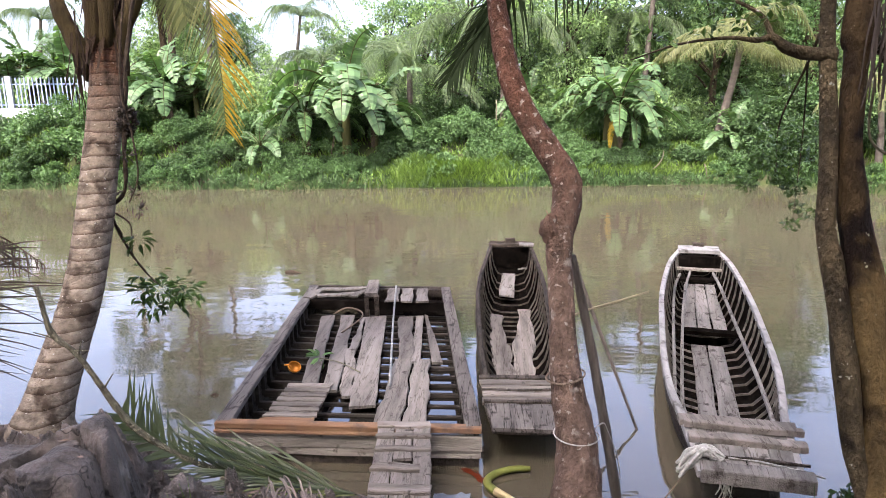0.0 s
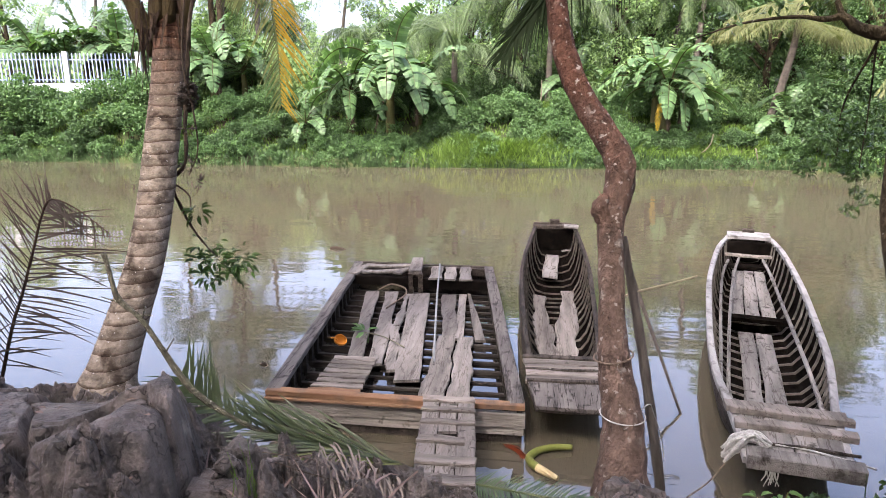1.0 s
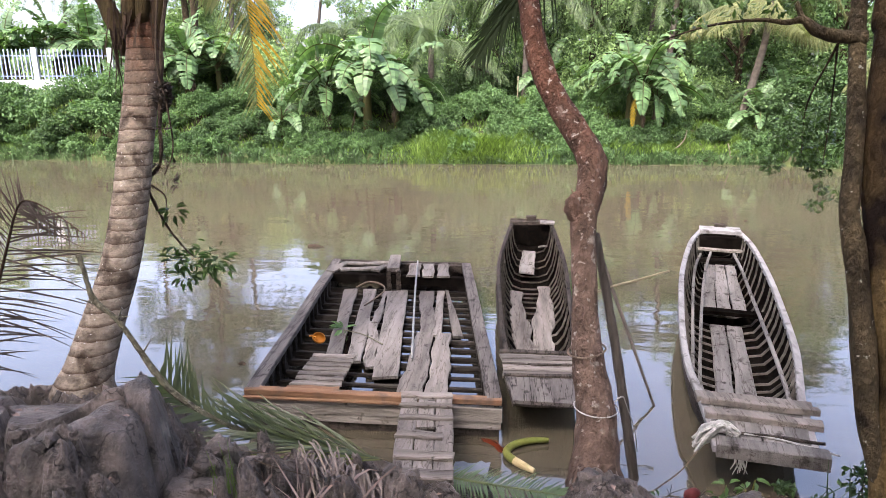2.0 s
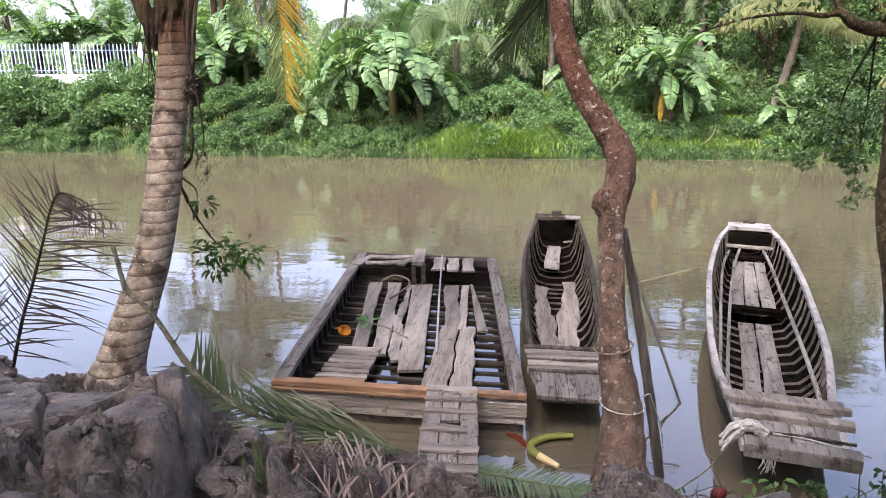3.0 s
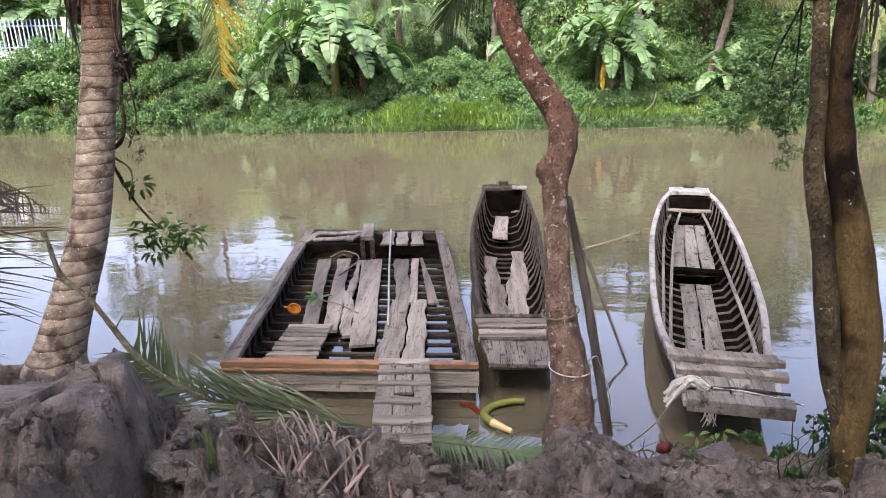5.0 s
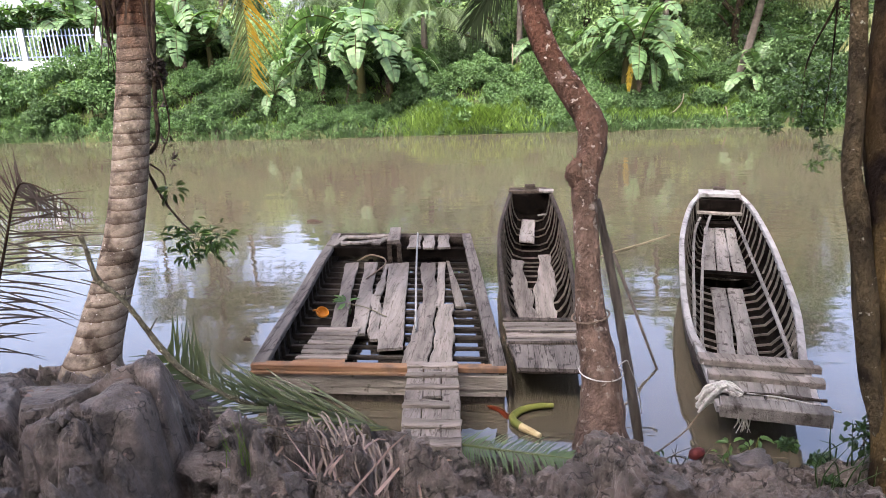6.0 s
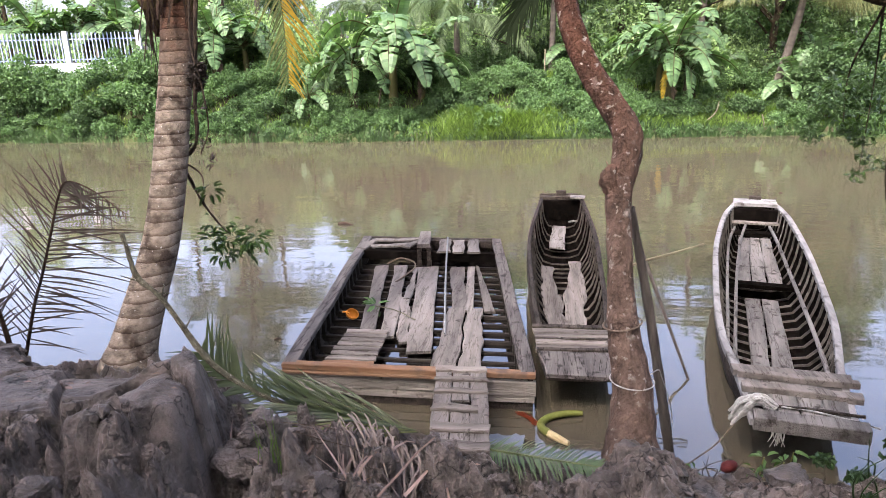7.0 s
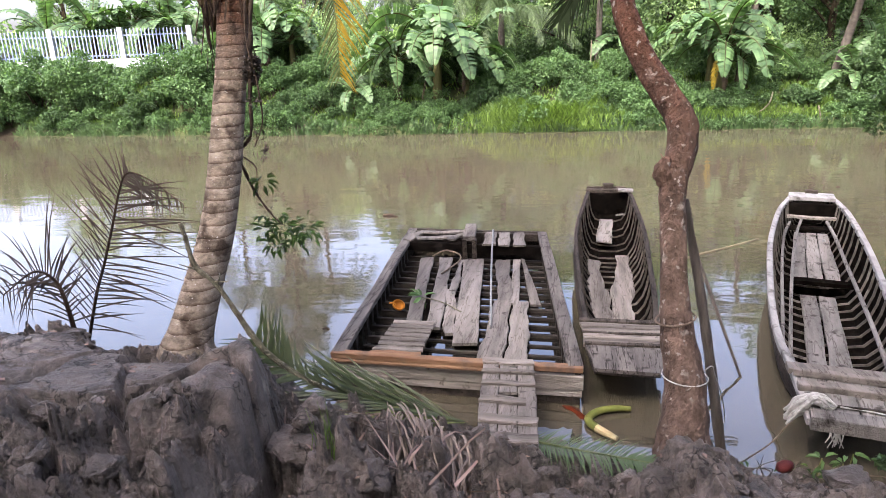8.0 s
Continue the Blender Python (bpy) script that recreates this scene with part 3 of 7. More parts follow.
def near_h(x, y):
    right = float(np.interp(y - (0.30 * (1 - sstep(-1.1, -0.3, x)) + 0.13 * (1 - sstep(0.6, 1.1, x))) * sstep(2.4, 3.2, y), RIGHT_Y, RIGHT_Z))
    left = float(np.interp(y, LEFT_Y, LEFT_Z))
    cx = -1.72 - 0.35 * max(0.0, y - 3.1) + 0.06 * nz3(y * 3.0, 4.4)
    w = 1 - sstep(cx - 0.06 - 0.25 * sstep(3.1, 4.0, y), cx + 0.10 + 0.2 * sstep(3.1, 4.0, y), x)
    w *= 0.25 + 0.75 * sstep(0.8, 2.0, y)
    h = right + (left - right) * w
    if y > 6.5:
        return h
    for lx, ly, lr, lh in LUMPS:
        d = math.hypot(x - lx, y - ly) / lr
        if d < 1.6:
            h += lh * (1 - sstep(0.3, 1.3, d + 0.25 * nz3(x * 6, y * 6, lx)))
    dry = sstep(4.6, 3.7, y) * sstep(1.2, 1.7, y) * sstep(-4.8, -4.3, x) * sstep(3.0, 2.6, x)
    slab = w * sstep(2.66, 2.76, y + 0.12 * nz3(x * 2.2, 5.5)) * sstep(3.75, 3.5, y + 0.1 * nz3(x * 3, 2.5))
    wx, wy = x + 0.06 * nz3(x * 4, y * 4, 8) + 0.02 * nz3(x * 13, y * 13, 3), y + 0.06 * nz3(x * 4, y * 4, 9) + 0.02 * nz3(x * 13, y * 13, 5)
    loose = dry * (1 - 0.94 * slab) * (1 - 0.5 * sstep(0.1, 0.6, x))
    for k, amp, zz in ((2.6, 0.13, 0.7), (6.5, 0.062, 4.2), (15.0, 0.030, 2.9), (33.0, 0.012, 6.1)):
        ds, ps = noise.voronoi((wx * k, wy * k, zz))
        q = ps[0]
        tone = noise.cell(q * 7.3)
        tx, ty = noise.cell(q * 5.1 + Vector((3, 1, 0))) - 0.5, noise.cell(q * 9.7 + Vector((1, 5, 0))) - 0.5
        crack = 1 - min(1.0, (ds[1] - ds[0]) * 6.0)
        h += loose * amp * (tone - 0.5 + tx * (wx * k - q.x) * 1.3 + ty * (wy * k - q.y) * 1.3 - crack * crack * (0.6 if k < 10 else 0.35))
    ds, ps = noise.voronoi(((x + 0.14 * nz3(x * 2.5, y * 2.5, 4)) * 1.25, (y + 0.14 * nz3(x * 2.5, y * 2.5, 6)) * 1.5, 3.3))
    tone = noise.cell(ps[0] * 7.3) - 0.5
    split = 1 - min(1.0, (ds[1] - ds[0]) / 0.035)
    h += slab * dry * (0.05 * tone + 0.10 * tone * (y - ps[0].y / 1.5) - 0.10 * split)
    h += 0.06 * dry * nz3(x * 3.0, y * 3.0, 1.0) * (1 - 0.7 * slab)
    h += 0.12 * w * sstep(-2.5, -1.85, x) * sstep(2.7, 3.0, y) * sstep(3.75, 3.35, y) - 0.24 * math.exp(-((x + 2.1) / 0.16) ** 2 - ((y - 2.46) / 0.12) ** 2)
    for k, amp in ((9.0, 0.022), (21.0, 0.014), (48.0, 0.009)):
        h += amp * (loose + 0.12 * slab * dry) * nz3(x * k + 1.7, y * k, k)
    foot = sstep(-0.85, -0.72, x) * (1 - sstep(0.40, 0.55, x)) * sstep(3.38, 3.52, y)
    h = h - 0.06 * dry
    return h + (min(h, 0.43 - 0.25 * (y - 3.66) + 0.03 * nz3(x * 7, y * 7, 2)) - h) * foot


def ground_h(x, y):
    if y < 12:
        h = near_h(x, y)
        return h if y < 7.5 else -1.2
    return far_h(x, y) if y > 18 else -1.2


def axis(*spans):
    out = []
    for a, b, s in spans:
        out += list(np.arange(a, b, s))
    return sorted(set(round(float(v), 3) for v in out))


gx = axis((-400, -60, 40), (-60, -20, 1.6), (-20, -6, 0.5), (-6, -4.6, 0.12), (-4.6, -0.6, 0.0125), (-0.6, 2.9, 0.0165), (2.9, 6, 0.12), (6, 20, 0.5), (20, 60, 1.6), (60, 441, 40))
gy = axis((-60, -3, 6), (-3, 1.6, 0.3), (1.6, 2.0, 0.04), (2.0, 3.7, 0.0125), (3.7, 4.5, 0.0165), (4.5, 4.8, 0.05), (4.8, 7.5, 0.3), (7.5, 18, 2.5), (18, 33, 0.3), (33, 60, 2), (60, 661, 50))
gv = [(x, y, ground_h(x, y)) for y in gy for x in gx]
nx = len(gx)
gf = [(j * nx + i, j * nx + i + 1, (j + 1) * nx + i + 1, (j + 1) * nx + i) for j in range(len(gy) - 1) for i in range(nx - 1)]
ground = part("ground", (gv, gf), M["mud"], smooth=True)
ground.data.materials.append(M["bank"])
far_row = next(j for j, y in enumerate(gy) if y > 15)
ground.data.polygons.foreach_set("material_index", [1 if i // (nx - 1) >= far_row else 0 for i in range(len(gf))])
tagged(ground, "dark grey clay mud bank and grassy far river bank", "ground", kind="structure")

water = part("water", ([(-400, 4.0, 0), (400, 4.0, 0), (400, 40, 0), (-400, 40, 0)], [(0, 1, 2, 3)]), M["water"])
tagged(water, "calm muddy brown river water reflecting sky and trees", "water", kind="structure")

R = random.Random(7)
N = np.random.default_rng(11)


def sweep(path, w, h, side=None):
    """A squared rail along a path of 3D points, w wide and h high, its top on the path."""
    verts, faces = [], []
    for i, p in enumerate(path):
        d = Vector(path[min(i + 1, len(path) - 1)]) - Vector(path[max(i - 1, 0)])
        s = Vector(side) if side else Vector((d.y, -d.x, 0)).normalized()
        p = Vector(p)
        c = min(w, h) * 0.15
        verts += [p - s * w / 2 - Vector((0, 0, h)), p - s * w / 2 - Vector((0, 0, c)), p - s * (w / 2 - c), p + s * (w / 2 - c), p + s * w / 2 - Vector((0, 0, c)), p + s * w / 2 - Vector((0, 0, h))]
    for i in range(len(path) - 1):
        for k in range(6):
            k2 = (k + 1) % 6
            faces.append((i * 6 + k, i * 6 + k2, i * 6 + 6 + k2, i * 6 + 6 + k))
    n = len(path)
    faces += [tuple(range(6))[::-1], tuple(range(n * 6 - 6, n * 6))]
    return verts, faces


# ---- wooden barge ----
def RP(u, v, z):
    l = Vector((-2.16, 5.16, 0)).lerp(Vector((-2.51, 9.50, 0)), v)
    r = Vector((0.04, 5.11, 0)).lerp(Vector((-0.43, 9.37, 0)), v)
    p = l.lerp(r, u)
    return Vector((p.x, p.y, z))


barge = thing("wooden_barge", (-1.2, 7.3, -0.12), "flat weathered wooden work barge with loose deck planks", "boat")
for u, s in ((0.0, 1), (1.0, -1)):
    part("gunwale", sweep([RP(u, v / 12, 0.355 + 0.01 * math.sin(v)) + Vector((s * 0.065, 0, 0)) for v in range(13)], 0.13, 0.055), M["beam_wood"], barge)
    part("side_plank", sweep([RP(u, v / 12, 0.299) + Vector((s * 0.045, 0, 0)) for v in range(13)], 0.045, 0.20), M["hull_wood"], barge)
    part("side_plank", sweep([RP(u, 0.03 + v / 12.6, 0.097) + Vector((s * 0.055, 0, 0)) for v in range(13)], 0.045, 0.22), M["hull_wood"], barge)
part("front_rail", board(RP(0.002, 0.0, 0.352), RP(0.998, 0.0, 0.350), 0.085, 0.085, 0.045, R, 0.002, 14, 0.003), M["new_wood"], barge, "reddish new timber rail")
part("front_rail", board(RP(0.0, -0.009, 0.302), RP(0.80, -0.009, 0.301), 0.05, 0.05, 0.022, R, 0.003, 14, 0.002), M["new_wood"], barge, "reddish new timber rail")
part("front_board", board(RP(0.0, 0.0, 0.275) + Vector((0, -0.005, 0)), RP(1.0, 0.0, 0.275) + Vector((0, -0.005, 0)), 0.05, 0.05, 0.125, R, 0.003, 14, 0.003), M["front_wood"], barge)
part("front_board", board(RP(0.01, 0.0, 0.146) + Vector((0, 0.003, 0)), RP(0.995, 0.0, 0.146) + Vector((0, 0.003, 0)), 0.05, 0.05, 0.07, R, 0.003, 14, 0.003), M["front_wood"], barge)
part("front_board", board(RP(0.02, 0.004, 0.074), RP(0.99, 0.004, 0.074), 0.05, 0.05, 0.2, R, 0.002, 14, 0.002), M["hull_wood"], barge)
part("stern_board", board(RP(0.01, 1.0, 0.345), RP(0.99, 1.0, 0.345), 0.05, 0.05, 0.4, R, 0.003, 12, 0.003), M["hull_wood"], barge)
bv = [RP(0.03, 0.03, -0.1), RP(0.97, 0.03, -0.1), RP(0.97, 0.99, -0.1), RP(0.03, 0.99, -0.1)]
bv += [v + Vector((0, 0, 0.04)) for v in bv]
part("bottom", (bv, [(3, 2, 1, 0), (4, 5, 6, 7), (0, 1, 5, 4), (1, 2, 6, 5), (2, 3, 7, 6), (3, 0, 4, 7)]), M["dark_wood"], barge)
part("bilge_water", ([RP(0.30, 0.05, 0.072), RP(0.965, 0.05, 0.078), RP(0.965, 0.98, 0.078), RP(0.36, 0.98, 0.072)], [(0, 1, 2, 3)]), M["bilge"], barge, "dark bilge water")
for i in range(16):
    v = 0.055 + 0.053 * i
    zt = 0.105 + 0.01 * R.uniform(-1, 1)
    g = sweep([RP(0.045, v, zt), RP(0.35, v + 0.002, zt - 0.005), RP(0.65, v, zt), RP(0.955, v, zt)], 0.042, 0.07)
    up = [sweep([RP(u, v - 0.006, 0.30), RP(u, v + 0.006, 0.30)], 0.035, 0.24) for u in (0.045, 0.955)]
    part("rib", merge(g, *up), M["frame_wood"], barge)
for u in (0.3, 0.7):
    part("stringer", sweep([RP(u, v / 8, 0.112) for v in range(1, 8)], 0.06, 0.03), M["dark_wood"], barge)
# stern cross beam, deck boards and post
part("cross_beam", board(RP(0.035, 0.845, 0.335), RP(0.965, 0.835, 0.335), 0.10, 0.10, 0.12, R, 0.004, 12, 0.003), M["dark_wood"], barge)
part("cross_beam", board(RP(0.035, 0.98, 0.335), RP(0.965, 0.98, 0.335), 0.07, 0.07, 0.10, R, 0.004, 12, 0.003), M["hull_wood"], barge)
for u0, u1, v0, v1, z in ((0.04, 0.13, 0.84, 0.97, 0.35), (0.10, 0.36, 0.86, 0.90, 0.356), (0.12, 0.42, 0.94, 0.965, 0.354), (0.34, 0.46, 0.85, 0.95, 0.372)):
    part("deck_plank", board(RP(u0, v0, z + 0.012), RP(u1, v1, z + 0.012), 0.13, 0.11, 0.026, R, 0.01, 8, 0.004, ragged=0.015), M["old_wood"], barge)
for u, w in ((0.605, 0.17), (0.70, 0.16), (0.80, 0.16)):
    part("deck_plank", board(RP(u, 0.815, 0.366), RP(u + 0.006, 0.965, 0.366), w, w * 0.95, 0.026, R, 0.008, 8, 0.004, ragged=0.012), M["old_wood"], barge)
part("post", board(RP(0.47, 0.835, 0.44), RP(0.47, 0.975, 0.47), 0.17, 0.16, 0.06, R, 0.004, 6, 0.002), M["old_wood"], barge)
for du in (-0.03, 0.035):
    part("post", sweep([RP(0.47 + du, 0.825, 0.40), RP(0.47 + du, 0.845, 0.40)], 0.06, 0.36), M["hull_wood"], barge)
# loose deck planks: far end, near end, widths
DECK = [((-2.05, 8.66), (-1.69, 6.25), 0.17, 0.15, 0.02), ((-1.78, 8.64), (-1.46, 6.2), 0.17, 0.16, 0.02), ((-1.55, 8.58), (-1.45, 7.33), 0.05, 0.10, 0.03), ((-1.49, 7.40), (-1.27, 6.10), 0.12, 0.12, 0.03),
        ((-1.385, 8.60), (-1.08, 5.88), 0.27, 0.245, 0.012), ((-0.99, 8.60), (-0.79, 6.98), 0.19, 0.17, 0.025), ((-0.83, 7.08), (-0.79, 5.55), 0.19, 0.25, 0.032),
        ((-0.80, 8.66), (-0.69, 6.98), 0.10, 0.10, 0.008), ((-0.72, 8.68), (-0.45, 6.98), 0.04, 0.12, 0.008), ((-0.62, 7.04), (-0.55, 5.55), 0.17, 0.21, 0.032)]
for a, b, w0, w1, wob in DECK:
    z = 0.15 + R.uniform(0, 0.006)
    part("deck_plank", board((*a, z), (*b, z + 0.004), w0, w1, 0.03, R, wob * 0.38, 22, 0.005, ragged=0.02), M["old_wood"], barge)
# slatted duckboard with its two runners
for a, b in (((-1.84, 6.28), (-1.88, 5.42)), ((-1.49, 6.26), (-1.47, 5.42))):
    part("runner", board((*a, 0.185), (*b, 0.20), 0.05, 0.05, 0.04, R, 0.003, 6), M["hull_wood"], barge)
for i in range(8):
    f = i / 7
    l = Vector((-1.88, 6.24, 0.205)).lerp(Vector((-1.90, 5.46, 0.222)), f)
    r = Vector((-1.45, 6.22, 0.205)).lerp(Vector((-1.42, 5.46, 0.222)), f)
    part("slat", board(l, r, 0.078, 0.082, 0.018, R, 0.006, 8, 0.003, ragged=0.012), M["new_wood"] if i == 7 else M["old_wood_x"], barge)

pipe = part("pipe", tube([(-1.18, 9.16, 0.425, 0.012), (-1.05, 7.85, 0.31, 0.012), (-0.87, 6.26, 0.185, 0.012)], 8, 16), M["pole_pvc"], None, smooth=True)
tagged(pipe, "long thin white pipe lying along the barge planks", "pipe")

# ---- gangway ----
gang = thing("gangway", (-0.5, 4.4, 0.3), "narrow weathered plank gangway from the mud to the barge", "gangway")
GA, GB = Vector((-0.575, 5.07, 0.385)), Vector((-0.447, 3.66, 0.515))
for s in (-0.15, 0.15):
    part("runner", board(GA + Vector((s, 0.02, -0.024)), GB + Vector((s, 0.05, -0.024)), 0.055, 0.055, 0.05, R, 0.003, 8), M["hull_wood"], gang)
for side, cuts in ((-0.137, ((0.0, 1.0),)), (0.0, ((0.0, 0.44), (0.50, 1.0))), (0.137, ((0.0, 1.0),))):
    for a, b in cuts:
        p, q = GA.lerp(GB, a) + Vector((side * 1.04, 0, 0)), GA.lerp(GB, b) + Vector((side * 0.96, 0, 0))
        part("plank", board(p, q, 0.132, 0.128, 0.022, R, 0.003, 14, 0.003, ragged=0.008), M["old_wood"], gang)
for f, w, x0, x1 in ((0.035, 0.085, -0.215, 0.205), (0.19, 0.055, -0.205, 0.21), (0.345, 0.060, -0.21, 0.20), (0.565, 0.085, -0.195, 0.125), (0.79, 0.095, -0.205, 0.195), (0.965, 0.105, -0.20, 0.20)):
    c = GA.lerp(GB, f) + Vector((0, 0, 0.024 + R.uniform(0, 0.008)))
    part("cleat", board(c + Vector((x0, R.uniform(-0.01, 0.01), 0)), c + Vector((x1, R.uniform(-0.01, 0.01), 0)), w, w * 0.95, 0.026, R, 0.004, 10, 0.003, ragged=0.012), M["old_wood_x"], gang)


# ---- sampans ----
SECTION = [(-1.0, 1.0), (-0.95, 0.66), (-0.85, 0.34), (-0.66, 0.08), (-0.35, 0.0), (0.0, -0.01), (0.35, 0.0), (0.66, 0.08), (0.85, 0.34), (0.95, 0.66), (1.0, 1.0)]


def sampan(name, label, stations, rib_from, rib_to, ribs, hull_mat, rail_mat, rib_mat, in_mat, rail_w, at, bulge=0.0):
    """An open boat lofted over stations (x, y, half width, gunwale z, keel z), bow first."""
    boat = thing(name, at, label, "boat", "moored boats")
    st = catmull(stations, 40)
    n, k = len(st), len(SECTION)

    def section(i, shrink, lift):
        d = Vector((st[min(i + 1, n - 1)][0] - st[max(i - 1, 0)][0], st[min(i + 1, n - 1)][1] - st[max(i - 1, 0)][1], 0)).normalized()
        s = Vector((d.y, -d.x, 0))
        x, y, hw, gz, kz = st[i]
        return [Vector((x, y, 0)) + s * (a * (hw - shrink) * (1 + (bulge * math.sin(b * math.pi) if not shrink else 0))) + Vector((0, 0, kz + (gz - kz) * b + min(lift, 0.6 * (gz - kz)) * (1 - b))) for a, b in SECTION], s, d

    outer, inner = [], []
    for i in range(n):
        outer += section(i, 0, 0)[0]
        inner += section(i, 0.028, 0.165)[0]
    faces_o = [(i * k + j, (i + 1) * k + j, (i + 1) * k + j + 1, i * k + j + 1) for i in range(n - 1) for j in range(k - 1)]
    m = n * k
    rim = [(i * k, m + i * k, m + (i + 1) * k, (i + 1) * k) for i in range(n - 1)] + [(i * k + k - 1, (i + 1) * k + k - 1, m + (i + 1) * k + k - 1, m + i * k + k - 1) for i in range(n - 1)]
    ends = [tuple(range(k)), tuple(range(m - k, m))[::-1]]
    part("hull", (outer, faces_o + ends), hull_mat, boat, smooth=False)
    part("lining", (inner, [q[::-1] for q in faces_o]), in_mat, boat, "wet inside planking, hull shade in its near-black colour")
    for j in (0, k - 1):
        line = []
        for i in range(n):
            s_ = section(i, 0.012, 0)[0][j]
            line.append(s_ + Vector((0, 0, 0.02)))
        part("gunwale", sweep(line, rail_w, 0.05), rail_mat, boat)
    for r in range(ribs):
        i = int(round((rib_from + (rib_to - rib_from) * r / (ribs - 1)) * (n - 1)))
        f = (rib_from + (rib_to - rib_from) * r / (ribs - 1)) * (n - 1) - i
        sec, s, d = section(i, 0.03, 0.168)
        sec = [p + d * f * 0.13 for p in sec]
        mid = Vector((st[i][0], st[i][1], st[i][3])) + d * f * 0.13
        v, fc = [], []
        for p in sec:
            inn = (mid - p)
            inn = inn.normalized() * 0.022 if inn.length > 0.05 else Vector((0, 0, -0.03))
            v += [p - d * 0.008, p + inn - d * 0.007, p + inn + d * 0.007, p + d * 0.008]
        for q in range(len(sec) - 1):
            for e in range(4):
                e2 = (e + 1) % 4
                fc.append((q * 4 + e, q * 4 + e2, q * 4 + 4 + e2, q * 4 + 4 + e))
        part("rib", (v, fc), rib_mat, boat)
    return boat, st, section


S1 = [(0.385, 5.12, 0.25, 0.31, 0.275), (0.39, 5.6, 0.31, 0.33, 0.12), (0.395, 6.1, 0.335, 0.355, -0.08), (0.40, 6.65, 0.38, 0.40, -0.10), (0.405, 7.6, 0.42, 0.465, -0.12), (0.415, 8.4, 0.445, 0.53, -0.12), (0.43, 9.0, 0.425, 0.61, -0.10), (0.455, 9.7, 0.36, 0.715, 0.03), (0.47, 10.2, 0.31, 0.78, 0.32)]
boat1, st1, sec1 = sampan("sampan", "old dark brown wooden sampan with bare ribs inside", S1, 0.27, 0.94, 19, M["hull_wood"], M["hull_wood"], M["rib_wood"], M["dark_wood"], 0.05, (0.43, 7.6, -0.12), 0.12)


def deck_row(boat, y0, y1, zl, xl0, xr0, xl1, xr1, mat, count, lift=0.022, gap=0.012):
    """Boards laid across the bow, from y0 to y1."""
    for i in range(count):
        f = (i + 0.5) / count
        y = y0 + (y1 - y0) * f
        z = zl[0] + (zl[1] - zl[0]) * f + lift
        part("deck_plank", board((xl0 + (xl1 - xl0) * f, y, z), (xr0 + (xr1 - xr0) * f, y, z), abs(y1 - y0) / count - gap, abs(y1 - y0) / count - gap, 0.028, R, 0.005, 10, 0.004, ragged=0.012), mat, boat)


deck_row(boat1, 5.52, 5.98, (0.345, 0.365), 0.055, 0.735, 0.015, 0.785, M["old_wood_x"], 4)
part("deck_plank", board((0.40, 5.53, 0.362), (0.385, 5.09, 0.345), 0.68, 0.51, 0.035, R, 0.004, 8, 0.004, ragged=0.012), M["beam_wood"], boat1)
for y, z, w in ((6.03, 0.392, 0.075), (5.76, 0.386, 0.035), (5.54, 0.378, 0.05)):
    part("deck_beam", board((0.01 + (6.03 - y) * 0.09, y, z), (0.79 - (6.03 - y) * 0.09, y, z), w, w, 0.05, R, 0.004, 10, 0.003), M["hull_wood"], boat1)
for a, b, w0, w1 in (((0.21, 8.79), (0.28, 6.45), 0.17, 0.22), ((0.62, 9.03), (0.46, 6.45), 0.20, 0.25)):
    part("floor_plank", board((*a, 0.115), (*b, 0.105), w0, w1, 0.024, R, 0.022, 22, 0.006, ragged=0.06), M["old_wood"], boat1)
part("floor_plank", board((0.43, 9.9, 0.42), (0.37, 9.25, 0.245), 0.20, 0.22, 0.02, R, 0.006, 8, 0.004, ragged=0.02), M["pale_wood"], boat1)
part("floor_plank", board((0.56, 9.98, 0.47), (0.70, 10.0, 0.48), 0.035, 0.05, 0.02, R, 0.006, 5, 0.004, ragged=0.02), M["pale_wood"], boat1)
part("stern_board", board((0.14, 10.25, 0.815), (0.80, 10.22, 0.815), 0.15, 0.15, 0.05, R, 0.004, 8, 0.003), M["hull_wood"], boat1)
part("stern_board", board((0.60, 10.12, 0.835), (0.82, 10.10, 0.825), 0.16, 0.15, 0.03, R, 0.004, 4, 0.003), M["pale_wood"], boat1)
part("cleat", board((0.39, 10.27, 0.885), (0.54, 10.27, 0.885), 0.09, 0.08, 0.07, R, 0.002, 4, 0.001), M["hull_wood"], boat1)
part("cleat", board((0.15, 10.30, 0.835), (0.72, 10.28, 0.835), 0.04, 0.04, 0.02, R, 0.002, 6, 0.001), M["hull_wood"], boat1)
part("stern_face", board((0.19, 10.14, 0.765), (0.74, 10.13, 0.765), 0.03, 0.03, 0.36, R, 0.002, 8, 0.002), M["dark_wood"], boat1)

S2 = [(1.87, 4.42, 0.33, 0.335, 0.285), (1.945, 4.78, 0.355, 0.355, 0.14), (2.03, 5.22, 0.395, 0.385, -0.05), (2.12, 5.65, 0.455, 0.41, -0.10), (2.28, 6.27, 0.505, 0.45, -0.12), (2.5, 7.17, 0.515, 0.525, -0.13), (2.72, 8.07, 0.50, 0.61, -0.12), (2.98, 9.07, 0.415, 0.715, -0.05), (3.13, 9.6, 0.325, 0.75, 0.10), (3.21, 9.93, 0.24, 0.77, 0.30)]
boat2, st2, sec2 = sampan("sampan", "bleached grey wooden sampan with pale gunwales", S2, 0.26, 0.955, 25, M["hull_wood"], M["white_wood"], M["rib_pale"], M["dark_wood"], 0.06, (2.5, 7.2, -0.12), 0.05)


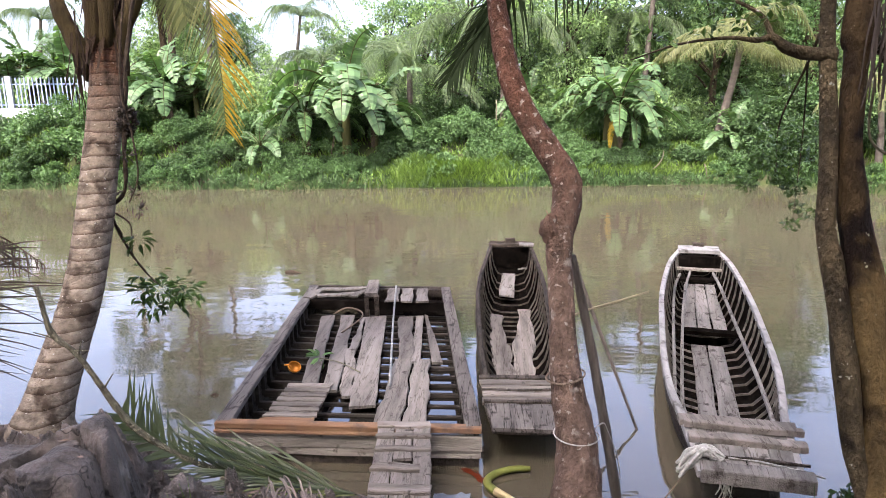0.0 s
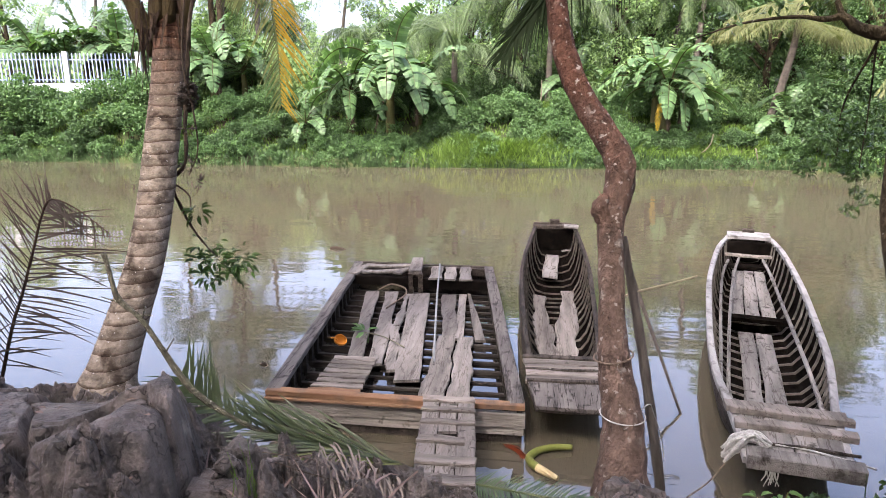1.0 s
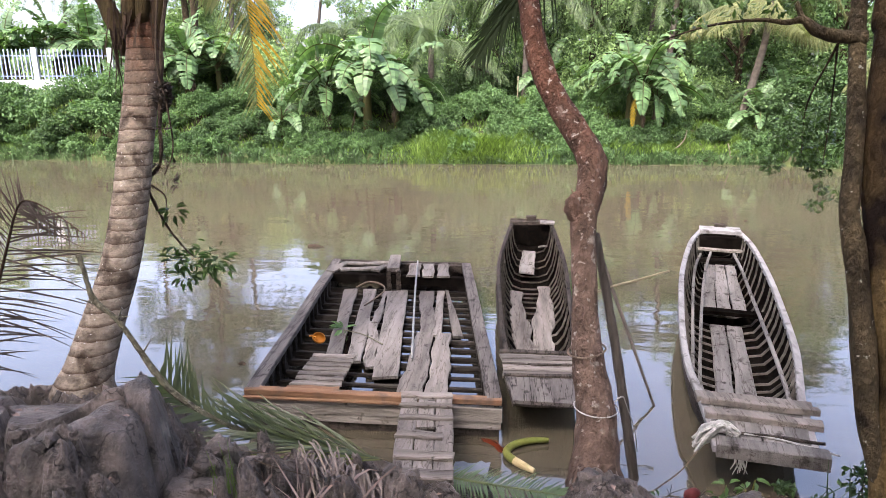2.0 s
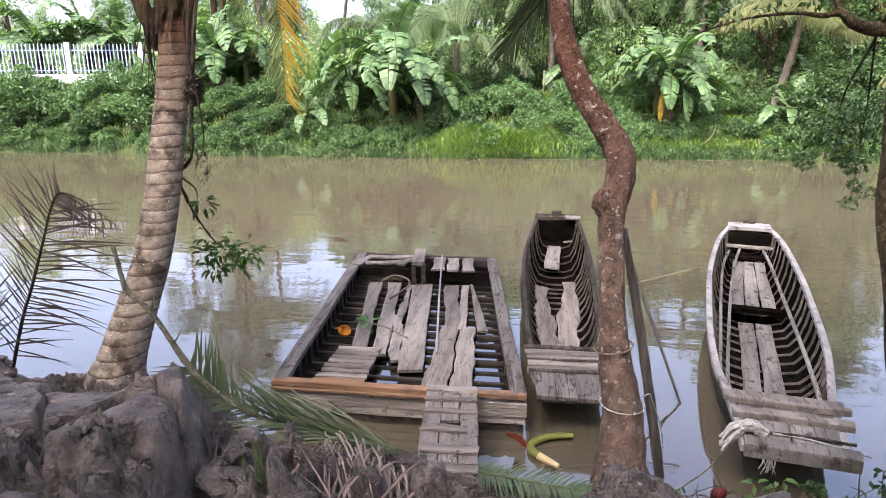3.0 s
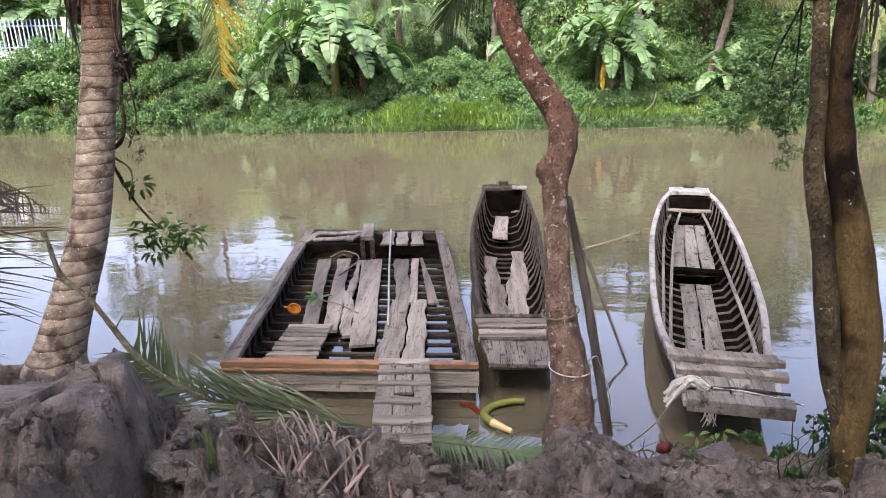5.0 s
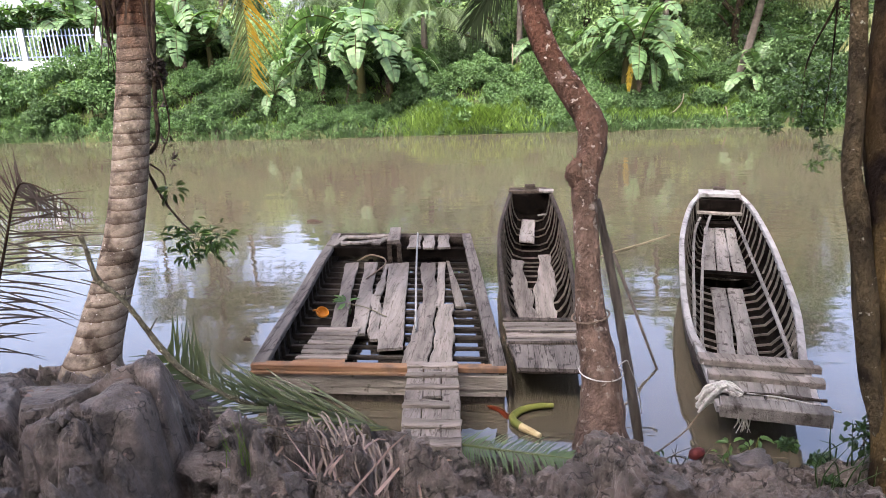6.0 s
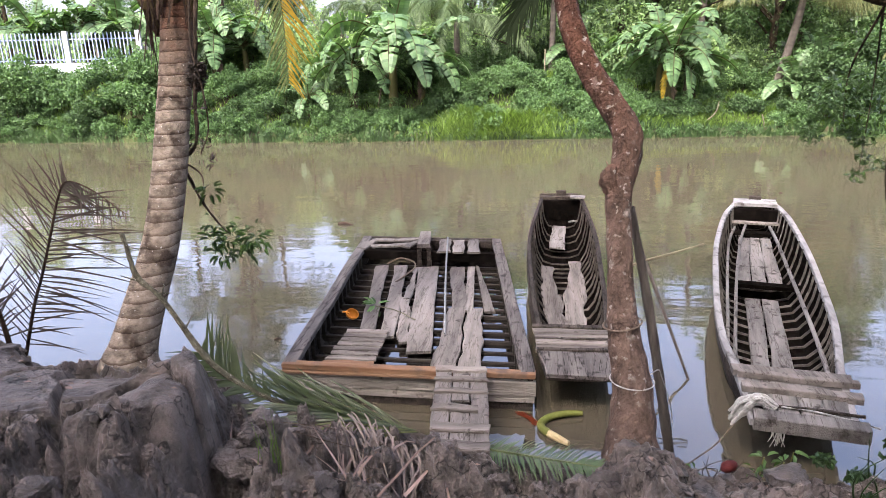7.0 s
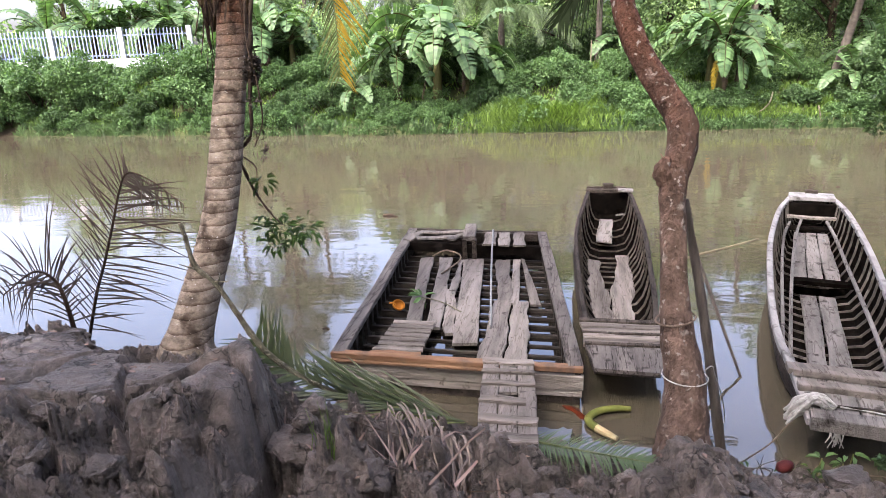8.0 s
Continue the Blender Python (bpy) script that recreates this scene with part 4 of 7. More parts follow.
def row2(y):
    """The second boat's section at a place along it: x, y, half width, gunwale, keel, and the way square to its line."""
    j = max(0, min(39, int(np.searchsorted(st2[:, 1], y)) - 1))
    row = st2[j] + (st2[j + 1] - st2[j]) * (y - st2[j][1]) / (st2[j + 1][1] - st2[j][1])
    d = Vector((st2[j + 1][0] - st2[j][0], st2[j + 1][1] - st2[j][1], 0)).normalized()
    return row, Vector((d.y, -d.x, 0))


def across2(y, z, w, th, mat, name, wl=0.0, wr=0.0, label=""):
    """A board laid square across the second boat."""
    row, s = row2(y)
    c = Vector((row[0], row[1], row[3] + z))
    return part(name, board(c - s * (row[2] + wl), c + s * (row[2] + wr), w, w, th, R, 0.004, 10, 0.003, ragged=0.008), mat, boat2, label)


def along2(y0, y1, off0, off1, z0, z1, w, mat, name, th=0.026, w1=None):
    out = []
    for y, off, z in ((y0, off0, z0), (y1, off1, z1)):
        row, s = row2(y)
        out.append(Vector((row[0], row[1], z)) + s * off)
    return part(name, board(out[0], out[1], w, w1 or w, th, R, 0.005, 14, 0.004, ragged=0.015), mat, boat2)


# bow deck: boards along the boat, two cross beams over them and a bow board
for off in (-0.24, -0.08, 0.08, 0.24):
    along2(4.46, 5.06, off * 0.95, off * 1.08, 0.362, 0.402, 0.15, M["pale_wood"], "deck_plank", 0.026, 0.17)
across2(5.10, 0.055, 0.12, 0.05, M["old_wood"], "deck_beam", 0.04, 0.04)
across2(4.99, 0.085, 0.06, 0.05, M["old_wood"], "deck_beam", 0.02, 0.07, "weathered raised cross beam")
across2(4.83, 0.070, 0.10, 0.05, M["old_wood"], "deck_beam", 0.02, 0.07, "weathered raised cross beam")
across2(4.44, 0.062, 0.14, 0.10, M["pale_wood"], "bow_board", 0.0, 0.06, "bleached bow board")
across2(4.60, 0.052, 0.025, 0.02, M["hull_wood"], "rail_batten", 0.0, 0.05)
for off in (-0.105, 0.075):
    along2(5.25, 7.55, off - 0.02, off + 0.03, 0.115, 0.14, 0.155 if off < 0 else 0.165, M["pale_wood"], "floor_plank")
for off in (-0.17, 0.01, 0.19):
    along2(7.78, 9.25, off, off * 0.72, 0.20, 0.41, 0.165, M["pale_wood"], "floor_plank", 0.026, 0.125)
across2(7.66, -0.28, 0.13, 0.05, M["dark_wood"], "thwart", -0.09, -0.05, "wet cross thwart, hull shade in its near-black colour")
across2(9.36, -0.27, 0.16, 0.04, M["dark_wood"], "thwart", -0.06, -0.06, "wet cross thwart, hull shade in its near-black colour")
across2(9.48, -0.16, 0.10, 0.03, M["old_wood"], "thwart", -0.05, -0.05)
across2(9.80, 0.05, 0.34, 0.05, M["white_wood"], "stern_deck", 0.0, 0.0, "worn white painted stern deck")
across2(9.60, -0.01, 0.05, 0.17, M["dark_wood"], "stern_face", -0.03, -0.03)
across2(9.93, 0.085, 0.10, 0.04, M["hull_wood"], "cleat", -0.16, -0.16)
for o0, o1, z0, z1 in ((0.36, 0.22, 0.30, 0.56), (-0.40, -0.30, 0.29, 0.52), (-0.34, -0.14, 0.27, 0.56)):
    out = []
    for q in range(13):
        row, s = row2(5.3 + 4.1 * q / 12)
        out.append(Vector((row[0], row[1], z0 + (z1 - z0) * (q / 12) ** 1.4)) + s * (o0 + (o1 - o0) * (q / 12) ** 1.6) * min(1, row[2] / 0.44))
    part("stringer", sweep(out, 0.032, 0.028), M["pale_wood"], boat2, "bleached inner stringer")

# ---- coconut palm on the near bank ----
def rings(u, a):
    s = (u * 62 + 0.9 * nz3(u * 11, 3.3) + 0.14 * math.sin(a + u * 31) + 0.10 * math.sin(a * 3 + u * 9)) % 1.0
    return 1 + 0.022 * (s - 0.5) - 0.022 * (1 if s > 0.88 else 0) + 0.012 * math.sin(a * 5 + u * 20) + 0.02 * nz3(math.cos(a) * 2, math.sin(a) * 2, u * 60)


coco = thing("coconut_palm", (-2.78, 4.02, 0.85), "leaning coconut palm with ringed trunk and a yellowing frond", "palm tree")
CO = [(-2.80, 3.98, 0.62, 0.28), (-2.80, 4.03, 0.84, 0.21), (-2.79, 4.10, 0.98, 0.16), (-2.745, 4.24, 1.25, 0.14), (-2.695, 4.45, 1.62, 0.129), (-2.695, 4.67, 2.03, 0.126), (-2.725, 4.90, 2.45, 0.124), (-2.76, 5.13, 2.87, 0.126), (-2.81, 5.37, 3.32, 0.132), (-2.85, 5.62, 3.75, 0.15), (-2.93, 5.95, 4.4, 0.18), (-3.0, 6.25, 5.1, 0.17)]
part("trunk", tube(CO, 24, 420, rings), M["coconut_bark"], coco, smooth=True)
def hang_strip(x, y, z, ln, w, rng, sway=0.12):
    q, way, v, f = Vector((x, y, z)), Vector((rng.uniform(-sway, sway), rng.uniform(-sway, sway), -1)), [], []
    for k in range(6):
        ww = w * (1 - 0.12 * k) * rng.uniform(0.7, 1.2)
        s = Vector((1, rng.uniform(-0.5, 0.5), 0)).normalized()
        v += [q - s * ww / 2, q + s * ww / 2 + Vector((0, -0.01, 0))]
        q = q + way.normalized() * ln / 5
        way += Vector((rng.uniform(-0.12, 0.12), rng.uniform(-0.12, 0.12), 0))
    return v, [(2 * k, 2 * k + 1, 2 * k + 3, 2 * k + 2) for k in range(5)]


for i in range(44):
    a = R.uniform(-0.5, 3.64)
    z = R.uniform(3.35, 4.4)
    cx, cy = -2.79 - (z - 3.3) * 0.14, 5.34 + (z - 3.3) * 0.54
    rr_ = 0.142 + 0.03 * (z - 3.1)
    ln = R.uniform(0.12, 0.34)
    v, f = hang_strip(cx + rr_ * math.cos(a), cy - rr_ * math.sin(a) - 0.02, z, ln, R.uniform(0.03, 0.075), R, 0.05)
    v = [Vector((q.x, q.y - 0.5 * (z - q.z), q.z)) for q in v]
    part("leaf_sheath", (v, f), M["fibre"], coco)
for dx, z, ln in ((-0.17, 3.35, 0.55), (-0.19, 3.2, 0.45), (-0.15, 3.5, 0.6), (-0.2, 3.45, 0.4), (0.13, 3.4, 0.3), (-0.16, 3.6, 0.7), (-0.21, 3.3, 0.5), (-0.14, 3.3, 0.35), (0.16, 3.5, 0.4), (0.14, 3.6, 0.6)):
    part("leaf_sheath", hang_strip(-2.80 + dx, 5.22, z, ln, 0.03, R, 0.12), M["fibre"], coco)
CROWN = Vector((-3.0, 6.25, 5.15))
for pts in ([(-2.96, 5.36, 3.12, 0.05), (-3.08, 5.36, 3.42, 0.055), (-3.21, 5.40, 3.75, 0.045), (-3.5, 5.7, 4.7, 0.035)], [(-2.90, 5.30, 3.14, 0.04), (-2.86, 5.28, 3.6, 0.05), (-2.86, 5.35, 4.6, 0.04)], [(-2.72, 5.36, 3.14, 0.04), (-2.69, 5.34, 3.42, 0.055), (-2.54, 5.38, 3.75, 0.045), (-2.2, 5.6, 4.6, 0.035)], [(-2.80, 5.28, 3.24, 0.03), (-2.74, 5.26, 3.6, 0.045), (-2.68, 5.3, 4.6, 0.04)]):
    part("petiole", tube(pts, 10, 16, lambda u, a: 1 + 0.3 * math.cos(a) ** 2 + 0.08 * math.sin(u * 25)), M["petiole"], coco, "brown and green frond base", smooth=True)


def add_frond(parent, pts, length, count, mat, rmat, name="frond", r0=0.03, **kw):
    fr = part(name, frond(pts, length, count, R, **kw), mat, parent)
    rows = [(*p, r0 * (1 - 0.8 * i / (len(pts) - 1))) for i, p in enumerate(pts)]
    part("rachis", tube(rows, 5, 24), rmat, fr)
    return fr


def add_frond_parts(parent, pts, length, count, mat, rmat, r0=0.03, **kw):
    """A frond whose leaflets are parts of its rachis."""
    rows = [(*p, r0 * (1 - 0.8 * i / (len(pts) - 1))) for i, p in enumerate(pts)]
    ra = part("frond", tube(rows, 5, 24), rmat, parent)
    v, f = frond(pts, length, count, R, **kw)
    for i in range(len(v) // 8):
        part("leaflet", (v[i * 8:i * 8 + 8], [tuple(q - i * 8 for q in face_) for face_ in f[i * 3:i * 3 + 3]]), mat, ra)
    return ra


YF = [tuple(CROWN), (-2.45, 5.75, 4.75), (-2.10, 5.5, 3.9), (-2.0, 5.48, 3.3), (-1.99, 5.48, 2.72)]
add_frond_parts(coco, YF, 0.56, 56, M["yellow_leaf"], M["palm_yellowish"], r0=0.015, mess=0.12, width=0.017, droop=0.5, forward=1.25, start=0.3, face=(0, -1, 0.0), up_bias=0, sides=(-1,), ragged=0.25)
part("frond", frond(YF, 0.52, 56, R, mess=0.12, width=0.015, droop=0.5, forward=1.25, start=0.3, face=(0, -1, 0.0), up_bias=0, sides=(1,), ragged=0.25), M["palm_yellowish"], coco)
add_frond(coco, [tuple(CROWN), (-2.6, 5.75, 4.7), (-2.34, 5.55, 4.1), (-2.24, 5.5, 3.55)], 0.6, 60, M["palm_yellowish"], M["palm_yellowish"], width=0.024, droop=0.6, forward=1.0, start=0.4, face=(0, -1, 0.0), up_bias=0)
for i, az in enumerate((70, 105, 140, 180, 215, 250, 285, 320)):
    c, s = math.cos(radians(az)), math.sin(radians(az))
    h = (1.0, 0.4, 0.8, 0.2)[i % 4]
    add_frond(coco, [tuple(CROWN), tuple(CROWN + Vector((c * 1.1, s * 1.1, 0.8 + h))), tuple(CROWN + Vector((c * 2.4, s * 2.4, 0.6 + h))), tuple(CROWN + Vector((c * 3.6, s * 3.6, -0.6 + h)))], 0.8, 60, M["palm_leaf"], M["palm_leaf"], width=0.05, droop=0.9)

# climbing vine with leaf sprays
vine = thing("vine", (-2.5, 5.0, 3.2), "dark hanging vine with sprays of green leaves on the palm", "vine")
V1 = [(-2.52, 5.35, 3.9, 0.014), (-2.50, 5.05, 3.3, 0.014), (-2.52, 5.0, 3.0, 0.016), (-2.55, 4.95, 2.6, 0.015), (-2.57, 4.93, 2.3, 0.013), (-2.69, 4.92, 2.15, 0.016), (-2.66, 4.95, 1.97, 0.012), (-2.59, 4.97, 1.79, 0.009), (-2.50, 5.0, 1.63, 0.007), (-2.42, 5.0, 1.55, 0.005)]
part("stem", tube(V1, 7, 60, lambda u, a: 1 + 0.25 * math.sin(u * 70 + a * 2)), M["vine"], vine)
part("stem", tube([(-2.58, 5.3, 3.9, 0.009), (-2.55, 5.0, 3.1, 0.009), (-2.48, 4.95, 2.7, 0.008), (-2.47, 4.95, 2.4, 0.006), (-2.56, 4.95, 2.2, 0.005)], 6, 40), M["vine"], vine)
part("stem", tube([(-2.69, 4.92, 2.15, 0.008), (-2.58, 4.95, 2.05, 0.006), (-2.57, 4.95, 1.95, 0.004)], 5, 14), M["vine"], vine)
part("nest", leaf_cloud([(-2.52, 5.0, 2.85, 0.06), (-2.53, 5.0, 2.78, 0.075), (-2.54, 5.0, 2.72, 0.05)], 0.035, 260, 1.0, N, 0.5), M["dead_frond"], vine, "dark clump of dead leaves")
part("dead_leaves", leaf_cloud([(-2.56, 4.95, 2.3, 0.09), (-2.5, 4.95, 2.15, 0.08), (-2.53, 4.95, 2.55, 0.06)], 0.06, 18, 1.0, N, 0.3), M["dead_frond"], vine)


def spray(parent, centre, radius, count, size, mat, rng):
    """Long leaves fanning from short twigs round a centre."""
    v, f = [], []
    for i in range(count):
        a, b = rng.uniform(0, 6.28), rng.uniform(-0.9, 0.5)
        d = Vector((math.cos(a) * math.cos(b), math.sin(a) * math.cos(b) * 0.7, math.sin(b))).normalized()
        p = Vector(centre) + d * radius * rng.uniform(0.25, 1.0)
        s = size * rng.uniform(0.7, 1.2)
        side = d.cross(Vector((rng.uniform(-0.4, 0.4), rng.uniform(-0.6, 0.2), 1))).normalized()
        nn = side.cross(d)
        o = len(v)
        v += [p, p + d * s * 0.35 + side * s * 0.17 + nn * 0.012, p + d * s * 0.75 + side * s * 0.12 + nn * 0.004, p + d * s - nn * 0.02, p + d * s * 0.75 - side * s * 0.12 + nn * 0.004, p + d * s * 0.35 - side * s * 0.17 + nn * 0.012, p + d * s * 0.5 - nn * 0.006]
        f += [(o, o + 1, o + 6), (o + 1, o + 2, o + 6), (o + 2, o + 3, o + 6), (o + 3, o + 4, o + 6), (o + 4, o + 5, o + 6), (o + 5, o, o + 6)]
    return part("leaves", (v, f), mat, parent)


spray(vine, (-2.53, 4.97, 1.93), 0.09, 16, 0.085, M["leaf_near"], R)
for c, n_ in (((-2.42, 5.0, 1.53), 30), ((-2.24, 5.0, 1.54), 26), ((-2.33, 5.0, 1.44), 26), ((-2.56, 5.0, 1.51), 18), ((-2.50, 5.0, 1.66), 10), ((-2.49, 5.0, 1.40), 18), ((-2.18, 5.0, 1.52), 10)):
    spray(vine, c, 0.12, n_, 0.085, M["leaf_near"], R)

# ---- leaning tree between the boats ----
mango = thing("leaning_tree", (0.6, 3.72, 0.5), "crooked leaning tree with brown lichened bark", "tree")
MA = [(0.61, 3.66, 0.34, 0.225), (0.607, 3.717, 0.488, 0.183), (0.604, 3.759, 0.579, 0.154), (0.614, 3.83, 0.733, 0.132), (0.61, 3.902, 0.889, 0.121), (0.579, 3.975, 1.049, 0.107), (0.557, 4.05, 1.21, 0.098), (0.546, 4.125, 1.374, 0.086), (0.547, 4.232, 1.607, 0.078), (0.544, 4.326, 1.81, 0.079), (0.547, 4.405, 1.983, 0.086), (0.581, 4.469, 2.123, 0.089), (0.602, 4.518, 2.228, 0.094), (0.603, 4.567, 2.336, 0.097), (0.561, 4.617, 2.444, 0.092), (0.463, 4.685, 2.591, 0.087), (0.354, 4.77, 2.776, 0.082), (0.277, 4.857, 2.964, 0.080), (0.224, 4.944, 3.155, 0.077), (0.193, 5.034, 3.349, 0.073), (0.15, 5.2, 3.75, 0.062), (0.12, 5.45, 4.7, 0.042)]
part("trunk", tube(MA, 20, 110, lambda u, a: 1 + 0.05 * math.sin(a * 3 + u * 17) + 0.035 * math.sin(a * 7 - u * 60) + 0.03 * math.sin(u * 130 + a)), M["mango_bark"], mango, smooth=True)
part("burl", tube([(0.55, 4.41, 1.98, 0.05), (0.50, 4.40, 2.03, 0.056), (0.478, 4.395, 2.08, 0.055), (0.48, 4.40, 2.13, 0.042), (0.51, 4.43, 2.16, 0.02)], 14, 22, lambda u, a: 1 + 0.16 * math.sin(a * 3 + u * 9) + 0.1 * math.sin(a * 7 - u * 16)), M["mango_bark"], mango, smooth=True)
part("twig", tube([(0.485, 4.38, 2.14, 0.006), (0.455, 4.38, 2.20, 0.003)], 5), M["mango_bark"], mango)
# Crown above the view, added for the shade it throws on the near ground.
for i, (bx, by, bz) in enumerate(((0.9, 5.6, 5.6), (-0.8, 5.9, 5.5), (0.2, 6.4, 5.9), (0.3, 4.6, 5.7))):
    part("limb", tube([(0.1, 5.4, 4.55, 0.04), ((0.1 + bx) / 2, (5.4 + by) / 2, (4.55 + bz) / 2 + 0.15, 0.03), (bx, by, bz, 0.012)], 7, 10), M["mango_bark"], mango)
    part("leaves", leaf_cloud([(bx + R.uniform(-0.5, 0.5), by + R.uniform(-0.5, 0.5), bz + R.uniform(-0.1, 0.4), 0.45) for _ in range(5)], 0.16, 60, 1.0, N, 0.35), M["leaf_near"], mango)


caught = thing("caught_frond", (0.3, 5.6, 4.6), "palm frond hanging in the leaning tree, shade in its dark green", "palm frond")
add_frond_parts(caught, [(0.52, 5.5, 4.15), (0.27, 5.5, 3.74), (0.11, 5.5, 3.50), (-0.10, 5.5, 3.23), (-0.20, 5.5, 3.06)], 0.42, 110, M["dark_palm"], M["dark_palm"], width=0.014, droop=0.8, forward=2.1, start=0.15, face=(0, -1, 0), up_bias=-0.2, ragged=0.3, mess=0.2)
add_frond_parts(caught, [(0.45, 5.52, 4.1), (0.30, 5.55, 3.8), (0.16, 5.55, 3.62), (0.05, 5.55, 3.42)], 0.55, 60, M["dark_palm"], M["dark_palm"], width=0.016, droop=1.8, forward=0.9, start=0.1, face=(0, -1, 0), up_bias=-0.5, ragged=0.4, mess=0.25)
add_frond_parts(caught, [(0.40, 5.5, 4.1), (0.55, 5.5, 3.85), (0.75, 5.5, 3.78), (1.0, 5.55, 3.70)], 0.36, 34, M["dark_palm"], M["dark_palm"], width=0.018, droop=2.2, forward=0.4, start=0.2, face=(0, -1, 0), up_bias=-0.8, ragged=0.5, mess=0.25)


def ring_rope(name, centre, rx, tilt, r, mat, label, tails=()):
    cx, cy, cz = centre
    rows = [(cx + rx * math.cos(a), cy + rx * math.sin(a) * 1.02, cz + tilt * math.cos(a), r) for a in np.linspace(0, 2 * math.pi, 33)]
    g = [tube(rows, 6)] + [tube([(*p, r) for p in t], 6, 24) for t in tails]
    return tagged(part(name, merge(*g), mat, None, smooth=True), label, "rope")


ring_rope("mooring_rope", (0.608, 3.91, 0.92), 0.133, -0.005, 0.0042, M["rope"], "pale nylon rope tied round the leaning tree", [[(0.70, 3.90, 0.95), (0.80, 4.1, 0.90), (0.88, 4.35, 0.72), (0.98, 4.5, 0.45), (1.02, 4.55, 0.25)]])
ring_rope("mooring_rope", (0.556, 4.06, 1.23), 0.116, 0.02, 0.006, M["dark_rope"], "dirty brown rope tied round the leaning tree")

# ---- twin-stemmed tree on the near bank ----
twin = thing("twin_tree", (2.02, 3.32, 0.5), "dark twin-stemmed tree with mottled bark and small leaves", "tree")
bark = lambda u, a: 1 + 0.06 * math.sin(a * 3 + u * 15) + 0.04 * math.sin(a * 6 - u * 45)
part("trunk", tube([(2.03, 3.36, 0.70, 0.04), (1.983, 3.408, 0.903, 0.048), (1.937, 3.444, 1.094, 0.050), (1.902, 3.504, 1.409, 0.062), (1.866, 3.563, 1.719, 0.055), (1.822, 3.621, 2.025, 0.054), (1.796, 3.65, 2.177, 0.047), (1.799, 3.678, 2.328, 0.046), (1.806, 3.735, 2.626, 0.043), (1.799, 3.791, 2.921, 0.041), (1.797, 3.846, 3.213, 0.036), (1.83, 3.97, 3.95, 0.035)], 14, 90, bark), M["dark_bark"], twin, smooth=True)
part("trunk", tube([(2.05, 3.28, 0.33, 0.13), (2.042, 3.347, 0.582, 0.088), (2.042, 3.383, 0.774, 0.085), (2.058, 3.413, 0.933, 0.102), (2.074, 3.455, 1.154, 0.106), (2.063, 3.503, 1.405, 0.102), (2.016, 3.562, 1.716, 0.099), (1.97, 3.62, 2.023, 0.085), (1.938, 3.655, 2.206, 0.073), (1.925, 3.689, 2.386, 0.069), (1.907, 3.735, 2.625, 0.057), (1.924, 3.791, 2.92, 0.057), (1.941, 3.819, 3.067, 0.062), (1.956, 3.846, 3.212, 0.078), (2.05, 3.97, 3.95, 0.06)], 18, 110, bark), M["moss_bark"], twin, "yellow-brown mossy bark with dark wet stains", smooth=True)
part("trunk", tube([(2.75, 3.47, 0.35, 0.085), (2.70, 3.50, 0.72, 0.062), (2.649, 3.534, 1.03, 0.052), (2.616, 3.562, 1.369, 0.048), (2.586, 3.588, 1.698, 0.041), (2.55, 3.613, 2.016, 0.036), (2.531, 3.638, 2.324, 0.028), (2.482, 3.674, 2.769, 0.027), (2.43, 3.75, 3.6, 0.025)], 10, 60, bark), M["dark_bark"], twin, smooth=True)
BR = [(1.83, 3.80, 3.06, 0.036), (1.70, 3.81, 3.07, 0.034), (1.59, 3.81, 3.10, 0.030), (1.52, 3.81, 3.15, 0.020), (1.44, 3.81, 3.14, 0.014), (1.30, 3.82, 3.155, 0.009), (1.06, 3.84, 3.13, 0.006), (0.83, 3.86, 3.06, 0.003)]
part("limb", tube(BR, 8, 40, bark), M["dark_bark"], twin, smooth=True)
part("limb", tube([(1.52, 3.81, 3.15, 0.016), (1.45, 3.85, 3.28, 0.012), (1.2, 3.95, 3.42, 0.006)], 6, 14), M["dark_bark"], twin)
part("limb", tube([(1.90, 3.84, 3.15, 0.05), (2.07, 3.88, 3.11, 0.045), (2.23, 3.9, 3.03, 0.06), (2.38, 3.9, 2.93, 0.062), (2.59, 3.9, 2.82, 0.058), (3.1, 4.0, 2.75, 0.04)], 12, 40, lambda u, a: 1 + 0.16 * math.sin(a * 2 + u * 31) + 0.10 * math.sin(a * 5 - u * 50)), M["dark_bark"], twin, smooth=True)
part("limb", tube([(2.42, 3.95, 2.92, 0.03), (2.58, 4.2, 2.85, 0.028), (2.74, 4.2, 2.74, 0.026), (2.95, 4.25, 2.72, 0.02)], 8, 16, bark), M["dark_bark"], twin, smooth=True)
part("limb", tube([(2.20, 4.1, 2.95, 0.008), (2.26, 4.2, 2.64, 0.008), (2.40, 4.2, 2.52, 0.008), (2.60, 4.2, 2.51, 0.008), (2.85, 4.2, 2.48, 0.007)], 6, 24), M["stick"], twin, "thin pale arching stem", smooth=True)
part("limb", tube([(2.05, 3.95, 3.8, 0.03), (2.2, 4.5, 3.6, 0.018), (2.3, 5.1, 3.1, 0.010), (2.3, 5.45, 2.7, 0.007), (2.32, 5.5, 2.3, 0.004)], 8, 24), M["dark_bark"], twin, smooth=True)
part("limb", tube([(2.3, 5.1, 3.1, 0.008), (2.45, 5.4, 2.6, 0.005), (2.48, 5.5, 1.95, 0.003)], 6, 16), M["dark_bark"], twin)
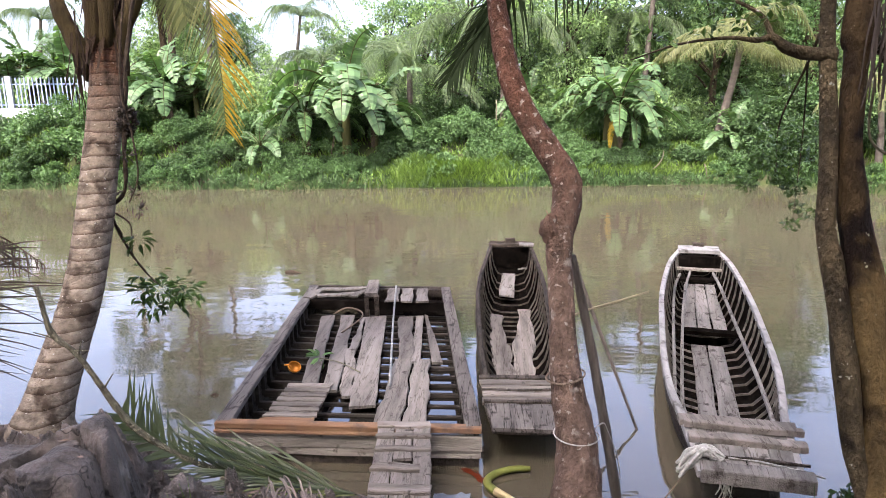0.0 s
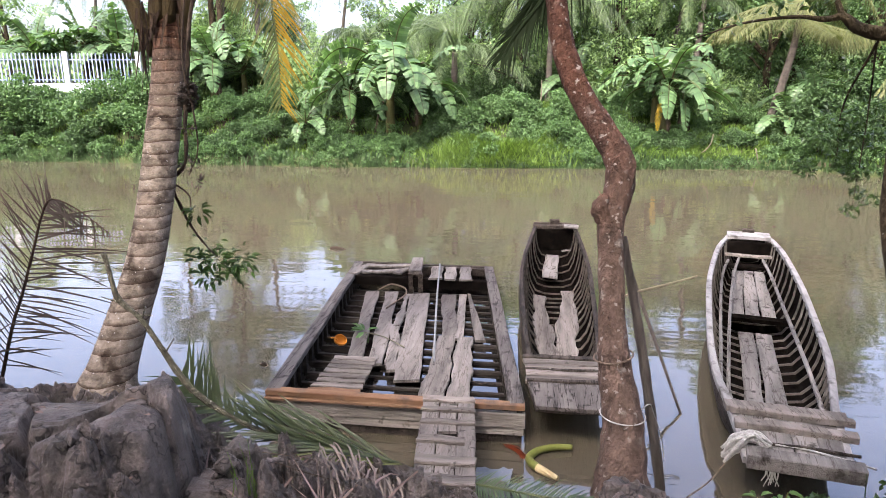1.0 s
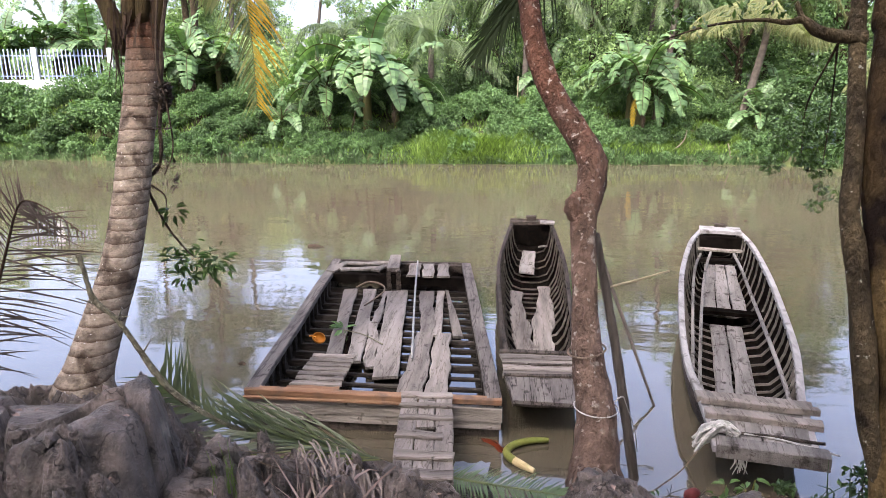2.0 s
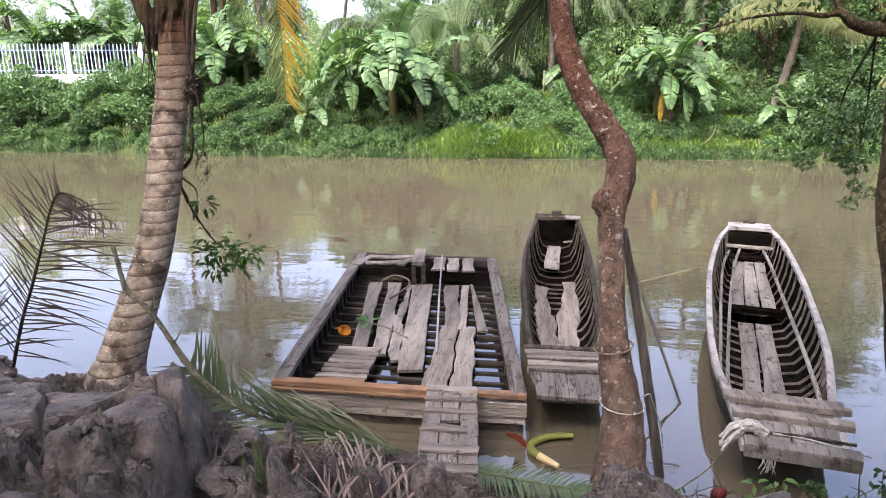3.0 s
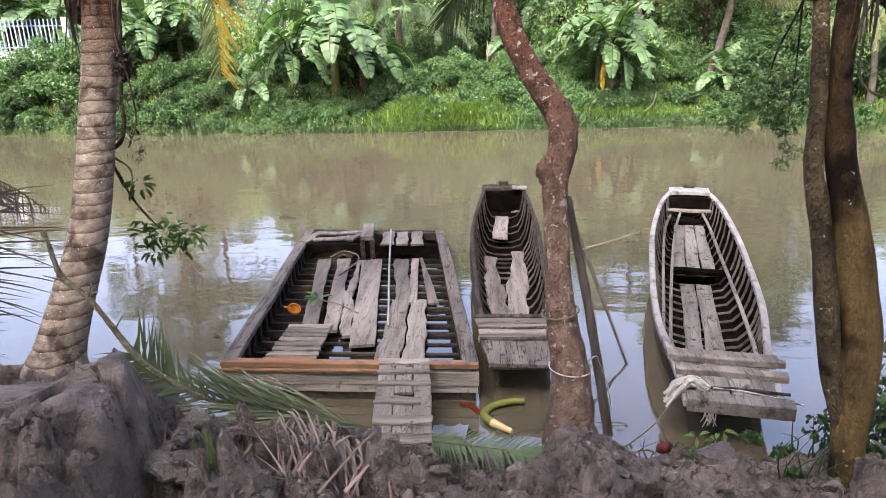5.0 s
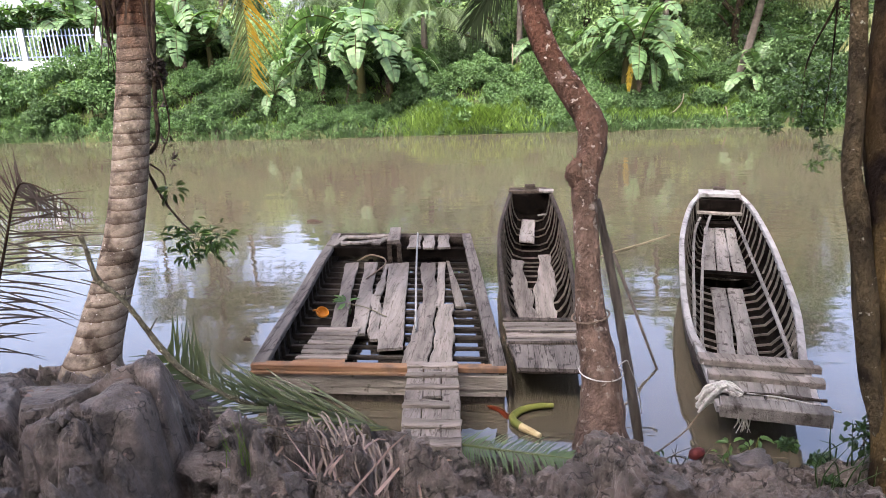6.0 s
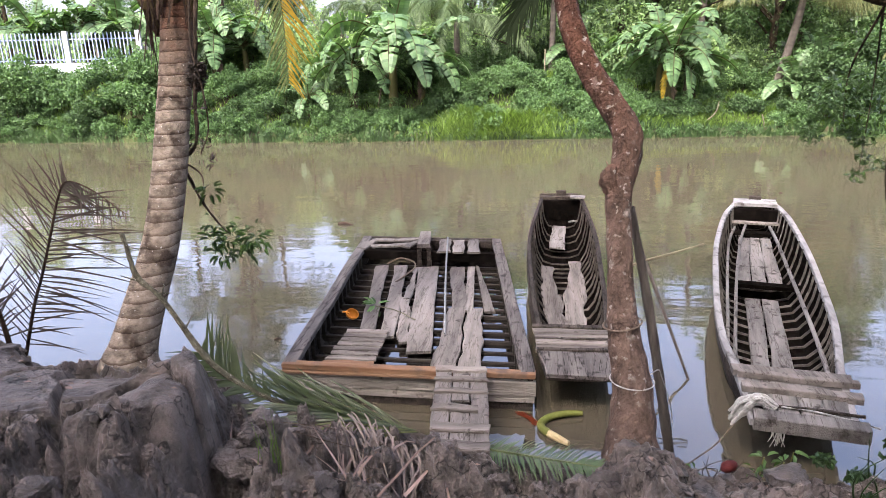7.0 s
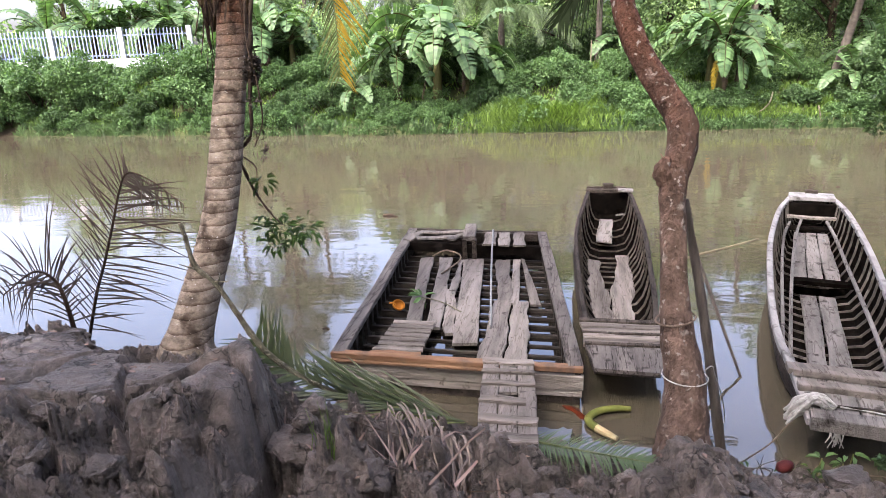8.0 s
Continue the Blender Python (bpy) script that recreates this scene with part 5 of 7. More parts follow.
part("leaves", leaf_cloud([(2.11, 5.5, 2.23, 0.09), (2.2, 5.5, 2.48, 0.14), (2.32, 5.5, 2.37, 0.14), (2.28, 5.5, 2.6, 0.13), (2.44, 5.5, 2.5, 0.13), (2.47, 5.5, 2.2, 0.10), (2.52, 5.5, 2.65, 0.15), (2.62, 5.5, 2.4, 0.14), (2.38, 5.5, 2.27, 0.08)], 0.042, 130, 1.0, N, 0.5), M["leaf_near"], twin)
part("leaves", leaf_cloud([(2.47, 5.5, 1.90, 0.07), (2.59, 5.5, 1.99, 0.08), (2.50, 5.5, 2.05, 0.06)], 0.042, 34, 1.0, N, 0.5), M["leaf_near"], twin)
part("leaves", leaf_cloud([(1.40, 3.82, 3.22, 0.08), (1.2, 3.84, 3.22, 0.08), (1.0, 3.85, 3.14, 0.07), (1.3, 3.9, 3.36, 0.1), (1.55, 3.85, 3.3, 0.1), (1.15, 3.95, 3.45, 0.1), (0.9, 3.9, 3.2, 0.06)], 0.045, 26, 1.0, N, 0.5), M["leaf_near"], twin)
part("leaves", leaf_cloud([(R.uniform(1.0, 3.0), R.uniform(3.6, 6.0), R.uniform(3.9, 4.9), 0.4) for _ in range(26)], 0.09, 90, 1.0, N, 0.5), M["leaf_near"], twin)
# Unseen canopy, added above the view to darken the river's reflections.
part("limb", tube([(1.95, 3.9, 3.6, 0.05), (2.6, 4.6, 4.6, 0.05), (3.8, 5.6, 5.6, 0.04), (5.6, 6.6, 6.4, 0.02)], 8, 16, bark), M["dark_bark"], twin, smooth=True)
part("leaves", leaf_cloud([(R.uniform(2.4, 7.5), R.uniform(3.6, 9.0), R.uniform(5.0, 8.0), R.uniform(0.4, 0.75)) for _ in range(80)], 0.13, 90, 1.0, N, 0.5), M["leaf_near"], twin)

# a tree further along the bank whose branch hangs low over the river
over = thing("overhanging_tree", (9.6, 3.6, 0.3), "leafy tree leaning low over the river with thin branches", "tree")
part("trunk", tube([(9.6, 3.4, 0.2, 0.14), (9.5, 4.6, 1.2, 0.11), (9.0, 6.4, 2.1, 0.08), (8.2, 8.2, 2.4, 0.05), (7.2, 9.1, 2.1, 0.025), (6.0, 9.4, 1.5, 0.008)], 10, 40, bark), M["dark_bark"], over, smooth=True)
for pts in ([(8.2, 8.2, 2.4, 0.03), (7.6, 9.0, 2.6, 0.018), (6.2, 9.5, 2.3, 0.006)], [(7.6, 8.9, 2.25, 0.02), (7.2, 9.4, 1.6, 0.012), (6.3, 9.6, 0.95, 0.004)], [(7.9, 8.6, 2.3, 0.02), (7.6, 9.4, 1.5, 0.012), (7.3, 9.7, 0.8, 0.004)]):
    part("limb", tube(pts, 6, 16), M["dark_bark"], over)
OC = [(R.uniform(5.6, 7.8), R.uniform(8.9, 9.9), R.uniform(0.85, 2.6), R.uniform(0.12, 0.22)) for _ in range(26)]
part("leaves", leaf_cloud([c for c in OC if c[0] > 5.65 + 0.45 * abs(c[2] - 1.6)], 0.085, 38, 1.0, N, 0.5), M["leaf_near"], over)

hang = thing("dead_spathe", (2.3, 3.75, 3.4), "grey dry palm spathe hanging over a limb", "plant debris")
for x0, x1, zt, zb, fall_ in ((2.03, 2.27, 3.42, 2.98, 0.2), (2.27, 2.50, 3.45, 2.80, 0.45)):
    v, f = [], []
    for r_ in range(13):
        for c_ in range(13):
            u, w_ = r_ / 12, c_ / 12
            x = x0 + (x1 - x0) * w_ * (1 - 0.12 * u) + 0.05 * u * fall_ + 0.012 * math.sin(u * 9 + w_ * 4)
            low = zb + 0.22 * abs(math.sin(w_ * 5.2 + x0 * 3)) + 0.05 * math.sin(w_ * 23)
            v.append((x, 3.70 + 0.035 * math.sin(w_ * 9.5 + u * 2) + 0.03 * u, zt + (low - zt) * u))
    f = [(r_ * 13 + c_, r_ * 13 + c_ + 1, r_ * 13 + c_ + 14, r_ * 13 + c_ + 13) for r_ in range(12) for c_ in range(12)]
    part("sheath", (v, f), M["spathe"], hang, smooth=True)
for x, z, ln in ((2.42, 2.95, 0.34), (2.45, 2.85, 0.62), (2.46, 2.80, 0.50), (2.15, 3.05, 0.2)):
    part("strip", hang_strip(x, 3.70, z, ln, 0.022, R, 0.05), M["spathe"], hang)
for i in range(30):
    part("strip", hang_strip(R.uniform(1.90, 2.08), 3.66 + R.uniform(-0.03, 0.03), 3.30 + R.uniform(-0.1, 0.1), R.uniform(0.2, 0.5), R.uniform(0.003, 0.007), R, 0.12), M["dead_frond"], hang)

# low plants at its foot
weeds = thing("foot_shrub", (2.6, 3.4, 0.55), "leafy shrub at the twin tree's foot, shade in its dark green", "shrub")
SHRUB = []
for i in range(46):
    x, y = R.uniform(2.2, 3.3), R.uniform(3.3, 4.1)
    zt = R.uniform(0.42, 0.68 + 0.24 * sstep(2.2, 2.5, x))
    SHRUB.append((x, y, zt, R.uniform(0.08, 0.14)))
    part("stem", tube([(x, y, 0.2, 0.006), (x + R.uniform(-0.05, 0.05), y, (0.3 + zt) / 2, 0.005), (x + R.uniform(-0.06, 0.06), y, zt, 0.003)], 5, 8), M["vine"], weeds)
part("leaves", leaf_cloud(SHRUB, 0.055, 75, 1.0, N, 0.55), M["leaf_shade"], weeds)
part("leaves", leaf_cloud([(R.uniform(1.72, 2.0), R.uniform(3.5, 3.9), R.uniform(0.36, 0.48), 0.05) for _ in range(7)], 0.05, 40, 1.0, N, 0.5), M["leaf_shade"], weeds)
for i in range(40):
    x, y = R.choice((R.uniform(1.75, 2.0), R.uniform(2.2, 3.0))), R.uniform(3.25, 3.7)
    z = 0.35
    part("blade", tube([(x, y, z, 0.006), (x + R.uniform(-0.05, 0.05), y, z + 0.2, 0.005), (x + R.uniform(-0.16, 0.16), y - 0.05, z + R.uniform(0.25, 0.5), 0.001)], 4, 6), M["leaf_shade"], weeds)
for i in range(5):
    x = 2.2 + 0.2 * i
    spray(weeds, (x, 3.5 + 0.05 * i, 0.75 + R.uniform(-0.1, 0.15)), 0.12, 9, 0.11, M["leaf_shade"], R)
small = thing("bank_weed", (1.0, 3.85, 0.4), "small green weeds at the water's edge", "weed")
for x, y, z in ((0.95, 4.1, 0.14), (1.1, 4.15, 0.12), (1.3, 4.0, 0.26), (1.42, 3.95, 0.3), (0.38, 4.05, 0.22), (1.55, 4.0, 0.25), (0.3, 4.0, 0.2)):
    spray(small, (x, y, z), 0.05, 8, 0.06, M["leaf_a"], R)
for i in range(16):
    x, y = R.uniform(0.85, 1.7), R.uniform(3.65, 4.2)
    z = near_h(x, y) - 0.02
    part("twig", tube([(x, y, z, 0.004), (x + R.uniform(-0.08, 0.08), y + R.uniform(-0.06, 0.06), z + R.uniform(0.05, 0.14), 0.003), (x + R.uniform(-0.2, 0.2), y + R.uniform(-0.1, 0.1), z + R.uniform(0.06, 0.25), 0.002)], 5, 8), M["bamboo"], small)
tuft = thing("grass_tuft", (-1.33, 2.95, 0.75), "thin green grass tuft growing from the mud", "grass")
for i in range(14):
    x, y = -1.33 + R.uniform(-0.06, 0.06), 2.95 + R.uniform(-0.05, 0.05)
    z = near_h(x, y) - 0.02
    part("blade", tube([(x, y, z, 0.004), (x + R.uniform(-0.03, 0.03), y, z + 0.16, 0.003), (x + R.uniform(-0.09, 0.09), y, z + R.uniform(0.24, 0.42), 0.001)], 4, 6), M["grass"], tuft)

# ---- fallen and dead fronds ----
fall = thing("fallen_frond", (-1.7, 4.1, 0.5), "green palm frond fallen across the mud edge", "palm frond")
FP = [(-2.68, 4.0, 1.815), (-2.648, 4.0, 1.62), (-2.615, 4.0, 1.50), (-2.50, 4.0, 1.40), (-2.395, 4.0, 1.25), (-2.235, 4.0, 0.97), (-2.06, 4.02, 0.777), (-1.80, 4.04, 0.62), (-1.45, 4.06, 0.52), (-0.75, 4.0, 0.44)]
part("petiole", tube([(*p, r) for p, r in zip(FP, (0.015, 0.016, 0.020, 0.015, 0.018, 0.022, 0.022, 0.018, 0.012, 0.006))], 8, 60, lambda u, a: 1 + 0.14 * math.sin(u * 40 + a) + 0.35 * nz3(u * 45, a * 0.7)), M["dark_stick"], fall)
frond_parts("leaflet", fall, M["fresh_palm"], frond(FP[5:8], 0.36, 40, R, width=0.024, droop=0.2, forward=-0.9, start=0.0, up_bias=0.25, ragged=0.4, face=(0, -0.6, 0.8), mess=0.25), 8)


for a, b in (((-2.60, 4.0, 1.48), (-2.72, 3.97, 1.53)), ((-2.47, 4.0, 1.37), (-2.42, 3.97, 1.47)), ((-2.50, 4.0, 1.40), (-2.38, 3.98, 1.41)), ((-2.33, 4.0, 1.15), (-2.26, 4.0, 1.25))):
    part("twig", tube([(*a, 0.008), (*b, 0.003)], 5), M["dark_stick"], fall)


def long_leaflet(a, b, arch, w, mat, parent, rng):
    """A long folded leaflet from its root a to its tip b, arched upwards."""
    v, f = [], []
    a, b = Vector(a), Vector(b)
    sd_ = (b - a).cross(Vector((0, -0.5, 0.85))).normalized()
    for k in range(9):
        u = k / 8
        p = a.lerp(b, u) + Vector((0, 0, arch * math.sin(u * math.pi))) + Vector((rng.uniform(-1, 1), rng.uniform(-1, 1), rng.uniform(-1, 1))) * 0.004
        ww = w * (0.5 + 0.5 * math.sin(min(1, u * 2) * math.pi / 2)) * (1 - u) ** 0.35 + 0.001
        v += [p - sd_ * ww / 2, p + Vector((0, 0, -ww * 0.18)), p + sd_ * ww / 2]
    for k in range(8):
        f += [(3 * k, 3 * k + 1, 3 * k + 4, 3 * k + 3), (3 * k + 1, 3 * k + 2, 3 * k + 5, 3 * k + 4)]
    return part("leaflet", (v, f), mat, parent)


for i in range(84):
    r = i / 83
    root_u = 1 - r ** 0.8
    a = Vector((-0.75, 4.0, 0.44)).lerp(Vector((-1.80, 4.04, 0.60)), root_u * R.uniform(0.85, 1.0))
    ln = R.uniform(0.45, 0.75) * (0.75 + 0.5 * r)
    way = Vector((-1.0, R.uniform(-0.3, 0.55), 0.75 * (1 - r) ** 0.9 + R.uniform(-0.12, 0.3))).normalized()
    if i % 3 == 0:
        way = Vector((-1.0, R.uniform(-0.45, -0.2), R.uniform(-0.02, 0.1))).normalized()
    long_leaflet(a, a + way * ln, R.uniform(-0.03, 0.06), R.uniform(0.012, 0.024), M["palm_yellowish"] if r > 0.55 and i % 3 == 0 else M["fresh_palm"], fall, R)
fall2 = thing("fallen_frond", (0.0, 3.7, 0.45), "fresh green palm frond tip lying on the mud", "palm frond")
FQ = [(-0.40, 3.80, 0.475), (-0.20, 3.74, 0.485), (0.06, 3.68, 0.49), (0.30, 3.62, 0.50), (0.44, 3.57, 0.515)]
part("rachis", tube([(*p, 0.011 - 0.0018 * i) for i, p in enumerate(FQ)], 6, 24), M["palm_yellowish"], fall2)
frond_parts("leaflet", fall2, M["palm_leaf"], frond(FQ, 0.27, 58, R, width=0.015, droop=0.5, forward=0.45, start=0.05, up_bias=0.1, ragged=0.15), 8)
dead = thing("dead_frond", (-4.15, 4.6, 0.75), "dead grey-brown palm frond standing in the mud", "palm frond")
DP = [(-4.12, 4.58, 0.58), (-3.94, 4.58, 1.05), (-3.81, 4.58, 1.32), (-3.665, 4.58, 1.655), (-3.54, 4.58, 1.95), (-3.44, 4.57, 2.06), (-3.25, 4.56, 2.00), (-3.0, 4.55, 1.82)]
part("rachis", tube([(*p, 0.016 - 0.0018 * i) for i, p in enumerate(DP)], 6, 40), M["fibre"], dead)
frond_parts("leaflet", dead, M["dead_frond"], frond(DP[:6], 0.92, 50, R, width=0.019, droop=0.16, forward=0.35, start=0.06, face=(0, -1, 0.25), up_bias=0.06, ragged=0.25, mess=0.16, sides=(1,)), 8)
frond_parts("leaflet", dead, M["dead_frond"], frond(DP[:6], 0.58, 46, R, width=0.018, droop=0.10, forward=0.6, start=0.06, face=(0, -1, 0.25), up_bias=0.06, ragged=0.3, mess=0.2, sides=(-1,)), 8)
frond_parts("leaflet", dead, M["dead_frond"], frond(DP[4:], 0.32, 30, R, width=0.013, droop=1.3, forward=0.9, start=0.1, face=(0, -1, 0.25), up_bias=0.2, ragged=0.4, mess=0.3, sides=(1,)), 8)
dead2 = thing("dead_frond", (-4.12, 4.45, 0.8), "broken dead palm frond leaning over the mud", "palm frond")
DQ = [(-4.10, 4.45, 0.70), (-4.135, 4.45, 1.04), (-4.20, 4.45, 1.21), (-4.38, 4.45, 1.27), (-4.72, 4.45, 1.06)]
part("rachis", tube([(*p, 0.022 - 0.004 * i) for i, p in enumerate(DQ)], 6, 24), M["fibre"], dead2)
frond_parts("leaflet", dead2, M["dead_frond"], frond(DQ, 0.6, 34, R, width=0.02, droop=0.5, forward=0.5, start=0.1, face=(0, -1, 0.25), up_bias=0.1, ragged=0.3, mess=0.25), 8)

# dry strips and leaf litter on the mud
litter = thing("dry_frond_litter", (-0.8, 3.4, 0.62), "brown dry frond strips lying on the mud", "leaf litter", kind="stuff")
dryf = thing("dry_frond", (-0.85, 3.7, 0.55), "dry pinkish-brown palm frond fanned over the mud", "palm frond")
for i in range(100):
    f = R.random()
    a = (-1.30 + 0.75 * f, 3.88 + R.uniform(-0.05, 0.05), 0)
    b = (a[0] + R.uniform(-0.05, 0.30) + 0.12 * (0.5 - f), a[1] - R.uniform(0.35, 0.75), 0)
    za, zb = near_h(a[0], a[1]) + R.uniform(0.03, 0.10), near_h(b[0], b[1]) + R.uniform(0.03, 0.09)
    if abs(za - zb) > 0.28:
        continue
    long_leaflet((a[0], a[1], za), (b[0], b[1], zb), R.uniform(0.03, 0.12), R.uniform(0.010, 0.022), M["dry_strip"], dryf, R)
g = []
for i in range(150):
    x, y = R.gauss(-0.8, 0.30), R.gauss(3.2, 0.2)
    a = R.gauss(2.2, 0.7)
    ln = R.uniform(0.2, 0.6)
    q = [(x + math.cos(a) * ln * f, y + math.sin(a) * ln * f) for f in (0, 0.35, 0.7, 1)]
    w = R.uniform(0.006, 0.020)
    zl_ = [near_h(*q[0]) + 0.035, near_h(*q[3]) + 0.035]
    if abs(zl_[0] - zl_[1]) > 0.25:
        continue
    sx, sy = -math.sin(a) * w / 2, math.cos(a) * w / 2
    v = []
    for k, (px, py) in enumerate(q):
        z = zl_[0] + (zl_[1] - zl_[0]) * k / 3 + 0.03 * math.sin(k / 3 * math.pi) * R.uniform(0.2, 1.2)
        t_ = 1 - 0.25 * k
        v += [(px - sx * t_, py - sy * t_, z), (px + sx * t_, py + sy * t_, z + 0.008)]
    g.append((v, [(2 * k, 2 * k + 1, 2 * k + 3, 2 * k + 2) for k in range(3)]))
part("strips", merge(*g), M["dead_leaf"], litter)
g = []
for i in range(60):
    x, y = R.uniform(-3.5, 1.5), R.uniform(2.4, 3.8)
    z = near_h(x, y) + 0.012
    a, s = R.uniform(0, 6.28), R.uniform(0.012, 0.035)
    c_, s_ = math.cos(a) * s, math.sin(a) * s
    g.append(([(x - c_, y - s_, z), (x + s_ * 0.5, y - c_ * 0.5, z + 0.006), (x + c_, y + s_, z + 0.002), (x - s_ * 0.5, y + c_ * 0.5, z + 0.006)], [(0, 1, 2, 3)]))
part("crumbs", merge(*g), M["dead_leaf"], litter)
for i in range(2):
    lf = thing("dry_leaf", (-0.72 + 0.05 * i, 3.25, 0.68), "curled pale brown dry leaf on the mud", "leaf", "dry leaves")
    x, y = (-0.72, -0.60, -0.2, -1.9)[i], (3.22, 3.08, 3.3, 2.55)[i]
    z = near_h(x, y) + 0.01
    v = []
    for k in range(6):
        u = k / 5
        w = 0.026 * math.sin(math.pi * min(0.97, u * 0.9 + 0.06))
        v += [(x + 0.11 * u, y + 0.03 * u - w, z + 0.03 * math.sin(u * 3) + 0.015), (x + 0.11 * u, y + 0.03 * u, z + 0.02 * math.sin(u * 3)), (x + 0.11 * u, y + 0.03 * u + w, z + 0.03 * math.sin(u * 3) + 0.02)]
    lf.location = (x, y, z)
    part("blade", (v, [(3 * k + j, 3 * k + j + 1, 3 * k + j + 4, 3 * k + j + 3) for k in range(5) for j in (0, 1)]), M["dead_leaf"], lf)

# loose clods of clay
rc = random.Random(17)
CLODS = [(-1.5, 3.05, 0.15), (-1.2, 3.25, 0.10), (-1.05, 2.85, 0.11), (-1.5, 2.7, 0.14), (0.9, 3.2, 0.12), (1.3, 3.25, 0.15), (-3.5, 3.75, 0.08), (-3.9, 3.8, 0.10)]
CLODS += [(rc.uniform(-1.7, 1.0), rc.uniform(2.3, 3.5), rc.uniform(0.035, 0.10)) for _ in range(100)] + [(rc.uniform(-4.2, -1.8), rc.uniform(2.1, 2.7), rc.uniform(0.04, 0.10)) for _ in range(30)] + [(rc.uniform(-4.4, -2.9), rc.uniform(3.6, 3.9), rc.uniform(0.03, 0.08)) for _ in range(16)]
for i, (x, y, s) in enumerate(CLODS):
    bm = bmesh.new()
    bmesh.ops.create_icosphere(bm, subdivisions=4 if s > 0.09 else 3, radius=1)
    cuts = [(Vector((R.gauss(0, 1), R.gauss(0, 1), R.gauss(0, 1))).normalized(), R.uniform(0.38, 0.66)) for _ in range(8)]
    stretch_ = Vector((R.uniform(0.9, 1.4), R.uniform(0.8, 1.2), R.uniform(0.6, 0.9)))
    for v in bm.verts:
        p = v.co.copy()
        for nrm, dd in cuts:
            over = p.dot(nrm) - dd
            if over > 0:
                p -= nrm * over * 0.9
        p *= 1 + 0.30 * noise.noise(v.co * 1.7 + Vector((i * 3.1, 0, 0))) + 0.16 * noise.noise(v.co * 4.5 + Vector((i, 0, 0))) + 0.07 * noise.noise(v.co * 12)
        v.co = Vector((p.x * stretch_.x, p.y * stretch_.y, p.z * stretch_.z)) * s + Vector((x, y, near_h(x, y) + s * 0.12))
    c = part("mud_clod", bm, M["mud"], None, smooth=True)
    tagged(c, "rough lump of dug grey clay on the bank", "mud clod", "dug clay clods")

crumbs = thing("mud_crumbs", (-0.5, 3.0, 0.8), "crumbled clay rubble scattered over the dug mud", "mud crumbs", kind="stuff")
ico = bmesh.new()
bmesh.ops.create_icosphere(ico, subdivisions=2, radius=1)
ico_v = np.array([v.co[:] for v in ico.verts])
ico_f = np.array([[v.index for v in f.verts] for f in ico.faces])
ico.free()
RUB = np.random.default_rng(29)
KINDS = []
for i in range(14):
    q = ico_v.copy()
    for _ in range(9):
        nrm = RUB.normal(size=3)
        nrm /= np.linalg.norm(nrm)
        over = np.maximum(q @ nrm - RUB.uniform(0.35, 0.7), 0)
        q -= over[:, None] * nrm * 0.92
    KINDS.append(q * (1 + 0.12 * RUB.normal(size=(len(q), 1))))
cv, cf, count = [], [], 0
for i in range(9000):
    x, y = rc.uniform(-4.5, 2.4), rc.uniform(2.0, 4.0)
    slab_here = x < -1.75 and 2.72 < y < 3.6
    if slab_here and rc.random() < 0.985:
        continue
    if nz3(x * 1.9, y * 1.9, 6.6) + rc.uniform(-0.4, 0.3) < -0.05:
        continue
    s = 0.008 + 0.055 * rc.random() ** 3.0
    zg = near_h(x, y)
    z = zg + s * rc.uniform(0.0, 0.3)
    if x > 0.3 and rc.random() < 0.5 or max(abs(near_h(x + 0.04, y) - zg), abs(near_h(x, y - 0.04) - zg)) > 0.05:
        continue
    if z < 0.08:
        continue
    turn_ = np.array(Euler((rc.uniform(0, 6.28), rc.uniform(0, 6.28), rc.uniform(0, 6.28))).to_matrix())
    p = (KINDS[i % 14] @ turn_.T) * np.array([1.15, 1.0, 0.8]) * s + np.array([x, y, z])
    cv.append(p)
    cf.append(ico_f + count * len(ico_v))
    count += 1
part("crumbs", (np.concatenate(cv).tolist(), np.concatenate(cf).tolist()), M["mud"], crumbs)

# ---- sticks, poles and floating things ----
bam = part("mooring_pole", tube([(0.66, 4.64, 1.85, 0.026), (0.79, 4.62, 1.25, 0.032), (0.90, 4.61, 0.68, 0.036), (1.02, 4.60, 0.0, 0.038), (1.06, 4.60, -0.35, 0.038)], 10, 40, lambda u, a: 1 + 0.06 * math.sin(u * 50)), M["bamboo"], None, smooth=True)
tagged(bam, "dark wooden mooring pole leaning beside the tree", "pole")
stake = part("stake", tube([(0.96, 6.52, 1.30, 0.022), (1.08, 6.32, 0.95, 0.019), (1.25, 6.05, 0.48, 0.015), (1.42, 5.77, 0.0, 0.012), (1.52, 5.61, -0.28, 0.011)], 8), M["bamboo"], None, smooth=True)
tagged(stake, "thin dark stake leaning in the water", "pole")
cross = part("cross_stick", tube([(0.88, 6.26, 0.90, 0.013), (1.05, 6.31, 0.955, 0.013), (1.35, 6.38, 1.02, 0.012), (1.64, 6.45, 1.09, 0.011)], 7, 16), M["stick"], None, smooth=True)
tagged(cross, "pale thin stick tied across the stake", "stick")
stemo = thing("cut_stem", (0.15, 4.85, 0.02), "curved green cut plant stem floating by the bank", "plant stem")
part("stem", tube([(0.42, 5.04, 0.03, 0.021), (0.29, 5.02, 0.035, 0.026), (0.16, 4.96, 0.035, 0.029), (0.085, 4.87, 0.03, 0.031), (0.085, 4.79, 0.03, 0.033), (0.14, 4.71, 0.03, 0.033)], 10, 30), M["stem_green"], stemo, smooth=True)
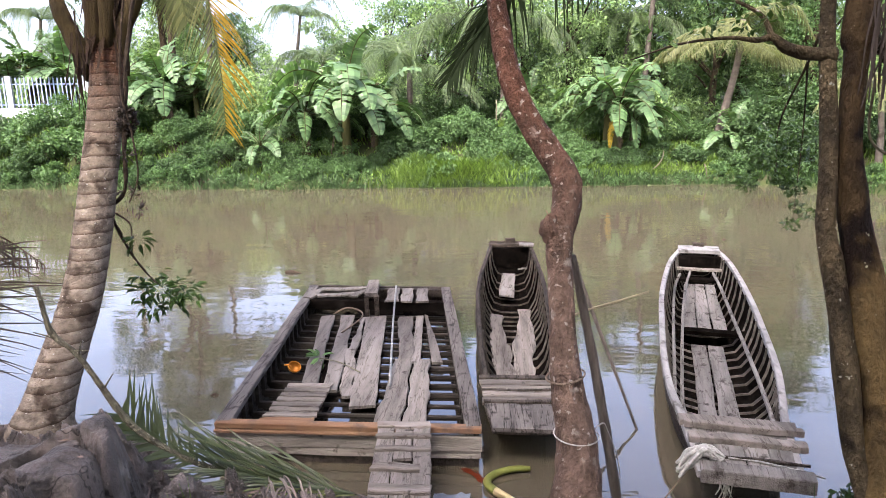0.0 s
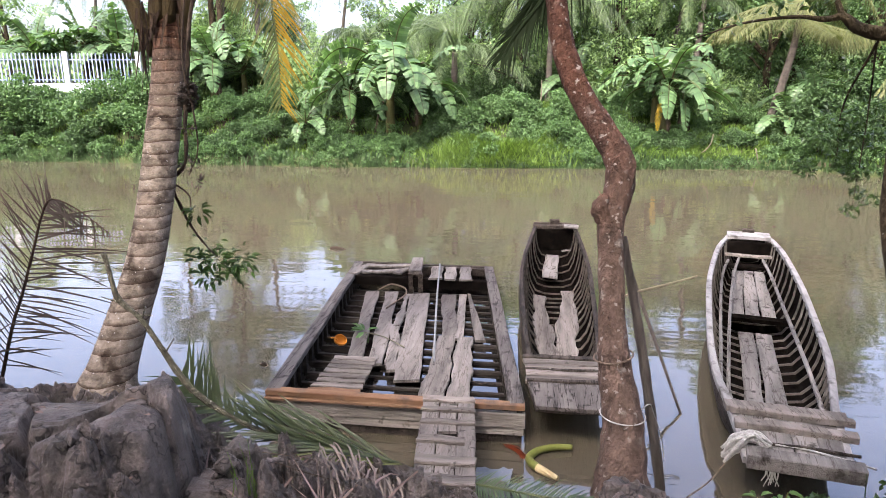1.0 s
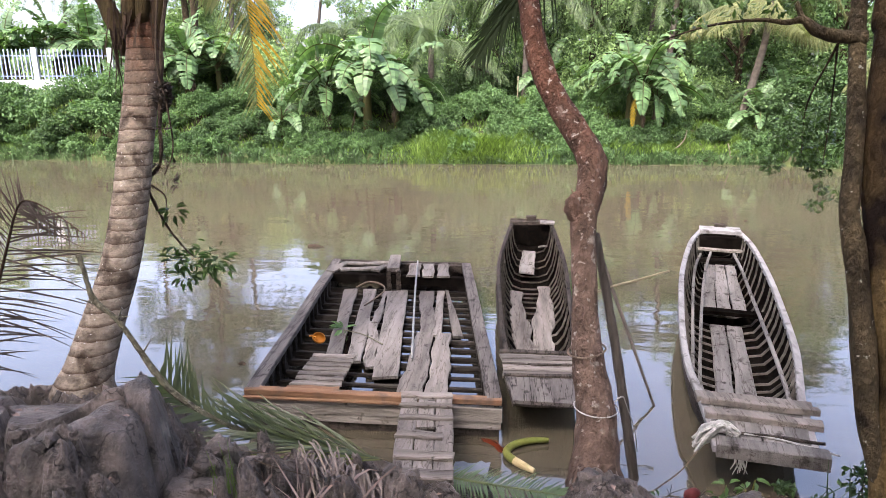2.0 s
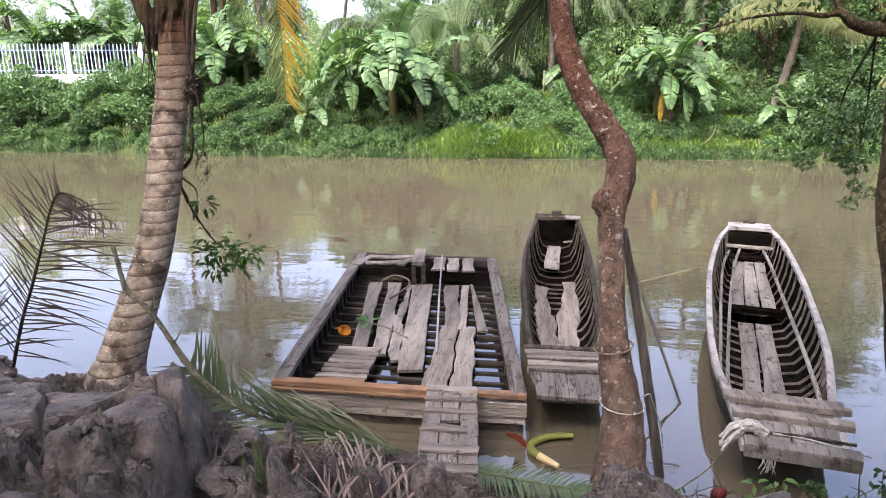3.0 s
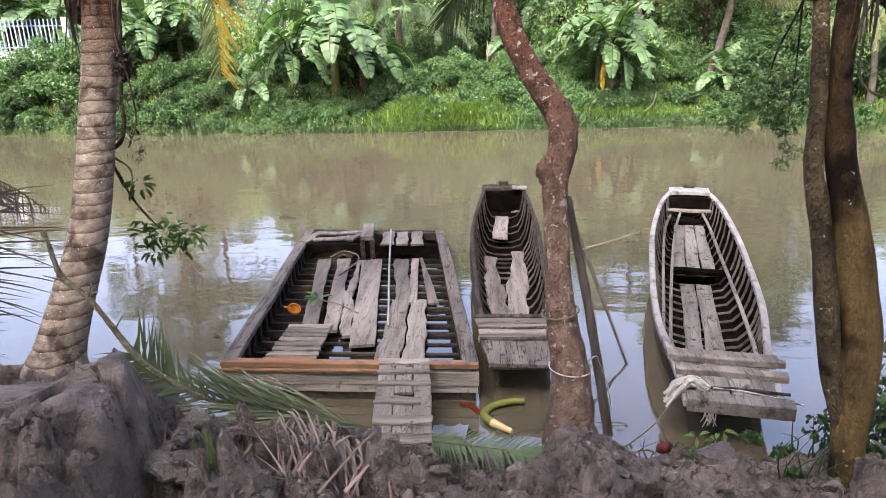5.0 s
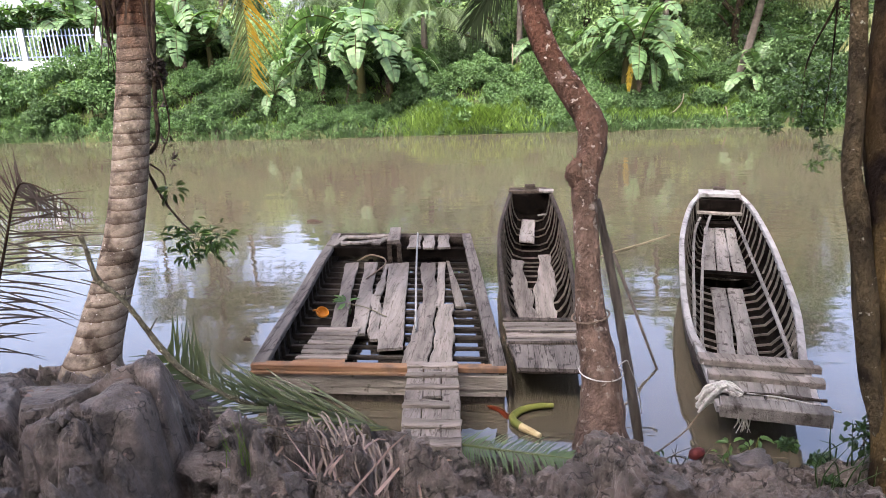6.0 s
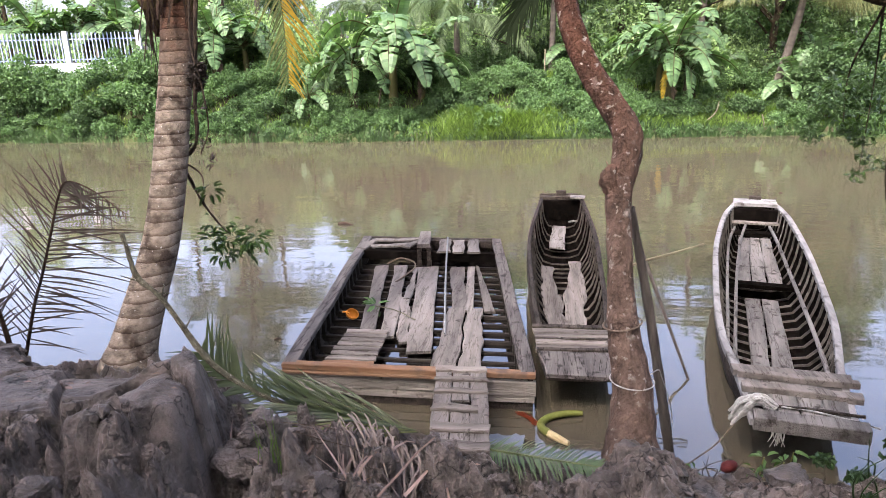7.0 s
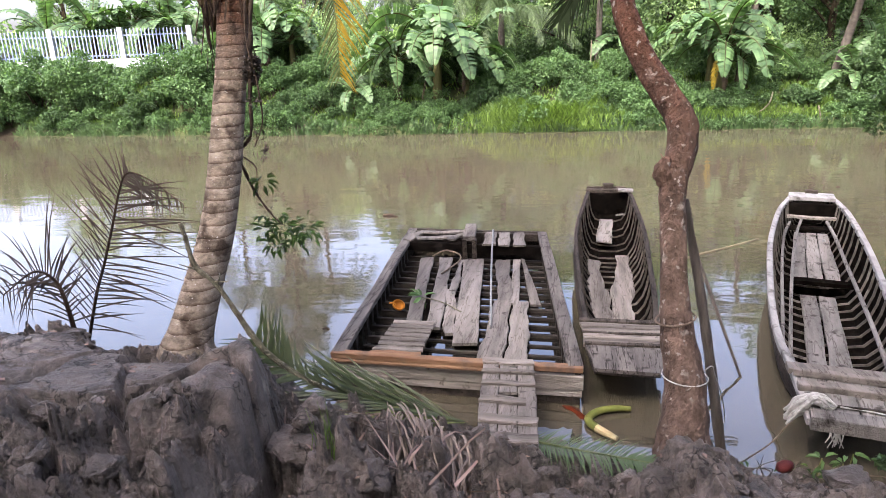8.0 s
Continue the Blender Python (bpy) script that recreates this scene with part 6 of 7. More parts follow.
part("cut_end", tube([(0.14, 4.71, 0.03, 0.034), (0.21, 4.65, 0.028, 0.03), (0.285, 4.59, 0.025, 0.02)], 10, 12), M["stem_cut"], stemo, "pale sliced pith")
net = thing("red_net", (-0.03, 5.18, 0.0), "red-orange plastic netting caught in the water", "netting")
for i in range(14):
    x0, y0 = -0.10 + R.uniform(-0.03, 0.05), 5.06 + R.uniform(-0.05, 0.02)
    part("strand", tube([(x0, y0, 0.004, 0.003), (x0 + 0.06 + R.uniform(-0.03, 0.04), y0 - 0.06, 0.010, 0.004), (x0 + 0.11 + R.uniform(-0.02, 0.04), y0 - 0.14, 0.004, 0.004), (x0 + 0.15, y0 - 0.22 + R.uniform(-0.02, 0.04), -0.01, 0.004)], 5, 12), M["red_cloth"], net)
twigf = part("floating_twig", tube([(-3.55, 11.66, 0.01, 0.03), (-3.42, 11.65, 0.02, 0.03), (-3.25, 11.62, 0.0, 0.008)], 7, 10), M["vine"], None, smooth=True)
tagged(twigf, "small dark twig floating on the river", "twig")
for x, y in ((-2.75, 6.4), (5.2, 14.5), (-2.5, 7.4)):
    b = part("floating_bit", tube([(x, y, 0.0, 0.012), (x + 0.04, y + 0.01, 0.012, 0.016), (x + 0.08, y, 0.0, 0.008)], 6, 6), M["vine"], None)
    tagged(b, "tiny dark bit of debris floating on the water", "debris", "floating debris")
sheet = part("plastic_sheet", board((-0.33, 4.57, 0.03), (-0.05, 4.56, 0.03), 0.20, 0.22, 0.012, R, 0.02, 8, 0.006, ragged=0.03), M["plastic"])
tagged(sheet, "pale blue plastic sheet half afloat at the bank", "plastic sheet")

scrap = part("plastic_scrap", board((1.12, 3.72, 0.34), (1.21, 3.74, 0.35), 0.045, 0.03, 0.008, R, 0.008, 6, 0.01, ragged=0.01), M["rope"])
tagged(scrap, "torn white plastic scrap lying on the mud", "plastic scrap")
ball = part("red_float", tube([(1.19, 3.93, 0.30, 0.01), (1.21, 3.93, 0.315, 0.035), (1.24, 3.94, 0.325, 0.042), (1.275, 3.95, 0.32, 0.03), (1.29, 3.95, 0.315, 0.008)], 10, 12, lambda u, a: 1 + 0.12 * math.sin(a * 2 + u * 6)), M["red_dark"], None, smooth=True)
tagged(ball, "dull dark red plastic float among the weeds", "float")
lily = thing("water_plant", (1.45, 3.95, 0.3), "broad-leaved green water plant at the bank", "plant")
for x, y, z in ((1.36, 3.92, 0.31), (1.42, 3.95, 0.40), (1.55, 3.97, 0.36), (1.62, 4.02, 0.40), (1.50, 3.9, 0.28)):
    part("stem", tube([(x, y, 0.08, 0.006), (x + 0.01, y, z * 0.7, 0.005), (x + 0.02, y - 0.01, z, 0.004)], 5, 6), M["stem_green"], lily)
    spray(lily, (x + 0.02, y - 0.01, z), 0.02, 4, 0.085, M["leaf_a"], R)

# knotted rope bundle on the pale sampan's bow, and its line ashore
knot = thing("rope_bundle", (1.58, 4.62, 0.36), "frayed bundle of pale rope hanging from the bow", "rope")
for i in range(22):
    a = R.uniform(-0.3, 0.3)
    x0 = 1.70 + R.uniform(-0.05, 0.05)
    pts = [(x0, 4.60 + R.uniform(-0.04, 0.04), 0.385 + R.uniform(0, 0.03), 0.010), (1.62 + R.uniform(-0.04, 0.04), 4.60 + a * 0.1, 0.43 + R.uniform(-0.02, 0.05), 0.016), (1.53 + R.uniform(-0.03, 0.04), 4.62 + a * 0.15, 0.38 + R.uniform(-0.05, 0.05), 0.015), (1.46 + R.uniform(-0.03, 0.05), 4.64 + a * 0.1, 0.29 + R.uniform(-0.06, 0.04), 0.010)]
    part("strand", tube(pts, 6, 14), M["rope"], knot)
for i in range(10):
    x0 = 1.68 + R.uniform(-0.05, 0.07)
    part("strand", tube([(x0, 4.46 + R.uniform(-0.03, 0.03), 0.38, 0.006), (x0 + R.uniform(-0.02, 0.02), 4.43, 0.28, 0.005), (x0 + R.uniform(-0.03, 0.03), 4.44, 0.16 + R.uniform(-0.03, 0.05), 0.003)], 5, 10), M["rope"], knot)
line = part("mooring_rope", tube([(1.50, 4.63, 0.28, 0.006), (1.35, 4.55, 0.12, 0.006), (1.2, 4.45, 0.06, 0.006), (1.05, 4.25, 0.12, 0.006), (0.85, 3.95, 0.36, 0.006), (0.72, 3.8, 0.5, 0.006)], 6, 40), M["dark_rope"], None, smooth=True)
tagged(line, "thin dirty mooring rope sagging to the bank", "rope")
tie = part("mooring_rope", tube([(1.78, 4.62, 0.385, 0.007), (1.95, 4.58, 0.385, 0.007), (2.15, 4.48, 0.385, 0.007), (2.33, 4.38, 0.375, 0.007)], 6, 20), M["rope"], None, smooth=True)
tagged(tie, "pale rope stretched across the bow deck", "rope")

# things lying in the boats
bowl = thing("orange_scoop", (-1.95, 6.75, 0.12), "faded orange plastic scoop lying in the barge", "scoop")
bm = bmesh.new()
bmesh.ops.create_uvsphere(bm, u_segments=18, v_segments=10, radius=0.065)
bmesh.ops.delete(bm, geom=[v for v in bm.verts if v.co.z > 0.022], context="VERTS")
bmesh.ops.solidify(bm, geom=bm.faces[:], thickness=0.006)
bmesh.ops.transform(bm, matrix=Matrix.Translation((-1.97, 6.76, 0.175)) @ Euler((radians(35), radians(25), 0)).to_matrix().to_4x4() @ Matrix.Diagonal((1.15, 1.0, 0.85, 1)), verts=bm.verts)
part("bowl", bm, M["orange"], bowl, smooth=True)
part("handle", tube([(-2.0, 6.74, 0.185, 0.010), (-2.04, 6.74, 0.205, 0.010), (-2.07, 6.73, 0.205, 0.008)], 7, 8), M["orange"], bowl)
sprig = thing("leaf_sprig", (-1.5, 6.95, 0.17), "wilted green leaf sprig lying on the barge planks", "leaf")
part("stalk", tube([(-1.76, 7.02, 0.175, 0.006), (-1.5, 6.86, 0.19, 0.006), (-1.23, 6.60, 0.185, 0.008)], 6, 12), M["stick"], sprig)
spray(sprig, (-1.76, 7.03, 0.19), 0.04, 9, 0.15, M["leaf_a"], R)
rag = part("barge_rope", tube([(-1.95, 8.55, 0.20, 0.012), (-1.8, 8.7, 0.24, 0.012), (-1.6, 8.62, 0.22, 0.012), (-1.55, 8.45, 0.19, 0.011), (-1.62, 8.2, 0.17, 0.011), (-1.7, 7.9, 0.17, 0.01)], 6, 40), M["dark_rope"], None, smooth=True)
tagged(rag, "old brown rope lying loose across the barge", "rope")
for x, y, z in ((2.90, 8.95, 0.30), (3.12, 8.95, 0.33)):
    fl = part("bottle", tube([(x, y, z - 0.02, 0.016), (x, y + 0.01, z + 0.01, 0.024), (x - 0.01, y + 0.03, z + 0.05, 0.022), (x - 0.01, y + 0.04, z + 0.075, 0.010)], 10, 10), M["pole_pvc"], None, smooth=True)
    tagged(fl, "small white plastic bottle in the sampan stern", "bottle", "bottles in the stern")

# ---- far bank ----
def bush(name, label, size, clumps, mat, leaf, each, seed):
    rng = np.random.default_rng(seed)
    rr = random.Random(seed)
    ob = thing(name, (0, 0, 0), label, "bush", "bank bushes")
    cs = []
    for i in range(clumps):
        a, r = rr.uniform(0, 6.28), rr.uniform(0, 1) ** 0.6
        h = rr.uniform(0.15, 1.0) * (1 - 0.5 * r)
        cs.append((math.cos(a) * r * size[0], math.sin(a) * r * size[1], h * size[2], rr.uniform(0.16, 0.30) * max(size[0], size[2])))
    for c in cs[::4]:
        part("stem", tube([(c[0] * 0.2, c[1] * 0.2, -0.3, 0.03), (c[0] * 0.6, c[1] * 0.6, c[2] * 0.5, 0.02), (c[0], c[1], c[2], 0.008)], 5, 6), M["dark_bark"], ob)
    part("leaves", leaf_cloud(cs, leaf, each, 1.0, rng, 0.55), mat, ob)
    return ob


def place(ob, spots, first=True):
    for i, (x, y, dz, s, rz) in enumerate(spots):
        m = pose(x, y, far_h(x, y) + dz, 0, 0, rz)
        if i == 0:
            ob.matrix_basis = m @ Matrix.Diagonal((s, s, s, 1))
        else:
            c = copy_thing(ob, m)
            c.scale = (s, s, s)


rnd = random.Random(21)
b1 = bush("bush", "dense mid-green leafy bush on the far bank", (1.3, 1.0, 1.6), 34, M["leaf_a"], 0.105, 210, 1)
place(b1, [(-17.3, 27.6, 0, 1.35, 0), (-14.8, 27.4, 0, 1.0, 70), (1.0, 27.0, -0.4, 0.95, 20), (3.2, 27.6, -0.3, 0.8, 120), (-2.8, 27.6, -0.3, 0.8, 200), (-0.8, 28.2, -0.2, 0.9, 300), (-21.5, 28.2, 0, 1.3, 150), (-25, 28.6, 0, 1.4, 10), (2.0, 28.4, 0, 0.9, 260), (-29, 29.5, 0, 1.5, 80), (-16.0, 28.6, 0.3, 1.3, 230), (-25.6, 28.4, 0.7, 1.45, 100), (-22.6, 28.2, 0.7, 1.35, 190), (-18.4, 28.2, 0.6, 1.25, 60), (-28.4, 28.6, 0.8, 1.5, 290), (-30.5, 28.2, 0, 1.4, 10), (-33.5, 28.6, 0, 1.5, 90), (-27.0, 27.6, -0.1, 1.2, 200), (4.6, 29.4, 0, 1.0, 100), (8.6, 29.6, 0, 0.9, 10), (-4.2, 28.8, 0, 0.8, 77), (-10.9, 28.6, 0.1, 1.0, 170), (-12.9, 28.2, 0.0, 0.9, 270)])
b2 = bush("bush", "dark green shady bush on the far bank", (1.2, 0.9, 1.4), 30, M["leaf_b"], 0.105, 200, 2)
place(b2, [(-12.0, 26.9, -0.2, 0.9, 0), (-10.2, 27.3, 0, 0.85, 50), (-8.0, 26.6, -0.2, 0.75, 140), (-7.0, 26.0, -0.2, 0.55, 200), (-4.0, 26.6, -0.2, 0.6, 250), (-6.2, 28.0, 0.0, 0.9, 10), (-5.0, 28.6, 0.0, 1.0, 60), (-7.6, 28.2, 0, 0.9, 130), (-19.4, 27.4, -0.2, 1.0, 300), (-22.8, 27.6, -0.3, 1.2, 33), (10.6, 26.0, 0.0, 1.0, 90), (12.0, 25.0, 0.0, 1.25, 180), (13.8, 24.2, 0, 1.4, 20), (15.6, 23.8, 0, 1.4, 130), (-27, 28.2, -0.2, 1.3, 210), (17.5, 24, 0, 1.6, 60), (-3.4, 29.6, 0, 0.9, 0), (11.3, 27.5, 0.2, 1.3, 240), (13.2, 27.0, 0.4, 1.6, 200)])
b3 = bush("bush", "low grassy green shrub at the water's edge", (0.9, 0.5, 0.75), 22, M["leaf_a"], 0.085, 170, 3)
place(b3, [(x, far_edge(x) + rnd.uniform(0.35, 1.2), -0.1, rnd.uniform(0.6, 1.1), rnd.uniform(0, 360)) for x in [-24 + 1.15 * i + rnd.uniform(-0.4, 0.4) for i in range(36)] if not 4.5 < x < 9.5] + [(x, far_edge(x) + rnd.uniform(1.2, 3.6), -0.1, rnd.uniform(0.6, 1.2), rnd.uniform(0, 360)) for x in [-13 + 0.62 * i + rnd.uniform(-0.4, 0.4) for i in range(38)]] + [(x, far_edge(x) + rnd.uniform(0.6, 3.0), -0.1, rnd.uniform(0.7, 1.3), rnd.uniform(0, 360)) for x in [-12 + 0.8 * i + rnd.uniform(-0.4, 0.4) for i in range(24)]])
b5 = bush("bush", "low dark green shrub on the far slope", (0.95, 0.6, 0.85), 24, M["leaf_b"], 0.09, 170, 9)
place(b5, [(x, far_edge(x) + rnd.uniform(0.5, 2.4), -0.1, rnd.uniform(0.7, 1.2), rnd.uniform(0, 360)) for x in [-14 + 1.3 * i + rnd.uniform(-0.6, 0.6) for i in range(19)] if not -2.6 < x < -0.8])

b4 = bush("thicket", "tall dark tangle of leaves behind the bank", (1.6, 1.2, 2.6), 34, M["leaf_c"], 0.13, 260, 4)
place(b4, [(x, 31.2 + rnd.uniform(-0.6, 1.8), -0.3, rnd.uniform(0.9, 1.35), rnd.uniform(0, 360)) for x in (-13.5, -11.5, -9.4, -7.4, 3.4, 5.4, 7.3, 9.4, 11.5, 13.4, 15.4, 17.2)] + [(-14.6, 31.8, -0.2, 1.1, 240), (18, 27, 0, 1.4, 0), (15.5, 27.2, 0, 1.3, 90), (20.5, 26.0, 0, 1.4, 200)])
# Same thicket in the darker leaf; its colour stands for the understory's shade.
b6 = bush("thicket", "tangle of leaves under the palms, dark leaf colour for shade", (1.6, 1.2, 2.6), 34, M["leaf_b"], 0.12, 260, 14)
place(b6, [(x, 35.0 + rnd.uniform(-0.6, 1.2), -0.6, rnd.uniform(0.9, 1.2), rnd.uniform(0, 360)) for x in (-8.0, -6.2, -4.6, -2.8, -1.0, 0.8, 2.4)])

grass = thing("bank_grass", (0, 26, 0.5), "lush green grass covering the far bank slope", "grass", kind="stuff")
rg = np.random.default_rng(5)


def blades(n, xr, depth, hgt, w):
    v, f = [], []
    for i in range(n):
        x = rg.uniform(*xr) if len(xr) == 2 else rg.normal(xr[0], xr[1])
        if nz3(x * 0.45, 7.7) + rg.uniform(-0.5, 0.5) < -0.25:
            continue
        d = depth[0] + (depth[1] - depth[0]) * rg.random() ** 1.3
        y = far_edge(x) + d
        z = far_h(x, y) - 0.03
        h = hgt * rg.uniform(0.5, 1.25) * (0.7 + 0.6 * nz3(x * 0.6, y * 0.6, 5))
        a = rg.uniform(0, 6.28)
        bx, by = math.cos(a) * h * 0.45, math.sin(a) * h * 0.45 - 0.25 * h
        ww = w * rg.uniform(0.7, 1.3)
        o = len(v)
        v += [(x - ww / 2, y, z), (x + ww / 2, y, z), (x + bx * 0.4 + ww / 2, y + by * 0.4, z + h * 0.6), (x + bx * 0.4 - ww / 2, y + by * 0.4, z + h * 0.6), (x + bx, y + by, z + h * 0.85)]
        f += [(o, o + 1, o + 2, o + 3), (o + 3, o + 2, o + 4)]
    return v, f


part("blades", blades(24000, (-26, 17), (0.5, 5.5), 0.5, 0.04), M["grass"], grass)
part("blades", blades(4000, (6.5, 1.8, 0), (0.2, 2.6), 0.5, 0.035), M["grass"], grass)
part("blades", blades(12000, (-26, 17), (-0.2, 0.9), 0.42, 0.045), M["leaf_b"], grass)
part("blades", blades(5000, (-1.6, 1.3, 0), (-0.15, 1.3), 0.75, 0.045), M["grass"], grass)


edge_plants = thing("edge_plants", (0, 25.3, 0.1), "low creeping green plants along the far waterline", "plants", kind="stuff")
ec = []
for i in range(260):
    x = rnd.uniform(-25, 13)
    ec.append((x, far_edge(x) + rnd.uniform(-0.25, 0.35), rnd.uniform(0.05, 0.4), rnd.uniform(0.12, 0.3)))
part("leaves", leaf_cloud(ec[::2], 0.08, 60, 1.0, np.random.default_rng(8), 0.5), M["leaf_a"], edge_plants)
part("leaves", leaf_cloud(ec[1::2], 0.10, 50, 1.0, np.random.default_rng(18), 0.4), M["leaf_b"], edge_plants)


def banana(seed, height, count, spread=1.0, dry=1, label="banana plant with broad torn green leaves"):
    """A pseudostem and arching leaves whose blades are torn into strips."""
    rr = random.Random(seed)
    ob = thing("banana_plant", (0, 0, 0), label, "banana plant", "banana plants")
    hs_ = height * 0.33
    part("pseudostem", tube([(0, 0, -0.4, 0.15), (0, 0, hs_ * 0.5, 0.12), (0.03, 0, hs_, 0.08)], 9, 8), M["banana_stem"], ob, smooth=True)
    for i in range(count + dry):
        isdry = i >= count
        az = i * 2.4 + rr.uniform(-0.35, 0.35)
        ln = height * rr.uniform(0.44, 0.60) * (0.55 if isdry else 1.0)
        tilt = rr.uniform(0.35, 1.3) if not isdry else -1.0
        if i % 4 == 1 and not isdry:
            tilt, ln = rr.uniform(0.15, 0.5), ln * 0.9
        if i == 0:
            tilt, ln = 1.45, height * 0.5
        q = Vector((0.03, 0, hs_ * (0.98 if not isdry else 0.85)))
        way = Vector((math.cos(az) * math.cos(tilt), math.sin(az) * math.cos(tilt), math.sin(tilt)))
        sag = rr.uniform(1.5, 3.1) * spread if not isdry else 1.5
        v, f = [], []
        n = 34
        pts = [q.copy()]
        for k in range(n):
            q = q + way * ln / n
            way = (way + Vector((0, 0, -sag / n * (0.4 + 1.2 * k / n)))).normalized()
            pts.append(q.copy())
        wmax = ln * (0.135 if not isdry else 0.08)
        roll_ = rr.uniform(-0.75, 0.75)
        for k in range(4, n):
            a, b = pts[k], pts[k + 1]
            d = (b - a).normalized()
            sx = d.cross(Vector((0, 0, 1)))
            sx = sx.normalized() if sx.length > 0.1 else Vector((-math.sin(az), math.cos(az), 0))
            sx = Matrix.Rotation(roll_ * min(1, k / 8), 3, d) @ sx
            nn = sx.cross(d).normalized()
            for sg in (-1, 1):
                torn = rr.random() < 0.30
                u0, u1 = (k - 4) / (n - 4), (k - 3) / (n - 4)
                w0 = wmax * (math.sin(math.pi * min(1, u0 * 0.92 + 0.06)) ** 0.55)
                w1 = wmax * (math.sin(math.pi * min(1, u1 * 0.92 + 0.06)) ** 0.55) if u1 < 0.99 else wmax * 0.15
                dr = 0.14 + (rr.uniform(0.2, 0.8) if torn else rr.uniform(0, 0.04))
                o0 = sx * sg * w0 * math.cos(dr) - nn * w0 * (math.sin(dr) - 0.12)
                o1 = sx * sg * w1 * math.cos(dr) - nn * w1 * (math.sin(dr) - 0.12)
                gap = d * (ln / n) * (0.25 if torn else 0.0)
                o = len(v)
                v += [a, a + o0 * 0.55 + nn * w0 * 0.1 + d * 0.02, a + o0 + gap + d * 0.05, b + o1 - gap + d * 0.05, b + o1 * 0.55 + nn * w1 * 0.1 + d * 0.02, b]
                f += [(o, o + 1, o + 4, o + 5), (o + 1, o + 2, o + 3, o + 4)]
        lf_ = part("leaf", (v, f), M["banana_dry"] if isdry else M["banana_leaf"], ob, "brown dry hanging leaf" if isdry else "")
        part("midrib", tube([(*p, 0.035 * (1 - 0.85 * j / n)) for j, p in enumerate(pts)][::2], 4), M["banana_dry"] if isdry else M["banana_stem"], lf_)
    return ob


B = [banana(31, 4.6, 17, 1.15), banana(32, 4.0, 15, 1.1), banana(33, 3.6, 13, 1.15, 2), banana(34, 4.9, 14, 0.9, 2)]
place(B[0], [(-5.5, 26.9, 0.1, 1.5, 0), (-13.7, 28.8, 0.2, 1.2, 100), (-22.6, 34.5, 0.3, 1.05, 60), (-19.2, 35.5, 0.2, 1.0, 200), (13.5, 31, 0, 0.9, 30), (-26.5, 35, 0.2, 1.0, 310)])
place(B[1], [(-7.2, 26.9, 0, 1.3, 40), (-12.7, 29.4, 0.1, 1.15, 200), (5.4, 27.2, 0.1, 1.4, 15), (5.1, 27.8, 0.1, 1.3, 130), (11.6, 30.0, 0, 0.95, 140), (-24.5, 33.8, 0.2, 1.1, 20), (15.0, 29, 0, 0.8, 0)])
place(B[2], [(-9.0, 26.6, 0, 0.8, 90), (-15.4, 29.6, 0, 1.0, 10), (6.1, 27.6, 0.2, 1.0, 260), (8.2, 31, 0, 0.9, 60), (-20.5, 33.6, 0.2, 1.0, 130), (-8.4, 28.9, 0, 0.9, 300)])
place(B[3], [(-25.9, 33.4, 0.3, 1.12, 40), (-23.4, 33.8, 0.4, 1.18, 190), (-21.6, 34.2, 0.3, 1.05, 290), (-28.4, 33.0, 0.3, 1.1, 120), (10.1, 27.6, -0.2, 0.62, 20), (11.3, 28.2, 0.0, 0.66, 210), (-14.0, 28.9, 0.6, 0.85, 75), (-4.4, 27.6, 0, 1.0, 150), (-13.0, 30.8, 0, 0.85, 0), (-23.5, 37, 0, 1.0, 90), (2.2, 32, 0, 0.8, 30), (12.3, 32, 0, 0.8, 220)])
yl = part("dead_banana_leaf", frond([(5.25, 27.0, 2.45), (5.12, 26.8, 2.25), (5.06, 26.75, 1.8), (5.04, 26.75, 1.35)], 0.24, 26, R, width=0.06, droop=0.6, forward=0.9, start=0.0, face=(0, -1, 0), up_bias=0), M["banana_yellow"])
tagged(yl, "bright yellow dying banana leaf hanging down", "banana leaf")


def palm(seed, trunk, label, fronds, flen, mat, trunk_r=0.16, droop=0.9, lift=(0.2, 1.2)):
    """A coconut palm: a trunk through rows and a crown of arching fronds."""
    rr = random.Random(seed)
    ob = thing("coconut_palm", trunk[0], label, "palm tree", "far coconut palms")
    part("trunk", tube([(*p, trunk_r * (1 - 0.4 * i / (len(trunk) - 1))) for i, p in enumerate(trunk)], 10, 40, lambda u, a: 1 + 0.02 * math.sin(u * 160)), M["palm_trunk"], ob, smooth=True)
    top = Vector(trunk[-1])
    for i in range(fronds):
        az = i * 2.4 + rr.uniform(-0.3, 0.3)
        h = lift[0] + (lift[1] - lift[0]) * ((i * 0.618) % 1)
        c, s = math.cos(az), math.sin(az)
        L = flen * rr.uniform(0.85, 1.1)
        pts = [tuple(top), tuple(top + Vector((c * L * 0.28, s * L * 0.28, h * L * 0.30))), tuple(top + Vector((c * L * 0.62, s * L * 0.62, h * L * 0.34 - L * 0.08))), tuple(top + Vector((c * L * 0.88, s * L * 0.88, h * L * 0.10 - L * 0.36)))]
        fr = part("frond", frond(pts, flen * 0.27, 96, rr, width=0.026, droop=droop * 2.4, start=0.12, forward=0.7, up_bias=-0.15, ragged=0.25, mess=0.2, seg=4), mat, ob)
        part("rachis", tube([(*p, 0.04 * (1 - 0.25 * j)) for j, p in enumerate(pts)], 4, 10), mat, fr)
    return ob


